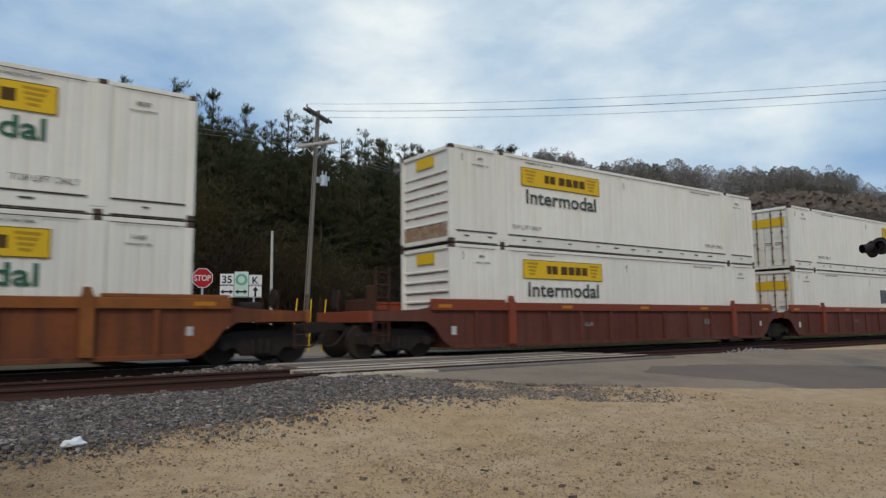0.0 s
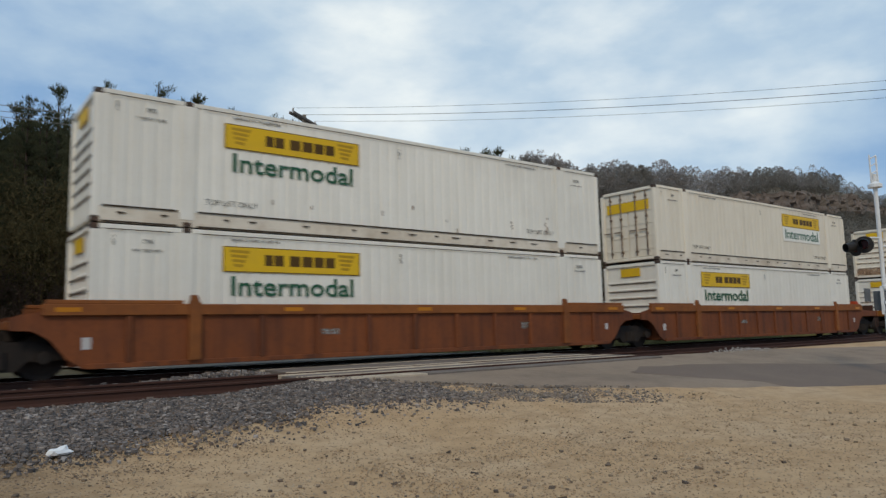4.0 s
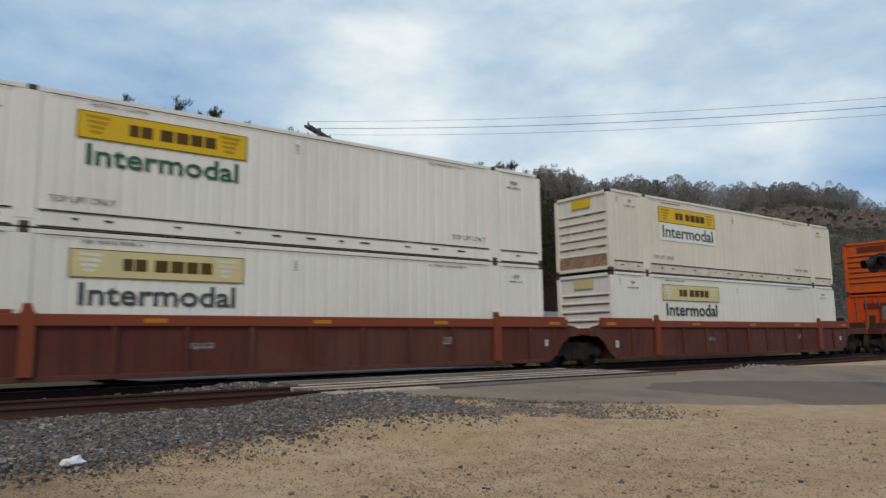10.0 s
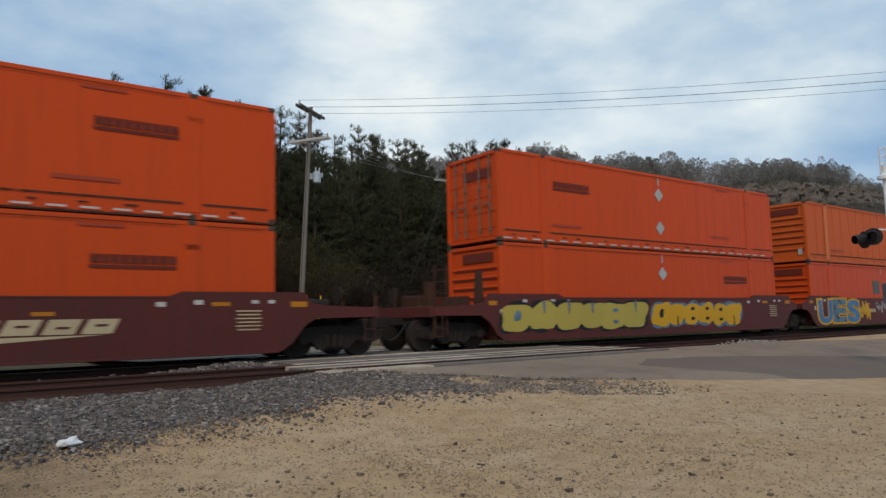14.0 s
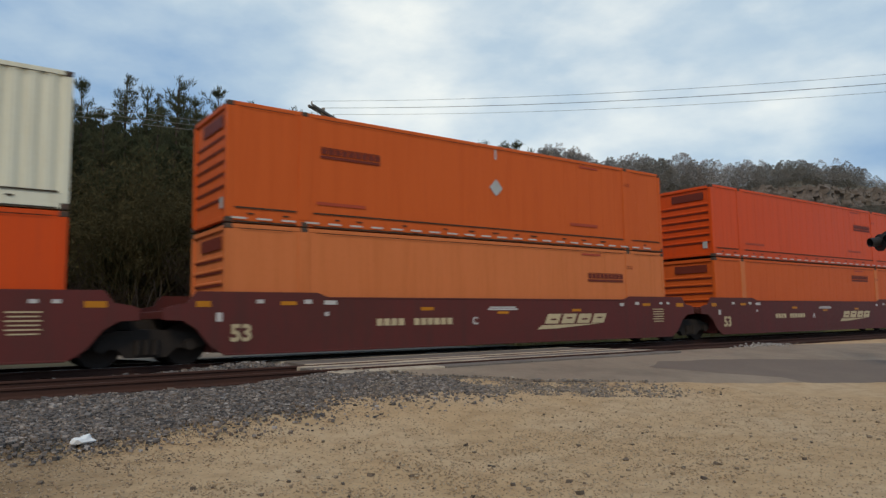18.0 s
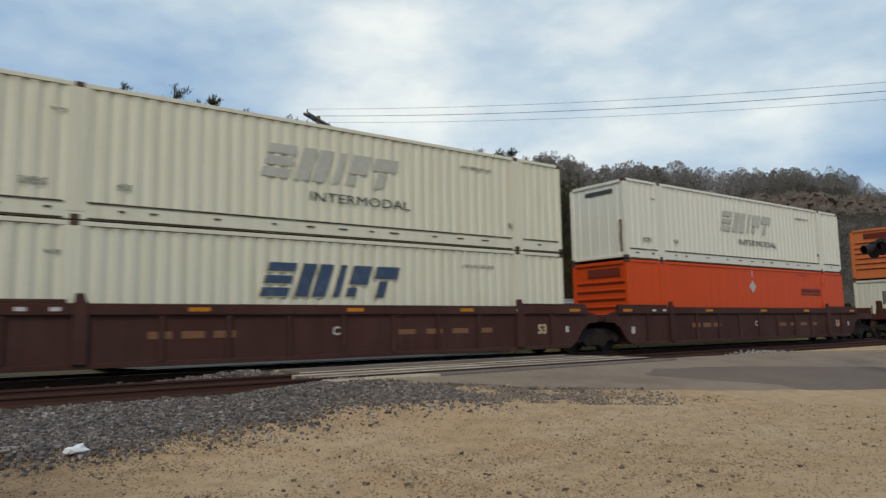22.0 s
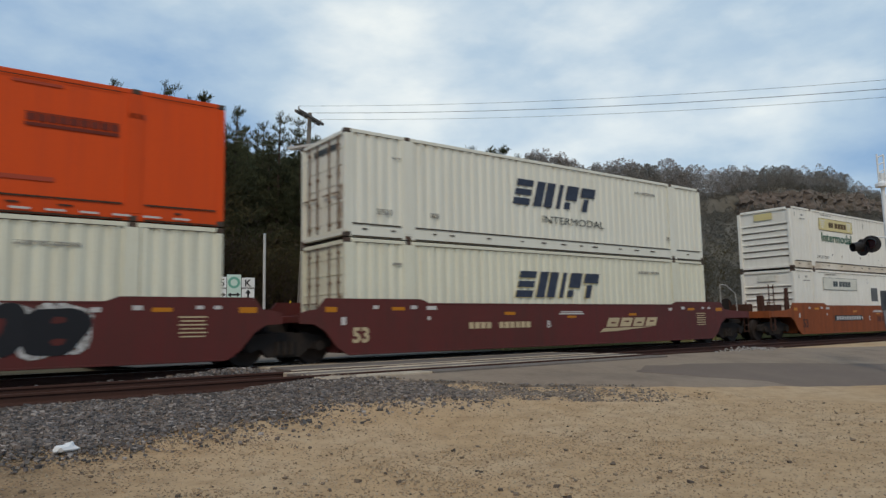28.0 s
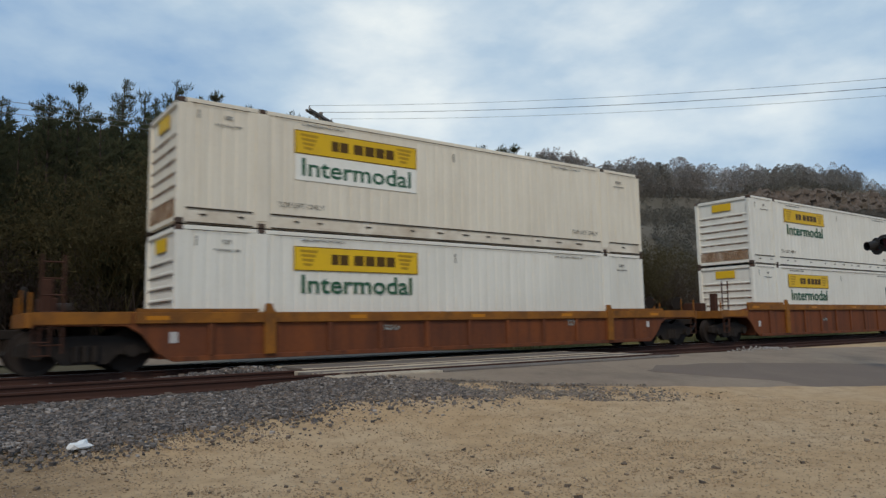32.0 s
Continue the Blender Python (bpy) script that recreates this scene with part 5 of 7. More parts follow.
def well_car(paint, chord, ribbed, free_left, free_right, label, truck_right, top=1.52, ends=None):
    ends = ends or (chord if ribbed else paint)
    car = thing("well_car", label, "rail car", group="well cars of the train")
    pts = side_outline(free_left, free_right, not ribbed)
    if top < 1.5:
        pts = [(x, min(z, top - 0.01)) for x, z in pts]
    for s in (-1, 1):
        bm = BM()
        y = s * (1.42 if ribbed else 1.49)
        prism(bm, pts, y - 0.03, y + 0.03)
        part("side_plate", bm, paint, car)
        if ribbed:
            part("top_chord", box(BM(), -8.9, 8.9, min(s * 1.38, s * 1.53), max(s * 1.38, s * 1.53), top - 0.24, top, 0.012), chord, car, "box-section top chord")
            part("bottom_chord", box(BM(), -8.1, 8.1, min(s * 1.39, s * 1.50), max(s * 1.39, s * 1.50), 0.20, 0.31, 0.01), paint, car)
            rib = cached(("rib", paint.name, ends.name, top), lambda: mesh_of("rib", box(BM(), -0.06, 0.06, -0.06, 0.0, 0.31, top - 0.24, 0.008), paint))
            for i in range(11 if s < 0 else 0):
                put("rib", rib, car, (-7.3 + i * 1.46, s * 1.45, 0))
            for e in (-1, 1):
                post = cached(("kpost", chord.name, top), lambda: mesh_of("stake", prism(prism(BM(), [(-0.13, 0.3), (0.13, 0.3), (0.13, top + 0.03), (-0.13, top + 0.03)], -0.09, 0.0), [(-0.11, top + 0.03), (0.11, top + 0.03), (0.05, top + 0.2), (-0.09, top + 0.2)], -0.06, 0.02), chord))
                put("stake", post, car, (e * 5.95, s * 1.47, 0), rot=0 if s < 0 else 180)
                a, b = sorted((e * 6.2, e * 8.85))
                part("raised_rail", box(BM(), a, b, min(s * 1.36, s * 1.50), max(s * 1.36, s * 1.50), top, top + 0.08, 0.01), chord, car)
        else:
            part("top_flange", box(BM(), -5.55, 5.55, min(s * 1.40, s * 1.53), max(s * 1.40, s * 1.53), 1.47, 1.515, 0.008), paint, car)
            part("bottom_flange", box(BM(), -8.1, 8.1, min(s * 1.42, s * 1.53), max(s * 1.42, s * 1.53), 0.19, 0.235, 0.008), paint, car)
    bm = BM()
    for i in range(13):
        x = -7.8 + i * 1.3
        box(bm, x - 0.07, x + 0.07, -1.40, 1.40, 0.22, 0.315)
    box(bm, -8.1, 8.1, -1.38, -0.95, 0.24, 0.26)
    box(bm, -8.1, 8.1, 0.95, 1.38, 0.24, 0.26)
    part("well_floor", bm, truck_m, car)
    for s, free in ((-1, free_left), (1, free_right)):
        a, b = sorted((s * 8.35, s * (10.85 if free else 9.42)))
        part("end_platform", box(BM(), a, b, -1.38, 1.38, 1.02, 1.20, 0.015), ends, car)
        a, b = sorted((s * 8.22, s * 8.36))
        if ends is car_yellow:
            c0, c1 = sorted((s * 8.96, s * (10.76 if free else 9.44)))
            for sy in (-1, 1):
                part("end_side", box(BM(), c0, c1, min(sy * 1.455, sy * 1.475), max(sy * 1.455, sy * 1.475), 1.02, 1.27, 0.006), ends, car, "yellow painted end of the side sill")
        part("bulkhead", box(BM(), a, b, -1.36, 1.36, 0.26, 1.28), paint, car)
        if free:
            add_truck(car, s * 9.75)
            coupler(car, s)
            a, b = sorted((s * 10.75, s * 10.87))
            part("end_sill", box(BM(), a, b, -1.50, 1.50, 0.96, 1.26, 0.01), ends, car)
            bm = BM()
            for y in (-1.42, 1.42, 0.35):
                tube(bm, (s * 10.8, y, 1.2), (s * 10.8, y, 1.78 if y == 0.35 else 1.66), 0.03, n=6)
            part("grab_iron", bm, ends if ends is car_yellow else rig_m, car)
            bm = BM()
            for z in (0.42, 0.68):
                tube(bm, (s * 10.45, -1.50, z), (s * 10.75, -1.50, z), 0.018, n=6)
            tube(bm, (s * 10.45, -1.50, 0.40), (s * 10.45, -1.50, 1.0), 0.018, n=6)
            tube(bm, (s * 10.75, -1.50, 0.40), (s * 10.75, -1.50, 1.0), 0.018, n=6)
            part("step", bm, rig_m, car, "steel foot step")
            if s < 0:
                bm = BM()
                for x in (-10.62, -10.22):
                    tube(bm, (x, -1.40, 0.45), (x, -1.40, 2.42), 0.028, n=6)
                for k in range(6):
                    tube(bm, (-10.62, -1.40, 0.62 + 0.33 * k), (-10.22, -1.40, 0.62 + 0.33 * k), 0.018, n=5)
                part("end_ladder", bm, rig_m, car, "rusty end ladder")
                part("brake_stand", box(box(BM(), -10.58, -10.36, -1.05, -0.80, 1.2, 1.95, 0.02), -10.5, -10.2, -0.4, 0.5, 1.2, 1.6, 0.02), rig_m, car, "rusty hand brake housing")
                if not ribbed:
                    part("guide_post", prism(prism(BM(), [(-9.15, 1.2), (-8.8, 1.2), (-8.85, 2.3), (-9.05, 2.3)], -1.36, -1.28), [(-9.7, 1.2), (-9.2, 1.2), (-9.2, 1.55), (-9.6, 1.55)], -1.2, -0.4), rig_m, car, "rusty upright container guide")
            part("brake_cylinder", tube(BM(), (s * 9.8, 0.5, 1.36), (s * 10.4, 0.5, 1.36), 0.16, n=12), truck_m, car)
            part("brake_wheel", tube(BM(), (s * 10.72, 0.55, 1.62), (s * 10.78, 0.55, 1.62), 0.26, n=14), truck_m, car)
        else:
            part("articulation", tube(BM(), (s * 9.3, 0, 0.80), (s * 9.3, 0, 1.02), 0.30, n=12), truck_m, car)
    if not free_right and truck_right:
        add_truck(car, 9.69)
    return car


def car_bars(car, name, specs, material, y=SIDE, label=""):
    for x, z, w, h in specs:
        put(name, bar_mesh(name, w, h, 0.004, material), car, (x, y, z), label)


def smooth_marks(car, mark, letter, number=True):
    """Stencils of the smooth-sided cars. mark: 'cream' for slanted cream blocks with a stroke under them."""
    y = -1.524
    if mark == "cream":
        for i in range(4):
            put("slanted_block", cached("crb", lambda: mesh_of("slanted_block", prism(BM(), skew(-0.30, 0, 0.58, 0.30, 0.5), -0.004, 0), cream_k)), car, (2.15 + i * 0.70, y, 0.90), "cream slanted block")
            put("slit", cached("crs", lambda: mesh_of("slit", prism(BM(), skew(-0.12, 0, 0.25, 0.05, 0.5), -0.003, 0), car_maroon)), car, (2.15 + i * 0.70, y - 0.004, 0.92 if i % 2 else 0.88))
        part("stroke", prism(BM(), [(1.45, 0.58), (2.3, 0.60), (4.35, 0.73), (1.65, 0.705)], y - 0.004, y), cream_k, car, "cream tapering stroke")
    elif mark == "red":
        for i in range(3):
            put("faint_block", bar_mesh("faint_block", 0.42, 0.26, 0.004, car_redbr), car, (0.2 + i * 0.55, y, 0.82))
    car_bars(car, "stencil", [(-4.1 + i * 0.22, 0.88, 0.17, 0.18) for i in range(4)] + [(-2.95 + i * 0.22, 0.88, 0.17, 0.18) for i in range(6)],
             cream_k if mark == "cream" else white_k, y, "cream stencilled block")
    put("unit_letter", word_mesh(letter, 0.22, white_k, 0.03), car, (-0.95, y, 0.88), "white stencilled letter")
    car_bars(car, "stencil", ((0.1, 1.26, 1.0, 0.035), (0.1, 1.20, 1.15, 0.05)), white_k, y)
    car_bars(car, "reflector", ((-2.6, 1.22, 0.42, 0.09), (0.1, 1.10, 0.42, 0.07), (3.2, 1.16, 0.4, 0.08), (-6.6, 1.36, 0.4, 0.09), (6.7, 1.34, 0.42, 0.09), (8.6, 1.33, 0.42, 0.13), (-8.6, 1.34, 0.32, 0.13)),
             amber_k, y, "amber reflector")
    car_bars(car, "stencil", ((-7.3, 1.40, 0.17, 0.09), (-6.1, 1.40, 0.2, 0.10), (-5.5, 1.38, 0.34, 0.10), (5.4, 1.34, 0.2, 0.10), (6.2, 1.38, 0.2, 0.10), (7.5, 1.39, 0.16, 0.08), (7.9, 1.39, 0.16, 0.08), (-5.6, 1.10, 0.1, 0.1)), white_k, y)
    car_bars(car, "stencil", [(7.35, 1.18 - i * 0.085, 0.62 - 0.08 * (i % 2), 0.03) for i in range(6)], cream_k, y)
    car_bars(car, "tag_plate", ((-8.25, 1.05, 0.14, 0.20),), white_k, y, "white tag plate")
    if number:
        put("size_number", word_mesh("53", 0.40, cream_k if mark == "cream" else car_brown, 0.035), car, (-7.75, y, 0.69), "cream painted number")


def rib_marks(car, kind, dz=0.0):
    y = -1.456
    car_bars(car, "reflector", [(x, 1.40 + dz, 0.47, 0.09) for x in (-8.45, -3.6, 0.3, 3.9, 8.3)], amber_k, -1.532, "amber reflector")
    car_bars(car, "tag_plate", ((-8.1, 0.72, 0.17, 0.24), (8.0, 0.80, 0.14, 0.2)), white_k, y, "white tag plate")
    if kind == "brown":
        car_bars(car, "stencil", ((-7.75, 1.05, 0.14, 0.14), (-4.7, 0.98, 0.7, 0.12), (-4.7, 1.12, 0.5, 0.06)), faint_k, y)
    if kind == "dark":
        if dz == 0.0:
            put("size_number", word_mesh("53", 0.30, cream_k, 0.035), car, (6.9, y, 0.82), "cream painted number")
        car_bars(car, "stencil", [(-4.4 + 0.7 * i, 0.85, 0.5, 0.16) for i in range(3)] + [(1.9 + 0.9 * i, 0.82, 0.55, 0.14) for i in range(4)], cached("dimk", lambda: mat("dim_brown_print", (0.20, 0.10, 0.055), 0.6)), y, "dull stencilled block")
        put("unit_letter", word_mesh("C", 0.22, white_k, 0.03), car, (-0.2, y, 0.88), "white stencilled letter")
        car_bars(car, "stencil", ((-7.0, 1.40, 0.2, 0.08), (-6.4, 1.40, 0.2, 0.08), (5.9, 1.40, 0.2, 0.08)), white_k, -1.532)
    if kind == "plain":
        car_bars(car, "stencil", ((-2.6, 0.85, 0.55, 0.14), (4.2, 0.9, 0.4, 0.2)), faint_k, y)


def blob(bm, x, z, w, h, rnd, y0, y1, n=22, power=2.6):
    pts, ph = [], rnd.uniform(0, 6)
    for i in range(n):
        a = 2 * math.pi * i / n
        c, s = math.cos(a), math.sin(a)
        r = (abs(c) ** power + abs(s) ** power) ** (-1 / power) * (1 + 0.07 * math.sin(3 * a + ph) + 0.05 * math.sin(5 * a + 2 * ph))
        pts.append((x + w / 2 * r * c + 0.12 * h * s, z + h / 2 * r * s))
    prism(bm, pts, y0, y1)


def graffiti(car, x0, x1, z0, z1, n, fill, edge, seed, fill2=None, y=-1.526, holes=True):
    """A sprayed piece: fat rounded shapes with an outline and open counters."""
    rnd = random.Random(seed)
    w = (x1 - x0) / n
    for i in range(n):
        x, z = x0 + (i + 0.5) * w, (z0 + z1) / 2 + rnd.uniform(-0.03, 0.03)
        h = (z1 - z0) * rnd.uniform(0.90, 1.0)
        pw = rnd.choice((2.4, 3.4, 5.0))
        bm = BM()
        blob(bm, x, z, w * 1.28, h, rnd, y - 0.003 - 0.0004 * i, y, power=pw)
        part("spray_outline", bm, edge, car)
        bm = BM()
        blob(bm, x, z, w * 1.12, h * 0.87, rnd, y - 0.008 - 0.0004 * i, y - 0.004, power=pw)
        part("spray_fill", bm, fill, car, "sprayed fat rounded shape")
        if holes:
            kind = rnd.choice("obsv")
            yy = y - 0.012
            if kind == "o":
                bm = BM()
                blob(bm, x, z + 0.05 * h, w * 0.26, h * 0.34, rnd, yy - 0.002, yy, 14)
                part("spray_counter", bm, fill2 or edge, car)
            elif kind == "b":
                for dz in (0.2, -0.2):
                    bm = BM()
                    blob(bm, x + 0.04 * w, z + dz * h, w * 0.26, h * 0.13, rnd, yy - 0.002, yy, 12)
                    part("spray_counter", bm, fill2 or edge, car)
            else:
                k = 1 if kind == "s" else -1
                bm = BM()
                prism(bm, [(x - 0.05 * w, z + k * 0.46 * h), (x + 0.06 * w, z + k * 0.46 * h), (x + 0.05 * w, z + k * 0.12 * h), (x - 0.01 * w, z + k * 0.05 * h)], yy - 0.002, yy)
                part("spray_stroke", bm, fill2 or edge, car)


def scrawl(car, x0, x1, z0, z1, n, ink, seed, y=-1.526, thick=0.035):
    """A thin sprayed scribble."""
    rnd = random.Random(seed)
    bm, prev = BM(), None
    for i in range(n):
        p = (x0 + (x1 - x0) * (i + rnd.uniform(-0.6, 0.6)) / n, rnd.uniform(z0, z1))
        if prev:
            dx, dz = p[0] - prev[0], p[1] - prev[1]
            d = math.hypot(dx, dz) or 1
            ox, oz = -dz / d * thick / 2, dx / d * thick / 2
            prism(bm, [(prev[0] + ox, prev[1] + oz), (p[0] + ox, p[1] + oz), (p[0] - ox, p[1] - oz), (prev[0] - ox, prev[1] - oz)], y - 0.003 - 0.0002 * i, y)
        prev = p
    part("spray_scribble", bm, ink, car, "thin sprayed scribble")


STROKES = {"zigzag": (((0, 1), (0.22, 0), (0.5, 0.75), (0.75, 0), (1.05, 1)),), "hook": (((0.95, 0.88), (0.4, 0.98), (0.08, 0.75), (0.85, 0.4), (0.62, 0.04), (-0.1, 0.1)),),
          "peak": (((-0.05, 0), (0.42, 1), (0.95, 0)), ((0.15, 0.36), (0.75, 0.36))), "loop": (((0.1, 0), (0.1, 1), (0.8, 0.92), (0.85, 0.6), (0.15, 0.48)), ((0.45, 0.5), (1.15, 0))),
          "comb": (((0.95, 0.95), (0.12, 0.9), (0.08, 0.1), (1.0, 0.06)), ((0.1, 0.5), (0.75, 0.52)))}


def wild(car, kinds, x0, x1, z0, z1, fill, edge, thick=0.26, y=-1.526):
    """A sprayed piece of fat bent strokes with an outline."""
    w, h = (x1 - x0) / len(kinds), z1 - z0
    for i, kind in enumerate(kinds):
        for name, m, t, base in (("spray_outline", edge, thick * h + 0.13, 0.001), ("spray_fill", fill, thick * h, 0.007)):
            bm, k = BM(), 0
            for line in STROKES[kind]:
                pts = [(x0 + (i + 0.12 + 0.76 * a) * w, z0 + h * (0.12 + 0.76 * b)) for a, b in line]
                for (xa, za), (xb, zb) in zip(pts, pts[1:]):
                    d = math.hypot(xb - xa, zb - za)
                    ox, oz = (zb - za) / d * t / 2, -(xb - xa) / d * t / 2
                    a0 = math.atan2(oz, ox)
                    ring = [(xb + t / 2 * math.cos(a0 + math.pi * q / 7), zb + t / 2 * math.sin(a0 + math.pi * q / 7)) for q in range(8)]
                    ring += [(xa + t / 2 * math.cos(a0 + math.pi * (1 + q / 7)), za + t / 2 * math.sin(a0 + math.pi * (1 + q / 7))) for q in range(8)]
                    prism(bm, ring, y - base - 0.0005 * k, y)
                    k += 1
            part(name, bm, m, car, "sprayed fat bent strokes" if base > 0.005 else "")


def spray_word(car, text, x0, x1, z0, z1, fill, edge, y=-1.526, fill2=None):
    """Sprayed fat letters with an outline."""
    w = (x1 - x0) / len(text)
    for i, c in enumerate(text):
        at = (x0 + (i + 0.5) * w, (z0 + z1) / 2 + 0.03 * (i % 2), 0)
        for name, m, big, bold, dy in (("spray_outline", edge, 1.12, 0.085, 0.0005), ("spray_letter", fill2 if fill2 and i % 2 else fill, 0.96, 0.045, 0.006)):
            me = stretch_word(word_mesh(c, (z1 - z0) * big, m, bold), w * (1.16 if big > 1 else 0.96))
            put(name, me, car, (at[0], y - dy - 0.0004 * i, at[1]), "" if big > 1 else "sprayed fat letter")


D2 = ((8.05, 2.12), (8.05, 0.87))
D1 = ((8.05, 2.08),)
maroon_red = mat("dull_crimson_print", (0.20, 0.028, 0.020), 0.6)
W, C, O = white_box, cream_box, orange_box
LOADS = [
    (W(1, 1, "R"), W(0, 1, "R")),
    (W(1, 1, "L", rust="e", tint="k"), W(0, 1, "L", tint="k")),
    (W(1, 1, "R", end="door"), W(0, 1, "R", end="door")),
    (W(1, 0, "L", "f", rust="ed", tint="k"), W(0, 1, "R", end="door", rust="p", tint="k")),
    (W(1, 1, "L"), W(0, 1, "L", "f")),
    (W(1, 1, "L", rust="d"), W(0, 1, "L")),
    (W(1, 0, "R", end="door"), W(0, 1, "L")),
    (W(1, 0, "L", rust="es", tint="k"), W(0, 1, "L", rust="e", tint="k")),
    (W(1, 0, "L", rust="e"), W(0, 1, "R", end="door")),
    (W(1, 1, "L", rust="eb"), W(0, 1, "R", end="door")),
    (W(1, 0, "L", rust="e"), W(0, 1, "L", tint="k")),
    (W(1, 1, "L"), W(0, 1, "L", "f", tint="k")),
    (W(1, 0, "L", rust="e", tint="k"), W(0, 1, "L", "f", tint="k")),
    (O(1, "org", "R", D2), O(0, "red", "L", D1, dash=False, end="door")),
    (grey_box(), O(0, "tan", "R", D1, dash=False)),
    (O(1, "red", "R", D2), O(0, "red", "R", dash=False)),
    (O(1, "red", "L", D2, end="door"), O(0, "red", "R", D1, dash=False)),
    (O(1, "org", "R", dash=False, style="ribbed", posts=sch_tan, spot=(11.0, 2.36)), O(0, "red", "R", ((7.9, 0.72),), dash=False)),
    (C(1), O(0, "tan", "L", D1, dash=False)),
    (C(1), O(0, "red", "L", dash=False, posts=sch_tan, spot=(3.6, 2.36))),
    (O(1, "org", "L", ((8.2, 1.6),)), O(0, "tan", "R", dash=False)),
    (O(1, "red", "R"), O(0, "org", "R", dash=False, posts=sch_tan, spot=(11.5, 2.31))),
    None,
    (O(1, "org", "L", D2), light_blue_box()),
    (C(1, ink="ghost"), C(0, ink="blue", sub=False, end="door")),
    (C(1, True, "ghost"), O(0, "red", "R", D1, dash=False)),
    (O(1, "tan", "R", D2), C(0, sub=False)),
    (C(1), O(0, "red", "R", D1, dash=False)),
    (O(1, "org", "R"), O(0, "red", "R", dash=False)),
    (C(1, ink="blue"), dark_grey_box()),
    (O(1, "red", "R", D2), C(0, ink="ghost", sub=False)),
    (C(1, True, end="door"), C(0, sub=False, end="door")),
    (W(1, 1, "L", "f", rust="d"), W(0, 1, "L", "p", word=False)),
    (W(1, 1, "L", tint="k"), W(0, 1, "L", tint="k")),
    (W(1, 1, "L", word=False, rust="d"), W(0, 1, "L")),
    (W(1, 0, "L", "y", rust="e"), W(0, 1, "L")),
    (W(1, 1, "L", rust="e"), W(0, 1, "L", rust="e")),
]
# joints between neighbouring units that share a truck
JOINED = {1, 2, 4, 5, 10, 11, 13, 14, 16, 17, 19, 20, 23, 24, 26, 27, 29, 30, 32, 33}
STYLE = (["orange"] + ["redtop"] * 3 + ["orange"] * 3 + ["brown"] * 3 + ["redbr"] * 3 + ["smooth"] * 9 + ["dark"] * 4 + ["smooth"] * 6
         + ["dttx"] * 3 + ["yellow"] * 2)
LOOKS = {"orange": (car_orange, chord_orange, "rust-stained orange ribbed well car"), "redtop": (car_redbr, chord_red, "red-brown ribbed well car with red top chord"),
         "brown": (car_brown, chord_rust, "dirty brown ribbed well car with yellow ends"), "redbr": (car_redbr, chord_red, "rusty red-brown ribbed well car"),
         "smooth": (car_maroon, car_maroon, "maroon smooth-sided well car with cream marks"), "dark": (car_dark, car_dark, "dull dark maroon ribbed well car"),
         "dttx": (car_dttx, car_dttx, "faded orange-brown smooth-sided well car"), "yellow": (car_orange, car_yellow, "weathered orange ribbed well car")}
GRAFF = {13: ", green graffiti", 16: ", yellow graffiti", 17: ", blue and white graffiti", 18: ", white scribbles", 26: ", pale blue graffiti",
         27: ", washed-out graffiti", 28: ", pale blue graffiti", 29: ", yellow graffiti", 30: ", black and white graffiti", 32: ", silver graffiti"}
CARS = []
for i, style in enumerate(STYLE):
    paint, chord, label = LOOKS[style]
    ribbed = style not in ("smooth", "dttx")
    car = well_car(paint, chord, ribbed, (i - 1) not in JOINED, i not in JOINED, label + GRAFF.get(i, "") + ", rolling", True, 1.26 if i == 35 else 1.52, car_yellow if style == "brown" else None)
    if ribbed:
        rib_marks(car, "brown" if style == "brown" else ("dark" if style == "dark" else "plain"), -0.26 if i == 35 else (0.001 if i == 22 else 0.0))
    else:
        smooth_marks(car, "cream" if style == "smooth" else "red", {13: "A", 14: "C", 15: "B"}.get(i, "ABC"[i % 3]))
    CARS.append(car)
    MOVING.append((car, STARTS[i] + CL / 2, TRACK_Y, 0.0))
    if LOADS[i]:
        up, low = LOADS[i]
        MOVING.append((up, STARTS[i] + CL / 2, TRACK_Y, UP_Z))
        MOVING.append((low, STARTS[i] + CL / 2, TRACK_Y, LOW_Z))
    else:
        MOVING.append((globe_box(), STARTS[i] + CL / 2 - 0.05, TRACK_Y, 2.93))
        MOVING.append((small_red_box(), STARTS[i] + CL / 2 - 3.08, TRACK_Y, LOW_Z))
        MOVING.append((small_red_box(), STARTS[i] + CL / 2 + 2.98, TRACK_Y, LOW_Z))

bm = BM()
rail = [(8.95, 2.33), (9.35, 2.32), (10.05, 1.98), (10.12, 1.2)]
for (xa, za), (xb, zb) in zip(rail, rail[1:]):
    tube(bm, (xa, -1.42, za), (xb, -1.42, zb), 0.016, n=6)
tube(bm, (8.95, -1.42, 1.2), (8.95, -1.42, 2.33), 0.016, n=6)
part("handrail", bm, pale_m, CARS[31], "pale steel handrail of the end platform")
brake_red = mat("orange_red_housing_paint", (0.40, 0.060, 0.020), 0.6, dirt=(0.16, 0.05, 0.03), amount=0.6, scale=4)
for i in (6, 7, 8, 9):
    part("brake_housing", tube(box(BM(), 10.58, 10.86, -0.55, -0.2, 1.32, 1.80, 0.03), (10.86, -0.38, 1.58), (10.93, -0.38, 1.58), 0.20, n=14), brake_red, CARS[i], "orange-red hand brake housing")
dim = mat("dark_green_spray_paint", (0.04, 0.06, 0.015), 0.5)
graffiti(CARS[13], -8.35, -3.7, 0.25, 1.53, 5, skyblue_k, skyblue_k, 3, holes=False, y=-1.524)
graffiti(CARS[13], -8.4, -3.8, 0.26, 1.50, 5, green_sp, dim, 3, green_sp, y=-1.535)
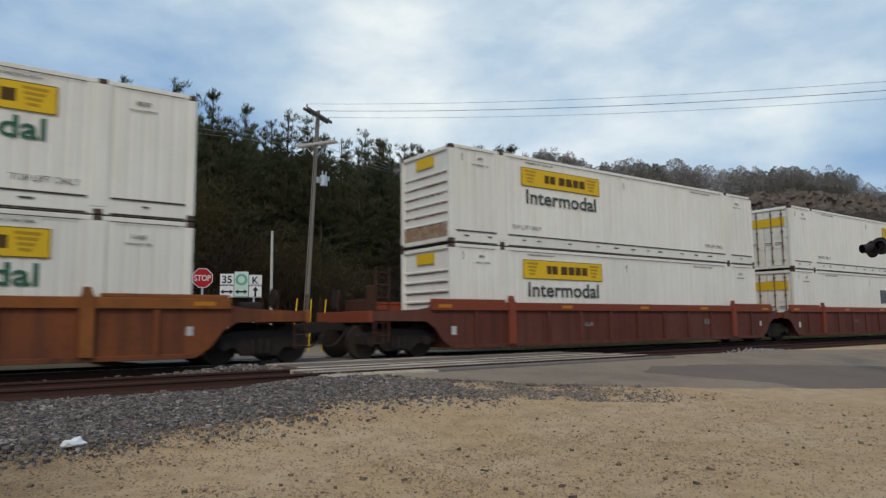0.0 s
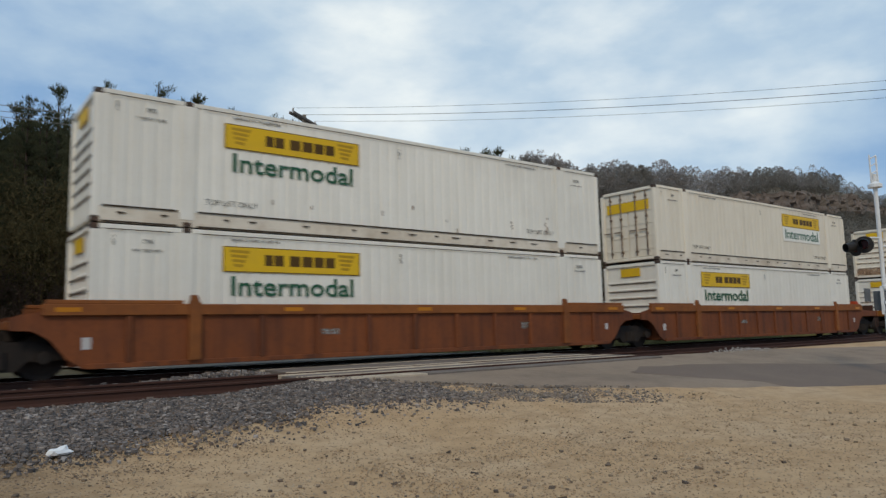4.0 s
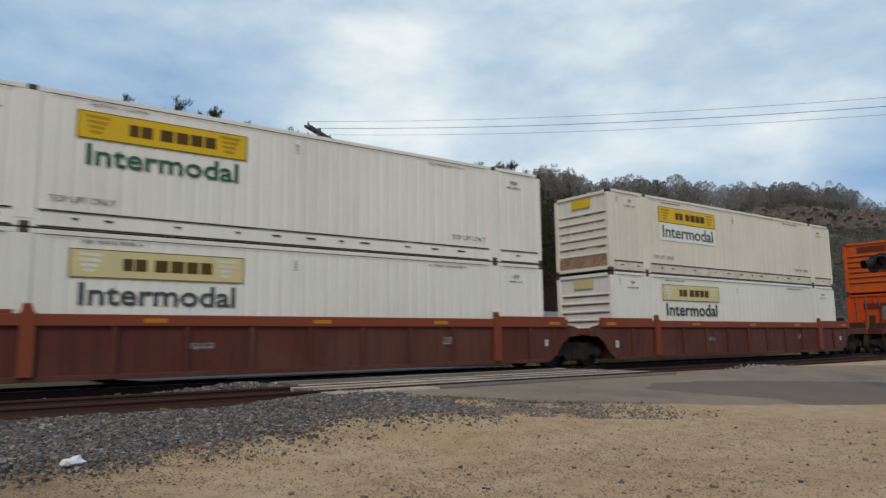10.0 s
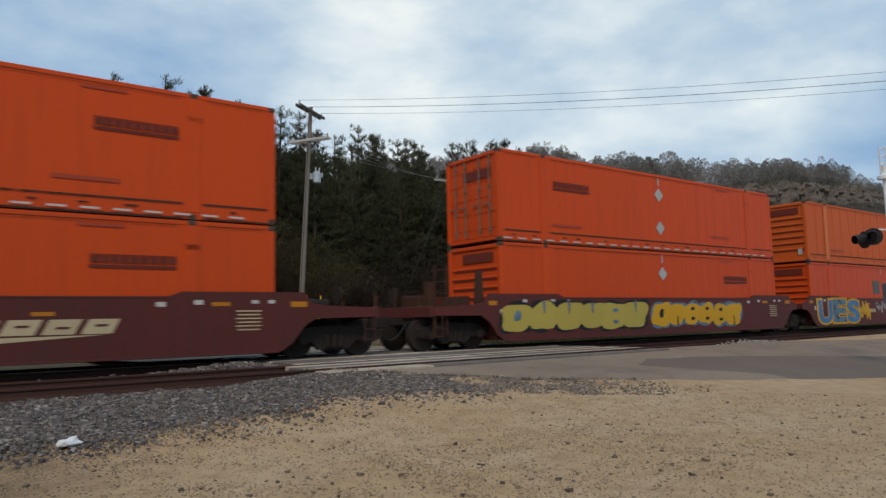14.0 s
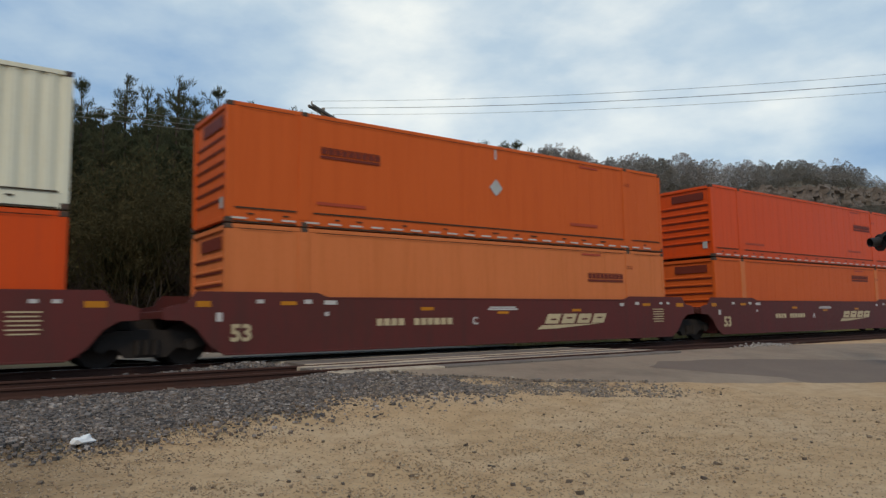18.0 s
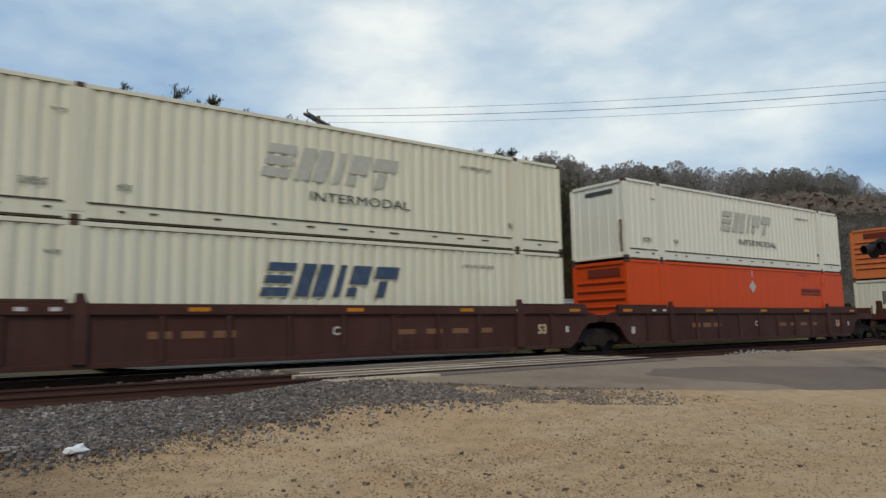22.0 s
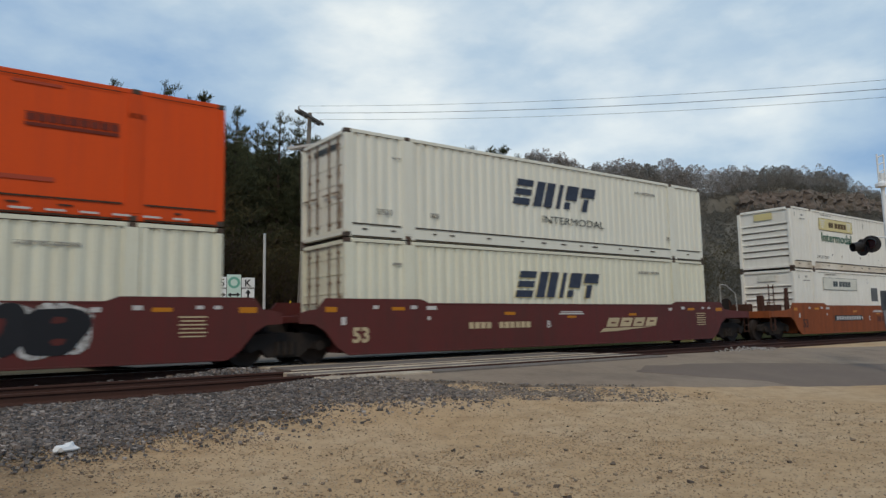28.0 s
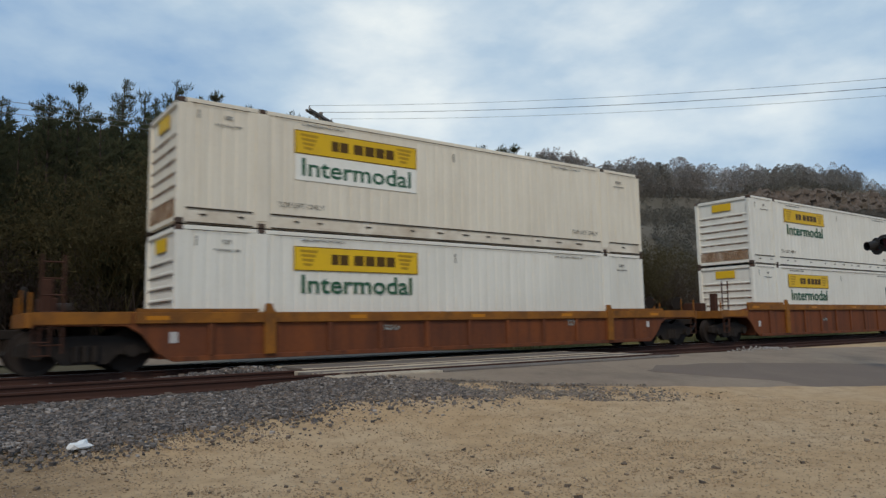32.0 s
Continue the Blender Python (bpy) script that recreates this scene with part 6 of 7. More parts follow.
graffiti(CARS[16], -8.2, -1.45, 0.4, 1.42, 6, yell_sp, black_sp, 4, skyblue_k)
graffiti(CARS[16], -1.0, 4.7, 0.4, 1.38, 6, gold_sp, skyblue_k, 5, black_sp)
spray_word(CARS[17], "UES", -8.0, -3.6, 0.30, 1.44, blue_sp, gold_sp, fill2=skyblue_k)
scrawl(CARS[17], -3.6, -2.3, 0.40, 1.40, 26, gold_sp, 16, thick=0.12)
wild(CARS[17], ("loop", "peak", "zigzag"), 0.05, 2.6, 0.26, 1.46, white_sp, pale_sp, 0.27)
spray_word(CARS[17], "FOXY", 4.2, 6.3, 0.74, 1.42, white_sp, black_sp)
scrawl(CARS[17], -1.6, -0.1, 0.8, 1.4, 18, thin_sp, 9, thick=0.08)
graffiti(CARS[18], -5.2, 0.6, 0.36, 1.44, 8, car_maroon, thin_sp, 10, thin_sp)
spray_word(CARS[26], "FORMS", -7.3, -2.4, 0.34, 1.44, pale_sp, dusk_sp)
graffiti(CARS[26], -1.2, 0.25, 0.42, 1.40, 2, thin_sp, pink_sp, 12, car_maroon)
graffiti(CARS[26], 0.6, 1.8, 0.40, 1.44, 2, thin_sp, pink_sp, 13, car_maroon)
graffiti(CARS[27], -6.8, -1.65, 0.36, 1.42, 5, car_maroon, pink_sp, 14, pink_sp)
graffiti(CARS[27], -1.0, 4.0, 0.5, 1.36, 6, pink_sp, yell_sp, 15, yell_sp)
graffiti(CARS[28], -7.7, 2.4, 0.5, 1.36, 7, skyblue_k, thin_sp, 17, pink_sp)
spray_word(CARS[29], "SE", 1.15, 2.75, 0.28, 1.46, yell_sp, silver_k)
graffiti(CARS[29], 2.75, 4.2, 0.28, 1.46, 2, yell_sp, silver_k, 18, black_sp)
graffiti(CARS[30], -1.77, 2.92, 0.26, 1.50, 5, black_sp, white_sp, 19, white_sp)
graffiti(CARS[30], 3.2, 5.2, 0.34, 1.50, 2, black_sp, thin_sp, 20, car_maroon)
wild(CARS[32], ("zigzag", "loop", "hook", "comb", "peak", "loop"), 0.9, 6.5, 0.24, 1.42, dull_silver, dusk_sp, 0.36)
for i, x0 in ((32, -4.8), (34, 2.0)):
    car_bars(CARS[i], "number_patch", ((x0 + 1.45, 0.90, 3.0, 0.26),), black_sp, -1.5255, "black number patch")
    car_bars(CARS[i], "stencil", [(x0 + 0.25 + k * 0.27, 0.90, 0.19, 0.17) for k in range(10)], white_k, -1.5305, "white stencilled block")
for k in range(3):
    car_bars(CARS[33], "printed_block", ((-0.45 + k * 0.62, 0.80, 0.46, 0.40),), maroon_red, -1.5255, "dull red printed block")
car_bars(CARS[7], "paint_patch", ((-7.0, 0.84, 0.72, 0.66),), car_yellow, -1.456, "square orange paint patch")
for k, x in enumerate((-3.2, -1.8)):
    scrawl(CARS[7], x - 0.35, x + 0.35, 0.42, 1.15, 12, ghost_sp, 60 + k, y=-1.456, thick=0.05)
for k, x in enumerate((-6.7, -5.6, -4.7)):
    scrawl(CARS[8], x - 0.3, x + 0.3, 0.75, 1.12, 14, ghost_sp, 70 + k, y=-1.456, thick=0.04)
for k, x in enumerate((1.35, 2.5, 3.65)):
    scrawl(CARS[8], x - 0.42, x + 0.42, 0.36, 1.16, 11, thin_sp, 80 + k, y=-1.456, thick=0.06)
put("size_number", word_mesh("53", 0.46, cream_k, 0.035), CARS[22], (-7.15, -1.514, 0.66), "cream painted number")

# ---- poles, wires, signs ----
def pole(name, x, y, top, label, r=0.15, lean=0.0):
    p = thing(name, label, "utility pole", Matrix.Translation((x, y, land(x, y))) @ Matrix.Rotation(radians(lean), 4, (0.593, 0.805, 0)))
    h = top - land(x, y)
    part("shaft", tube(BM(), (0, 0, -0.3), (0, 0, h), r, r * 0.66, 12), wood_m, p, smooth=False)
    return p, h


def insulator(p, at):
    bm = tube(BM(), at, (at[0], at[1], at[2] + 0.10), 0.025, n=6)
    for k in range(3):
        tube(bm, (at[0], at[1], at[2] + 0.05 + 0.05 * k), (at[0], at[1], at[2] + 0.085 + 0.05 * k), 0.06 - 0.008 * k, 0.045 - 0.008 * k, 8)
    part("insulator", bm, porc_m, p)


def crossarm(p, z, ang, half, m, n=3, dz=0.0):
    c, s = math.cos(radians(ang)), math.sin(radians(ang))
    bm = BM()
    for k in range(-1, 2, 2):
        o = Vector((-s, c, 0)) * 0.11 * k
        a, b = Vector((-c, -s, 0)) * half + o, Vector((c, s, 0)) * half + o
        a.z = b.z = z
        d = (b - a).normalized()
        u = Vector((-d.y, d.x, 0)) * 0.05
        w = Vector((0, 0, 0.06))
        v = [bm.verts.new(q + i * u + j * w) for q in (a, b) for i in (-1, 1) for j in (-1, 1)]
        for q in ((0, 1, 3, 2), (4, 6, 7, 5), (0, 4, 5, 1), (2, 3, 7, 6), (0, 2, 6, 4), (1, 5, 7, 3)):
            bm.faces.new([v[i] for i in q])
    part("crossarm", bm, m, p)
    ends = []
    for i in range(n):
        k = -1 + 2 * i / (n - 1)
        at = (c * half * 0.92 * k, s * half * 0.92 * k, z + 0.06)
        insulator(p, at)
        ends.append(at)
    bm = BM()
    for k in (-0.55, 0.55):
        tube(bm, (c * half * k, s * half * k, z - 0.05), (0, 0, z - 0.7), 0.018, n=5)
    part("brace", bm, galv_m, p)
    return ends


p1, h1 = pole("utility_pole", 15.15, 32.18, 11.9, "weathered wooden utility pole with crossarms and a transformer", lean=2.8)
top1 = crossarm(p1, h1 - 0.25, 35, 1.25, arm_m)
low1 = crossarm(p1, h1 - 1.75, 112, 1.3, pale_m)
bm = tube(BM(), (0.42, -0.25, 8.25), (0.42, -0.25, 8.72), 0.20, n=14)
tube(bm, (0.42, -0.25, 8.72), (0.42, -0.25, 8.84), 0.20, 0.08, 14)
for dx in (-0.2, 0.02, 0.24):
    tube(bm, (0.42 + dx, -0.30, 8.56), (0.42 + dx, -0.30, 8.78), 0.055, 0.04, 7)
for dx in (-0.1, 0.1):
    tube(bm, (0.42 + dx, -0.25, 8.8), (0.42 + dx, -0.25, 9.02), 0.035, n=6)
box(bm, 0.05, 0.42, -0.2, -0.05, 8.4, 8.7)
part("transformer", bm, galv_m, p1, "grey pole-mounted transformer can")
part("ground_wire", tube(BM(), (-0.14, -0.12, 0.2), (-0.10, -0.10, h1 - 2), 0.012, n=5), wire_m, p1)
p2, h2 = pole("utility_pole", 29.7, 38.0, 12.5, "dark wooden utility pole with a pale crossarm and a guy wire", 0.14)
top2 = crossarm(p2, h2 - 0.1, 40, 1.1, arm_m)
low2 = crossarm(p2, h2 - 2.0, 0, 1.65, pale_m)
bm = tube(BM(), (0, 0, h2 - 1.0), (-5.2, 0.5, 0.1), 0.02, n=5)
part("guy_wire", bm, wire_m, p2)
part("guy_brace", tube(BM(), (-1.2, -0.2, h2 - 0.5), (0.5, 0.1, h2 - 2.2), 0.03, n=5), pale_m, p2)
p3, h3 = pole("utility_pole", 34.0, 5.0, 9.7, "wooden utility pole on the near side of the tracks")
top3 = crossarm(p3, h3 - 0.25, 35, 1.25, arm_m)


def wire(name, a, b, sag, label, r=0.016, m=None):
    a, b = Vector(a), Vector(b)
    cu = bpy.data.curves.new(name, "CURVE")
    cu.dimensions, cu.bevel_depth, cu.bevel_resolution = "3D", r, 1
    sp = cu.splines.new("POLY")
    n = 24
    sp.points.add(n)
    for i in range(n + 1):
        t = i / n
        q = a.lerp(b, t)
        q.z -= sag * 4 * t * (1 - t)
        sp.points[i].co = (*q, 1)
    ob = bpy.data.objects.new(name, cu)
    me = bpy.data.meshes.new_from_object(ob)
    bpy.data.objects.remove(ob)
    me.materials.clear()
    me.materials.append(m or wire_m)
    return tagged(new(name, me), label, "cable")


def world_at(p, q):
    return p.matrix_world @ Vector(q) + Vector((0, 0, 0.2))


for q in range(3):
    wire("power_line", world_at(p1, top1[q]), world_at(p3, top3[q]), 0.45, "thin black power line across the tracks", 0.007 if q != 1 else 0.011)
    wire("power_line", world_at(p1, low1[q]) - Vector((0, 0, 0.2)), (-70, 31.4 + q * 0.7, 10.0), 0.7, "thin power line along the wood", 0.012, wire_g)
    wire("power_line", world_at(p1, low1[q]) - Vector((0, 0, 0.2)), world_at(p2, low2[q]) - Vector((0, 0, 0.2)), 0.3, "thin power line along the wood", 0.012, wire_g)

post = thing("marker_post", "pale wooden post with a conduit and meter", "post", pose(21.6, 26.0, land(21.6, 26)))
part("shaft", tube(BM(), (0, 0, -0.2), (0, 0, 7.2), 0.12, 0.10, 10), pale_m, post)
part("conduit", tube(BM(), (0.22, -0.05, 0), (0.22, -0.05, 6.3), 0.035, n=6), galv_m, post)
part("meter_box", box(BM(), 0.12, 0.36, -0.15, 0.05, 6.0, 6.35, 0.02), galv_m, post)
post = thing("thin_post", "thin pale wooden post", "post", pose(12.9, 31.0, land(12.9, 31)))
part("shaft", tube(BM(), (0, 0, -0.2), (0, 0, 5.6), 0.075, 0.065, 8), pale_m, post)
part("cap", tube(BM(), (0, 0, 5.6), (0, 0, 5.64), 0.08, n=8), galv_m, post)
for x, y, lean in ((12.4, 27.6, 0.12), (13.3, 27.8, 0.05), (13.9, 27.8, 0.1)):
    g = thing("guy_marker", "yellow plastic guy-wire marker", "marker", pose(x, y, land(x, y)))
    part("sleeve", tube(BM(), (0, 0, 0), (lean * 2.2, 0, 2.4), 0.035, n=6), yellow_m, g)
for x in (22.5, 24.2):
    g = thing("guard_post", "wooden guard post of the roadside", "post", pose(x, 26.5, land(x, 26.5)))
    part("shaft", tube(BM(), (0, 0, 0), (0, 0, 1.1), 0.10, n=8), wood_m, g)


def sign_frame(name, label, x, y, turn):
    return thing(name, label, "road sign", pose(x, y, land(x, y), 0, 0, turn))


TURN = -19
s = sign_frame("stop_sign", "red octagonal stop sign on a galvanised post", 8.13, 26.0, TURN)
oct_ = lambda r: [(r * math.cos(radians(22.5 + 45 * i)), r * math.sin(radians(22.5 + 45 * i)) + 3.04) for i in range(8)]
part("plate", prism(BM(), oct_(0.385), -0.012, 0.0), sign_w, s, "white sign border")
part("face", prism(BM(), oct_(0.36), -0.016, -0.013), sign_r, s, "red sign face")
put("lettering", stretch_word(word_mesh("STOP", 0.22, sign_w, 0.008), 0.57), s, (0, -0.018, 3.04), "white lettering")
part("post", box(BM(), -0.04, 0.04, 0.0, 0.05, -0.3, 3.2), galv_m, s)
s = sign_frame("route_sign", "cluster of white and green route signs on a post", 10.35, 28.0, TURN)
for i, (nm, dx, dz, w, h, fm) in enumerate((("route_plate", -0.57, 0.52, 0.54, 0.47, sign_w), ("arrow_plate", -0.57, 0.02, 0.54, 0.47, sign_w),
                                            ("round_plate", 0.0, 0.32, 0.56, 1.06, mat("pale_green_sign", (0.55, 0.68, 0.60), 0.5)),
                                            ("route_plate", 0.56, 0.50, 0.52, 0.44, sign_w), ("arrow_plate", 0.56, 0.02, 0.50, 0.47, sign_w))):
    pl = part(nm, box(BM(), dx - w / 2, dx + w / 2, -0.012, 0.0, 2.62 + dz - h / 2, 2.62 + dz + h / 2, 0.006), fm, s)
    part("border", prism(BM(), [(dx - w / 2 + 0.02, 2.62 + dz - h / 2 + 0.02), (dx + w / 2 - 0.02, 2.62 + dz - h / 2 + 0.02), (dx + w / 2 - 0.02, 2.62 + dz - h / 2 + 0.035), (dx - w / 2 + 0.02, 2.62 + dz - h / 2 + 0.035)], -0.016, -0.013), sign_k, pl)
put("lettering", word_mesh("35", 0.31, sign_k, 0.02), s, (-0.57, -0.016, 3.14), "black numerals")
put("lettering", word_mesh("K", 0.28, sign_k, 0.02), s, (0.56, -0.016, 3.12), "black letter")
bm = BM()
ring = [[bm.verts.new((r * math.cos(radians(18 * i)), y, 3.14 + r * math.sin(radians(18 * i)))) for r, y in ((0.24, -0.017), (0.14, -0.017), (0.14, -0.013), (0.24, -0.013))] for i in range(20)]
for i in range(20):
    for k in range(4):
        bm.faces.new((ring[i][k], ring[i][(k + 1) % 4], ring[(i + 1) % 20][(k + 1) % 4], ring[(i + 1) % 20][k]))
part("green_ring", bm, sign_g, s, "green ring emblem")


def arrow(dx, dz, up):
    bm = BM()
    if up:
        prism(bm, [(dx - 0.04, dz - 0.2), (dx + 0.04, dz - 0.2), (dx + 0.04, dz + 0.05), (dx - 0.04, dz + 0.05)], -0.017, -0.013)
        prism(bm, [(dx - 0.12, dz + 0.05), (dx + 0.12, dz + 0.05), (dx, dz + 0.22)], -0.017, -0.013)
    else:
        prism(bm, [(dx - 0.12, dz - 0.035), (dx + 0.12, dz - 0.035), (dx + 0.12, dz + 0.035), (dx - 0.12, dz + 0.035)], -0.017, -0.013)
        for q in (-1, 1):
            prism(bm, [(dx + q * 0.12, dz - 0.10), (dx + q * 0.12, dz + 0.10), (dx + q * 0.25, dz)], -0.017, -0.013)
    part("arrow", bm, sign_k, s, "black arrow")


arrow(-0.57, 2.64, False)
arrow(0.0, 2.64, False)
arrow(0.56, 2.64, True)
for dx in (-0.5, 0.5):
    part("post", box(BM(), dx - 0.035, dx + 0.035, 0.0, 0.05, -0.3, 3.35), galv_m, s)

# crossing signal
dark_plate = mat("dark_weathered_plate", (0.10, 0.105, 0.11), 0.6, dirt=(0.2, 0.2, 0.19), amount=0.4, scale=5)
sig = thing("crossing_signal", "white railway crossing signal mast with black flashing-light hoods", "crossing signal", pose(19.86, 7.30, ramp(LAND, 7.3)))
H = 5.75
part("mast", tube(BM(), (0, 0, -0.2), (0, 0, H - 0.5), 0.052, n=12), alu_m, sig, smooth=False)
bm = BM()
for q in (-0.10, 0.10):
    tube(bm, (q, -q * 0.4, H - 0.75), (q, -q * 0.4, H), 0.022, n=6)
for k in range(4):
    tube(bm, (-0.10, 0.04, H - 0.7 + k * 0.2), (0.10, -0.04, H - 0.6 + k * 0.2), 0.016, n=5)
part("mast_head", bm, alu_m, sig)
part("bell", tube(tube(BM(), (0, 0, H - 0.86), (0, 0, H - 0.78), 0.17, n=14), (0, 0, H - 0.78), (0, 0, H - 0.70), 0.17, 0.05, 14), alu_m, sig, "white bell housing")
part("base", tube(BM(), (0, 0, -0.1), (0, 0, 0.25), 0.16, 0.10, 10), galv_m, sig)


def hood(p, at, ang, nm="flasher"):
    """A round black lamp with a long visor, aimed at the angle ang."""
    c, s = math.cos(radians(ang)), math.sin(radians(ang))
    d = Vector((c, s, 0))
    o = Vector(at)
    f = part(nm, tube(tube(BM(), o, o + d * 0.04, 0.22, n=20), o - d * 0.16, o, 0.11, 0.18, 12), black_m, p, "black round lamp backboard")
    part("visor", tube(BM(), o + d * 0.04 + Vector((0, 0, 0.03)), o + d * 0.31 + Vector((0, 0, 0.0)), 0.125, 0.115, 14, caps=False), black_m, f)
    part("lens", tube(BM(), o + d * 0.041, o + d * 0.05, 0.11, n=14), lens_m, f, "dark red lens")


ZF = 3.35
part("light_bracket", tube(tube(BM(), (0, 0, ZF + 0.22), (-0.42, 0.20, ZF + 0.22), 0.025, n=6), (0, 0, ZF), (0.40, -0.2, ZF), 0.025, n=6), alu_m, sig)
hood(sig, (-0.42, 0.22, ZF + 0.04), 197)
hood(sig, (-0.40, 0.42, ZF - 0.02), 150)
hood(sig, (0.42, -0.2, ZF), 20)
part("sign_plate", box(BM(), -0.95, -0.62, 0.10, 0.12, 1.92, 2.25), dark_plate, sig, "dark grey back of a small plate")
bm = BM()
for z in (1.66, 1.90, 2.28):
    box(bm, -0.38, 0.30, -0.10, -0.04, z - 0.035, z + 0.035)
for x in (-0.36, 0.28):
    box(bm, x - 0.035, x + 0.035, -0.10, -0.04, 1.6, 2.3)
part("frame", bm, alu_m, sig, "white metal frame on the mast")
part("gate_box", box(BM(), -0.22, 0.2, -0.04, 0.2, 1.7, 2.2, 0.02), dark_plate, sig, "dark grey mechanism box")
case = thing("equipment_shed", "pale grey metal equipment shed beside the crossing", "equipment shed", pose(25.6, 25.6, land(25.6, 25.6), 0, 0, -8))
part("housing", box(BM(), -1.95, 1.95, -0.7, 0.7, 0.0, 2.25, 0.03), galv_m, case)
part("roof", prism(BM(), [(-2.02, 2.25), (2.02, 2.25), (2.0, 2.42), (1.6, 2.62), (-1.55, 2.66), (-1.98, 2.46)], -0.76, 0.76), galv_m, case, "pale grey metal roof")
for dx in (-1.3, 0.0, 1.3):
    d = part("door", box(BM(), dx - 0.6, dx + 0.6, -0.73, -0.7, 0.15, 2.15, 0.01), galv_m, case)
    part("handle", box(BM(), dx + 0.4, dx + 0.46, -0.77, -0.73, 1.1, 1.3, 0.008), black_m, d, "black door handle")
for dx in (-1.98, 1.98):
    part("vent_cap", tube(BM(), (dx * 0.97, -0.5, 2.3), (dx * 0.97, -0.5, 2.6), 0.09, 0.11, 10), galv_m, case)
# plain green box in place of the dark shrub before the shed
case = thing("utility_box", "dull green box standing in for a shrub before the shed", "utility box", pose(25.1, 24.2, land(25.1, 24.2), 0, 0, -8))
part("housing", box(BM(), -0.4, 0.4, -0.35, 0.35, 0.0, 2.35, 0.04), mat("dull_green_shrub_tone", (0.10, 0.14, 0.09), 0.6, dirt=(0.06, 0.07, 0.05), amount=0.4, scale=3), case)
part("lid", box(BM(), -0.44, 0.44, -0.39, 0.39, 2.35, 2.42, 0.02), galv_m, case)

# litter
bm = BM()
bmesh.ops.create_icosphere(bm, subdivisions=2, radius=0.12)
for v in bm.verts:
    k = 1 + 0.55 * noise.noise(v.co * 14)
    v.co = Vector((v.co.x * 1.15 * k, v.co.y * 0.9 * k, max(-0.02, v.co.z * 0.55 * k)))
solo("paper_litter", bm, paper_m, "crumpled white paper lying on the ballast", "litter", m=pose(1.46, 9.28, max(bed(1.46, 9.28), land(1.46, 9.28)) + 0.03, 0, 0, 30))


# ---- trees ----
def pine_meshes(seed, h):
    rnd = random.Random(seed)
    bm = BM()
    tube(bm, (0, 0, -0.3), (0.1, 0.05, h * 0.55), 0.20, 0.12, 8, caps=False)
    tube(bm, (0.1, 0.05, h * 0.55), (0.0, 0.0, h * 0.985), 0.12, 0.02, 8, caps=False)
    verts, faces = [], []

    def tri(a, b, c):
        i = len(verts)
        verts.extend((a, b, c))
        faces.append((i, i + 1, i + 2))

    def tuft(p, d, size, n=8):
        for _ in range(n):
            u = (d + Vector((rnd.gauss(0, 0.5), rnd.gauss(0, 0.5), rnd.gauss(0.15, 0.35)))).normalized()
            w = u.cross(Vector((rnd.gauss(0, 1), rnd.gauss(0, 1), rnd.gauss(0, 1)))).normalized()
            ln = size * rnd.uniform(0.7, 1.35)
            o = p + Vector((rnd.gauss(0, 0.10), rnd.gauss(0, 0.10), rnd.gauss(0, 0.05)))
            tri(o - w * size * 0.11, o + w * size * 0.11, o + u * ln)

    # whorls of limbs: level tiers below, steep open candelabra limbs towards the leader
    z = h * rnd.uniform(0.10, 0.16)
    while z < h * 0.965:
        k = z / h
        reach = (0.30 + 3.3 * (1 - k) ** 0.9) * rnd.uniform(0.7, 1.2)
        n = rnd.choice((4, 5, 6)) if k < 0.8 else rnd.choice((3, 4, 5))
        a0 = rnd.uniform(0, 6.28)
        for i in range(n):
            if rnd.random() < (0.10 if k < 0.75 else 0.2):
                continue
            a = a0 + 6.283 * i / n + rnd.uniform(-0.35, 0.35)
            r = reach * rnd.uniform(0.6, 1.25)
            slope = 0.05 + 0.95 * max(0.0, k - 0.45) + rnd.uniform(-0.08, 0.12)
            s0, pts = Vector((0, 0, z)), []
            for q in range(4):
                f = (q + 1) / 4
                pts.append(Vector((math.cos(a) * r * f, math.sin(a) * r * f, z + r * (slope * f + 0.30 * f * f * k))))
            p0 = s0
            for q, p1 in enumerate(pts):
                tube(bm, p0, p1, 0.045 * (1.25 - k) * (1 - 0.22 * q), 0.045 * (1.25 - k) * (0.78 - 0.22 * q) + 0.004, 3, caps=False)
                d = (p1 - p0).normalized()
                m = max(2, int((p1 - p0).length * (13 if k < 0.7 else 12)))
                for c in range(m):
                    f = (c + rnd.random()) / m
                    if q == 0 and f < 0.5 and k < 0.7:
                        continue
                    side = 0.30 * min(1.0, r / 2.2) * (1.0 if k < 0.7 else 0.45)
                    p = p0.lerp(p1, f) + Vector((rnd.gauss(0, side), rnd.gauss(0, side), rnd.gauss(0.02, 0.06)))
                    tuft(p, (d + Vector((0, 0, 0.5))).normalized(), 0.30 if k < 0.8 else 0.22, 9 if k < 0.7 else 7)
                p0 = p1
            tuft(p0, (d + Vector((0, 0, 0.9))).normalized(), 0.26, 9)
        z += (0.72 if k < 0.7 else 0.62) * rnd.uniform(0.8, 1.3)
    for q in range(7):
        tuft(Vector((0, 0, h * (0.93 + 0.01 * q))), Vector((0, 0, 1)), 0.20, 6)
    tuft(Vector((0, 0, h * 0.985)), Vector((0, 0, 1)), 0.30)
    me = bpy.data.meshes.new("crown")
    me.from_pydata([tuple(v) for v in verts], [], faces)
    me.materials.append(needle_m)
    return mesh_of("trunk", bm, bark_m), me


PINES = []
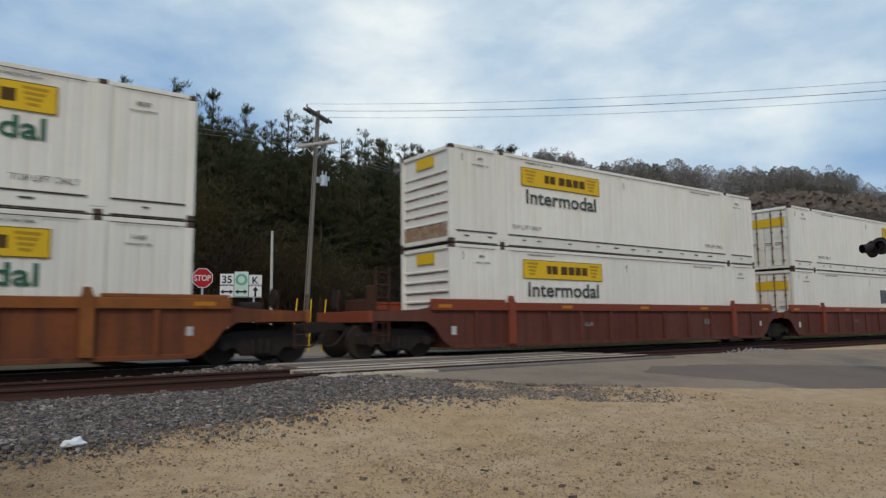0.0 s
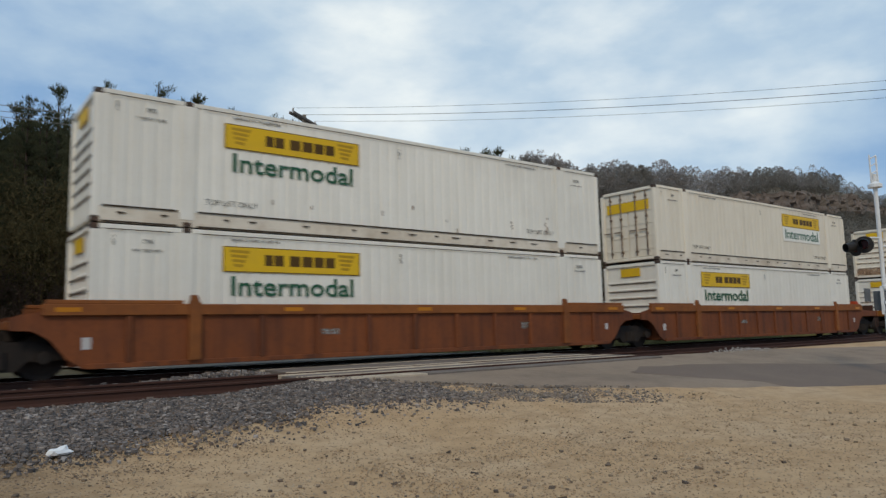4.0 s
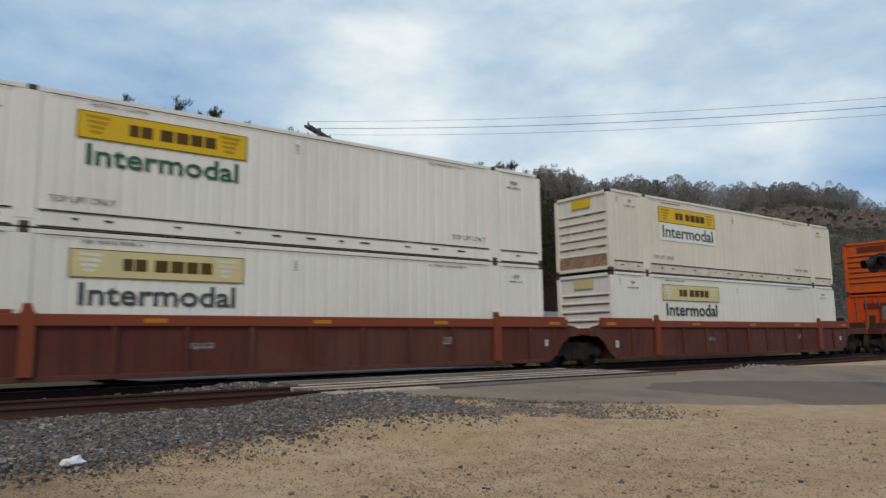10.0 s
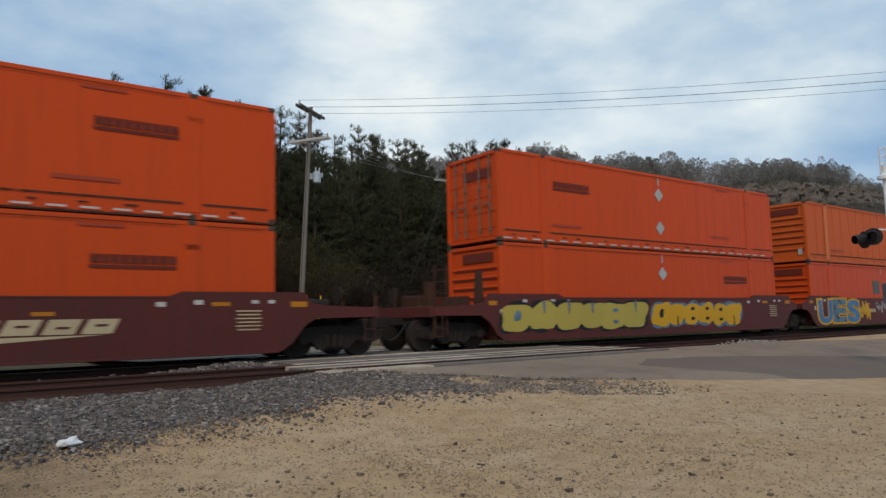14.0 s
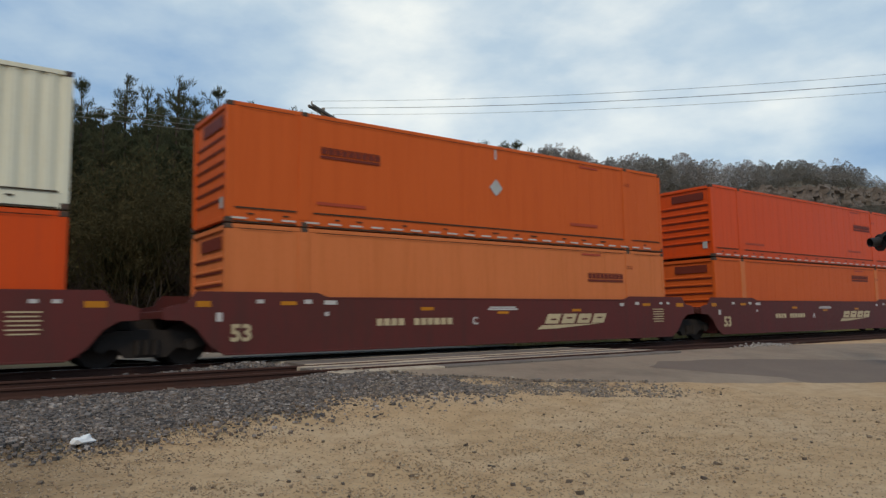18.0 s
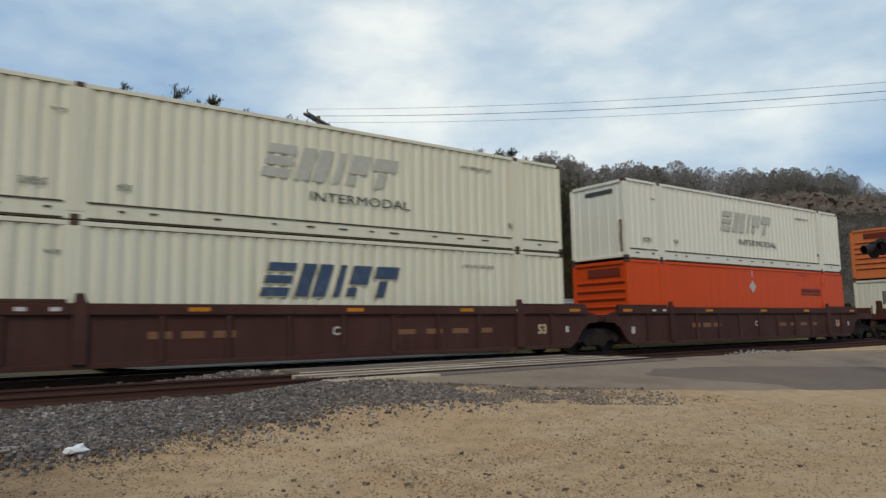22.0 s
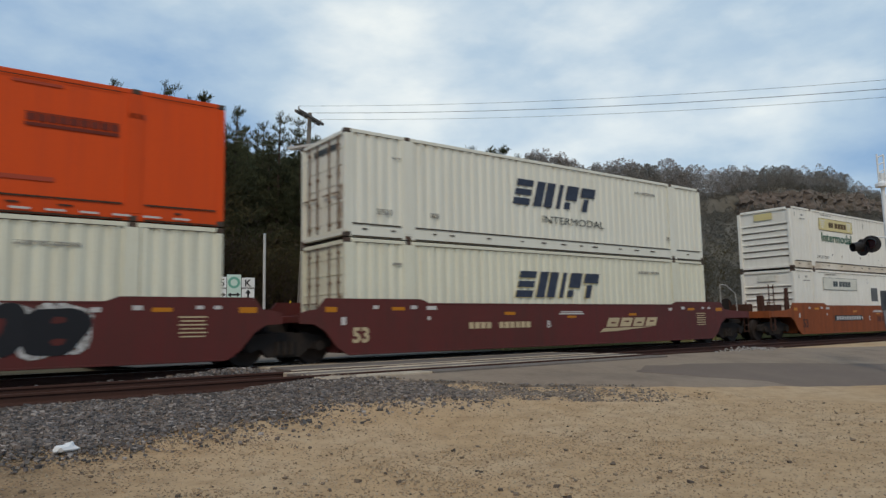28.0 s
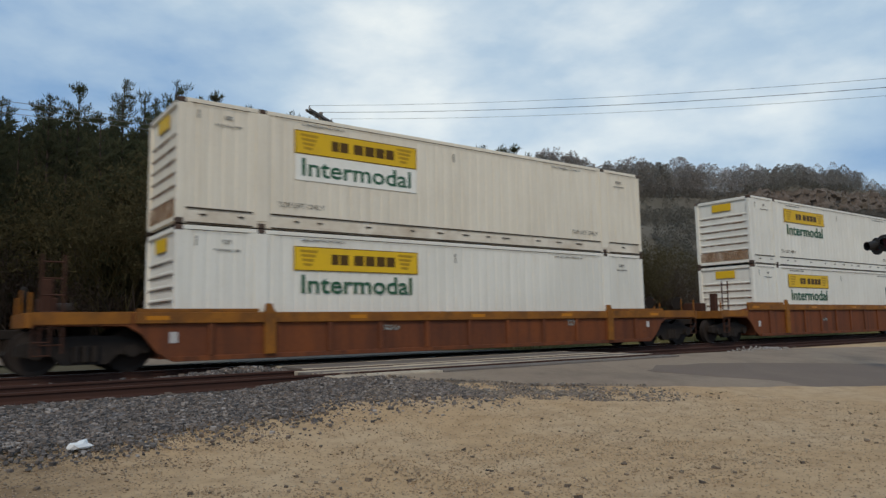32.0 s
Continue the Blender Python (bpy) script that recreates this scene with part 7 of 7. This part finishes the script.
for i, h in enumerate((16.5, 15.2, 17.4, 14.2, 16.0)):
    t, c = pine_meshes(40 + i, h)
    p = thing("pine_tree", "tall dark green pine at the edge of the wood", "tree", pose(0, 0, -50), group="pines of the wood")
    put("trunk", t, p)
    put("crown", c, p)
    PINES.append((p, h))


def crest(x, y):
    """Height of the wood's skyline over the ground at x, y."""
    d = math.hypot(x, y)
    az = math.degrees(math.atan2(x, y))
    return 0.9 + 1.02 * d * ramp([(-10, 0.29), (4, 0.286), (6, 0.298), (9, 0.308), (13, 0.315), (15.6, 0.322), (19, 0.304), (23, 0.285), (30, 0.262), (36, 0.246), (38, 0.250), (40.5, 0.256), (42.5, 0.235), (46, 0.212), (50, 0.178), (54, 0.14)], az)


rnd = random.Random(11)
used = set()
for row, (y0, step, fade) in enumerate(((41, 2.2, 0.93), (44.5, 1.9, 1.05), (48.5, 1.7, 1.04), (53, 1.8, 0.99), (58, 2.0, 0.95))):
    x = -16.0 + row
    while x < 51 + 1.5 * row:
        px, py = x + rnd.uniform(-0.7, 0.7), y0 + rnd.uniform(-1.4, 1.4)
        i = rnd.randrange(len(PINES))
        p, h = PINES[i]
        want = crest(px, py) * fade * (1.03 - 0.20 * rnd.random() ** 1.4) - land(px, py)
        if want > 6:
            k = want / h
            m = pose(px, py, land(px, py) - 0.1, rnd.uniform(-1.5, 1.5), rnd.uniform(-1.5, 1.5), rnd.uniform(0, 360))
            if i not in used:
                used.add(i)
                ob = p
                ob.matrix_basis = m
            else:
                ob = copy_thing(p, m)
            ob.scale = (k * rnd.uniform(0.85, 1.1),) * 2 + (k,)
        x += step * rnd.uniform(0.75, 1.25)


def shrub_mesh(seed, h, n, material, leafy):
    rnd = random.Random(seed)
    verts, faces = [], []

    def blade(p, q, w):
        d = (q - p).normalized()
        u = d.cross(Vector((rnd.gauss(0, 1), rnd.gauss(0, 1), rnd.gauss(0, 1)))).normalized() * w
        i = len(verts)
        verts.extend((p - u, p + u, q))
        faces.append((i, i + 1, i + 2))

    def grow(p, d, ln, w, depth):
        q = p + d * ln
        blade(p, q, w)
        blade(p, q, w)
        if depth == 0:
            for _ in range(leafy):
                o = q + Vector((rnd.gauss(0, 0.2), rnd.gauss(0, 0.2), rnd.gauss(0, 0.2)))
                blade(o, o + Vector((rnd.gauss(0, 0.09), rnd.gauss(0, 0.09), rnd.gauss(0.03, 0.09))), 0.028)
            return
        for _ in range(rnd.choice((2, 3, 3))):
            nd = (d + Vector((rnd.gauss(0, 0.42), rnd.gauss(0, 0.42), rnd.gauss(0.08, 0.25)))).normalized()
            grow(p.lerp(q, rnd.uniform(0.55, 1)), nd, ln * rnd.uniform(0.6, 0.85), w * 0.6, depth - 1)

    for _ in range(n):
        d = Vector((rnd.gauss(0, 0.30), rnd.gauss(0, 0.30), 1)).normalized()
        grow(Vector((rnd.gauss(0, 0.5), rnd.gauss(0, 0.5), -0.1)), d, h * rnd.uniform(0.28, 0.4), 0.045, 4)
    me = bpy.data.meshes.new("twig_crown")
    me.from_pydata([tuple(v) for v in verts], [], faces)
    me.materials.append(material)
    return me


def stem_mesh(seed):
    rnd = random.Random(seed)
    bm = BM()
    for _ in range(3):
        tube(bm, (rnd.gauss(0, 0.3), rnd.gauss(0, 0.3), -0.2), (rnd.gauss(0, 0.6), rnd.gauss(0, 0.6), 2.6), 0.06, 0.025, 5)
    return mesh_of("stem", bm, bark_m)


SHRUBS = []
for i, (h, n, mm, lf, what) in enumerate(((6.0, 13, twig_m, 1, "bare brown shrub"), (7.5, 13, bud_m, 8, "budding yellow-green shrub"), (4.6, 14, twig_m, 2, "bare grey-brown brush"))):
    p = thing("shrub", what + " before the pines", "shrub", pose(0, 0, -60), group="shrubs before the wood")
    put("stem", stem_mesh(i), p)
    put("twig_crown", shrub_mesh(70 + i, h, n, mm, lf), p)
    SHRUBS.append(p)
first = set()
x = -14.0
while x < 60:
    for y0 in (37.6, 39.6):
        i = rnd.choice((0, 0, 1, 2, 2))
        if abs(x - 8.0) < 2.6:
            i = 1
        px, py = x + rnd.uniform(-0.8, 0.8), y0 + rnd.uniform(-0.7, 0.7)
        m = pose(px, py, land(px, py), 0, 0, rnd.uniform(0, 360))
        ob = SHRUBS[i]
        if i in first:
            ob = copy_thing(ob, m)
        else:
            first.add(i)
            ob.matrix_basis = m
        k = rnd.uniform(0.75, 1.2) if abs(x - 8.0) > 2.6 else rnd.uniform(1.0, 1.3)
        ob.scale = (k, k, k * rnd.uniform(0.8, 1.15))
    x += 1.9


# ---- the bluff ----
def bluff(x, y):
    prof = [(66, 0.0), (90, 14), (118, 37), (132, 44), (137, 46.5), (140.5, 56), (150, 60), (220, 63), (400, 60)]
    k = ramp([(-300, 0.35), (0, 0.42), (100, 0.52), (140, 0.64), (179, 0.72), (203, 0.775), (227, 0.81), (260, 0.875), (282, 0.925), (314, 0.99), (348, 1.055), (387, 1.03), (412, 0.965), (470, 0.8), (560, 0.6), (900, 0.4)], x)
    shift = 6 * noise.noise((x * 0.012, 0, 3)) + 2.5 * noise.noise((x * 0.05, 0, 8))
    z = ramp(prof, y + shift) * k
    return z + (2.2 * noise.noise((x * 0.03, y * 0.03, 2)) + 0.9 * noise.noise((x * 0.12, y * 0.12, 4))) * min(1, max(0, (y - 66) / 20)) - 0.4


hill = solo("hill", sheet(BM(), steps((-300, 60, 14), (60, 460, 3.2), (460, 900, 20)), steps((64, 126, 4), (126, 146, 1.2), (146, 240, 8), (240, 400, 40)), bluff),
            hill_m, "wooded bluff with brown spring undergrowth", "hill", "structure", smooth=True)
bm = BM()


def rock(x, h):
    """Place of the cliff's face at x, h metres over its foot: layers and clefts."""
    y = 139
    for yy in np.arange(128, 150, 0.6):
        if bluff(x, yy + 0.6) - bluff(x, yy) > 1.0:
            y = yy
            break
    bed_ = round(h / 2.4 + 0.8 * noise.noise((x * 0.04, 2, 0)))
    lay = 0.5 * noise.noise((x * 0.3, 3, h * 0.9)) + 1.3 * noise.cell((x * 0.22 + 5.3 * bed_, 0.5, bed_ + 0.5)) + 0.8 * noise.cell((x * 0.55, 7.5, bed_ + 0.5))
    cleft = 2.4 * max(0, noise.noise((x * 0.22, 9, h * 0.10)))
    return (x, y - 2.6 + lay + cleft * 1.6 + h * 0.16, bluff(x, y) - 1.5 + h)


cols = [[bm.verts.new(rock(x, h * 0.8)) for h in range(14)] for x in np.arange(240, 470, 1.1)]
for c0, c1 in zip(cols, cols[1:]):
    for k in range(13):
        bm.faces.new((c0[k], c1[k], c1[k + 1], c0[k + 1]))
solo("cliff", bm, cliff_m, "broken band of tan sandstone cliff below the ridge", "cliff", "structure")


def far_crowns(name, spots, label, seed, mm, dense=400, fine=1.0, low=0.0):
    """Far bare trees: joined small twigs and trunks."""
    rs = np.random.RandomState(seed)
    blocks = []
    for x, y, z, h in spots:
        nb = dense
        blocks.append(np.array([[(x - 0.14, y, z - 0.5), (x + 0.14, y, z - 0.5), (x, y, z + h * 0.8)]]))
        a, f = rs.uniform(0, 6.28, nb), rs.uniform(low, 1, nb) ** 0.8
        rad = h * 0.36 * np.sin(np.minimum(1, f * 0.95 + 0.08) * 2.6 + 0.35) * rs.uniform(0.2, 1, nb) ** 0.5
        c = np.stack((x + np.cos(a) * rad, y + np.sin(a) * rad, z + h * f), 1)
        s = h * rs.uniform(0.035, 0.085, nb) * fine
        u = np.stack((np.cos(a) * 0.5 + rs.normal(0, 0.5, nb), np.sin(a) * 0.5 + rs.normal(0, 0.5, nb), rs.uniform(-0.3, 0.9, nb)), 1) * s[:, None]
        v = rs.normal(0, h * 0.020 * fine, (nb, 3))
        blocks.append(np.stack((c - v, c + v, c + u), 1))
    tris = np.concatenate(blocks)
    verts, faces = tris.reshape(-1, 3).tolist(), np.arange(len(tris) * 3).reshape(-1, 3).tolist()
    me = bpy.data.meshes.new(name)
    me.from_pydata(verts, [], faces)
    me.materials.append(mm)
    return tagged(new(name, me), label, "trees", kind="stuff")


rs = np.random.RandomState(21)
top, face_ = [], []
pale = []
for k in range(950):
    x, y = rs.uniform(90, 520), rs.uniform(150, 175) if k % 2 else rs.uniform(142, 150)
    (pale if k % 2 else top).append((x, y, bluff(x, y), rs.uniform(3.5, 8.5) + 4.0 * max(0, noise.noise((x * 0.06, 0, 5))) + ramp([(90, 4.5), (200, 3.6), (270, 1.2), (330, 0)], x) + 1.8 * (k % 2)))
for k in range(900):
    x, y = rs.uniform(150, 470), rs.uniform(128, 136.5) if k % 2 else rs.uniform(136, 144)
    face_.append((x, y, bluff(x, y), rs.uniform(2.0, 4.2)))
for k in range(1500):
    x, y = rs.uniform(20, 520), rs.uniform(72, 131)
    face_.append((x, y, bluff(x, y), rs.uniform(4, 8.5) if y < 112 else rs.uniform(3, 6)))
far_crowns("ridge_trees", top, "grey-brown leafless trees along the ridge", 22, hillwood_m, 760, 0.6)
far_crowns("ridge_wood", pale, "pale grey leafless crowns behind the ridge", 26, palewood_m, 560, 0.6)
# thicket colour greyed and lightened, with the slope's haze painted in
far_crowns("slope_trees", face_, "brown and olive thicket on the slope", 23, leafy(mat("slope_thicket", (0.18, 0.165, 0.135), 0.95, dirt=(0.13, 0.12, 0.095), amount=0.6, scale=0.06, vary=0, second=(0.17, 0.145, 0.115), second_scale=0.03, second_amount=0.6)), 190, 1.1)
back = []
for k in range(260):
    x, y = rs.uniform(-20, 46), rs.uniform(55, 66)
    back.append((x, y, land(x, y), max(4.0, crest(x, y) * rs.uniform(0.70, 0.90) * (1.0 if x < 12 else 0.95))))
far_crowns("deep_wood", back, "dense dark pine wood behind its edge", 25, needle_m, 800, 0.55)


def tufts(name, n, place, h, mm, label, seed):
    rs = np.random.RandomState(seed)
    verts, faces = [], []
    for k in range(n):
        x, y, z = place(rs)
        for b in range(4):
            a = rs.uniform(0, 6.28)
            hh = h * rs.uniform(0.5, 1.3)
            lx, ly = rs.normal(0, 0.35) * hh, rs.normal(0, 0.35) * hh
            i = len(verts)
            w = 0.02 + 0.03 * hh
            verts += [(x - w * math.cos(a), y - w * math.sin(a), z - 0.02), (x + w * math.cos(a), y + w * math.sin(a), z - 0.02), (x + lx, y + ly, z + hh)]
            faces.append((i, i + 1, i + 2))
    me = bpy.data.meshes.new(name)
    me.from_pydata(verts, [], faces)
    me.materials.append(mm)
    return tagged(new(name, me), label, "grass", kind="stuff")


tufts("dry_grass", 7000, lambda r: (lambda x, y: (x, y, land(x, y)))(r.uniform(16, 75), r.uniform(20.8, 27)), 0.5, grass_m, "dry yellow grass on the far verge", 31)
tufts("green_grass", 4000, lambda r: (lambda x, y: (x, y, land(x, y)))(r.uniform(24, 75), r.uniform(35.2, 38)), 0.4, green_m, "short green grass below the wood", 32)


def motions():
    """The train rolls past towards -x, slowing a little."""
    times = [0, 4, 8, 12, 16, 20, 24, 28, 32]
    for ob, x, y, z in MOVING:
        walk(ob, [(t, pose(x - travel(t), y, z)) for t in times])


motions()
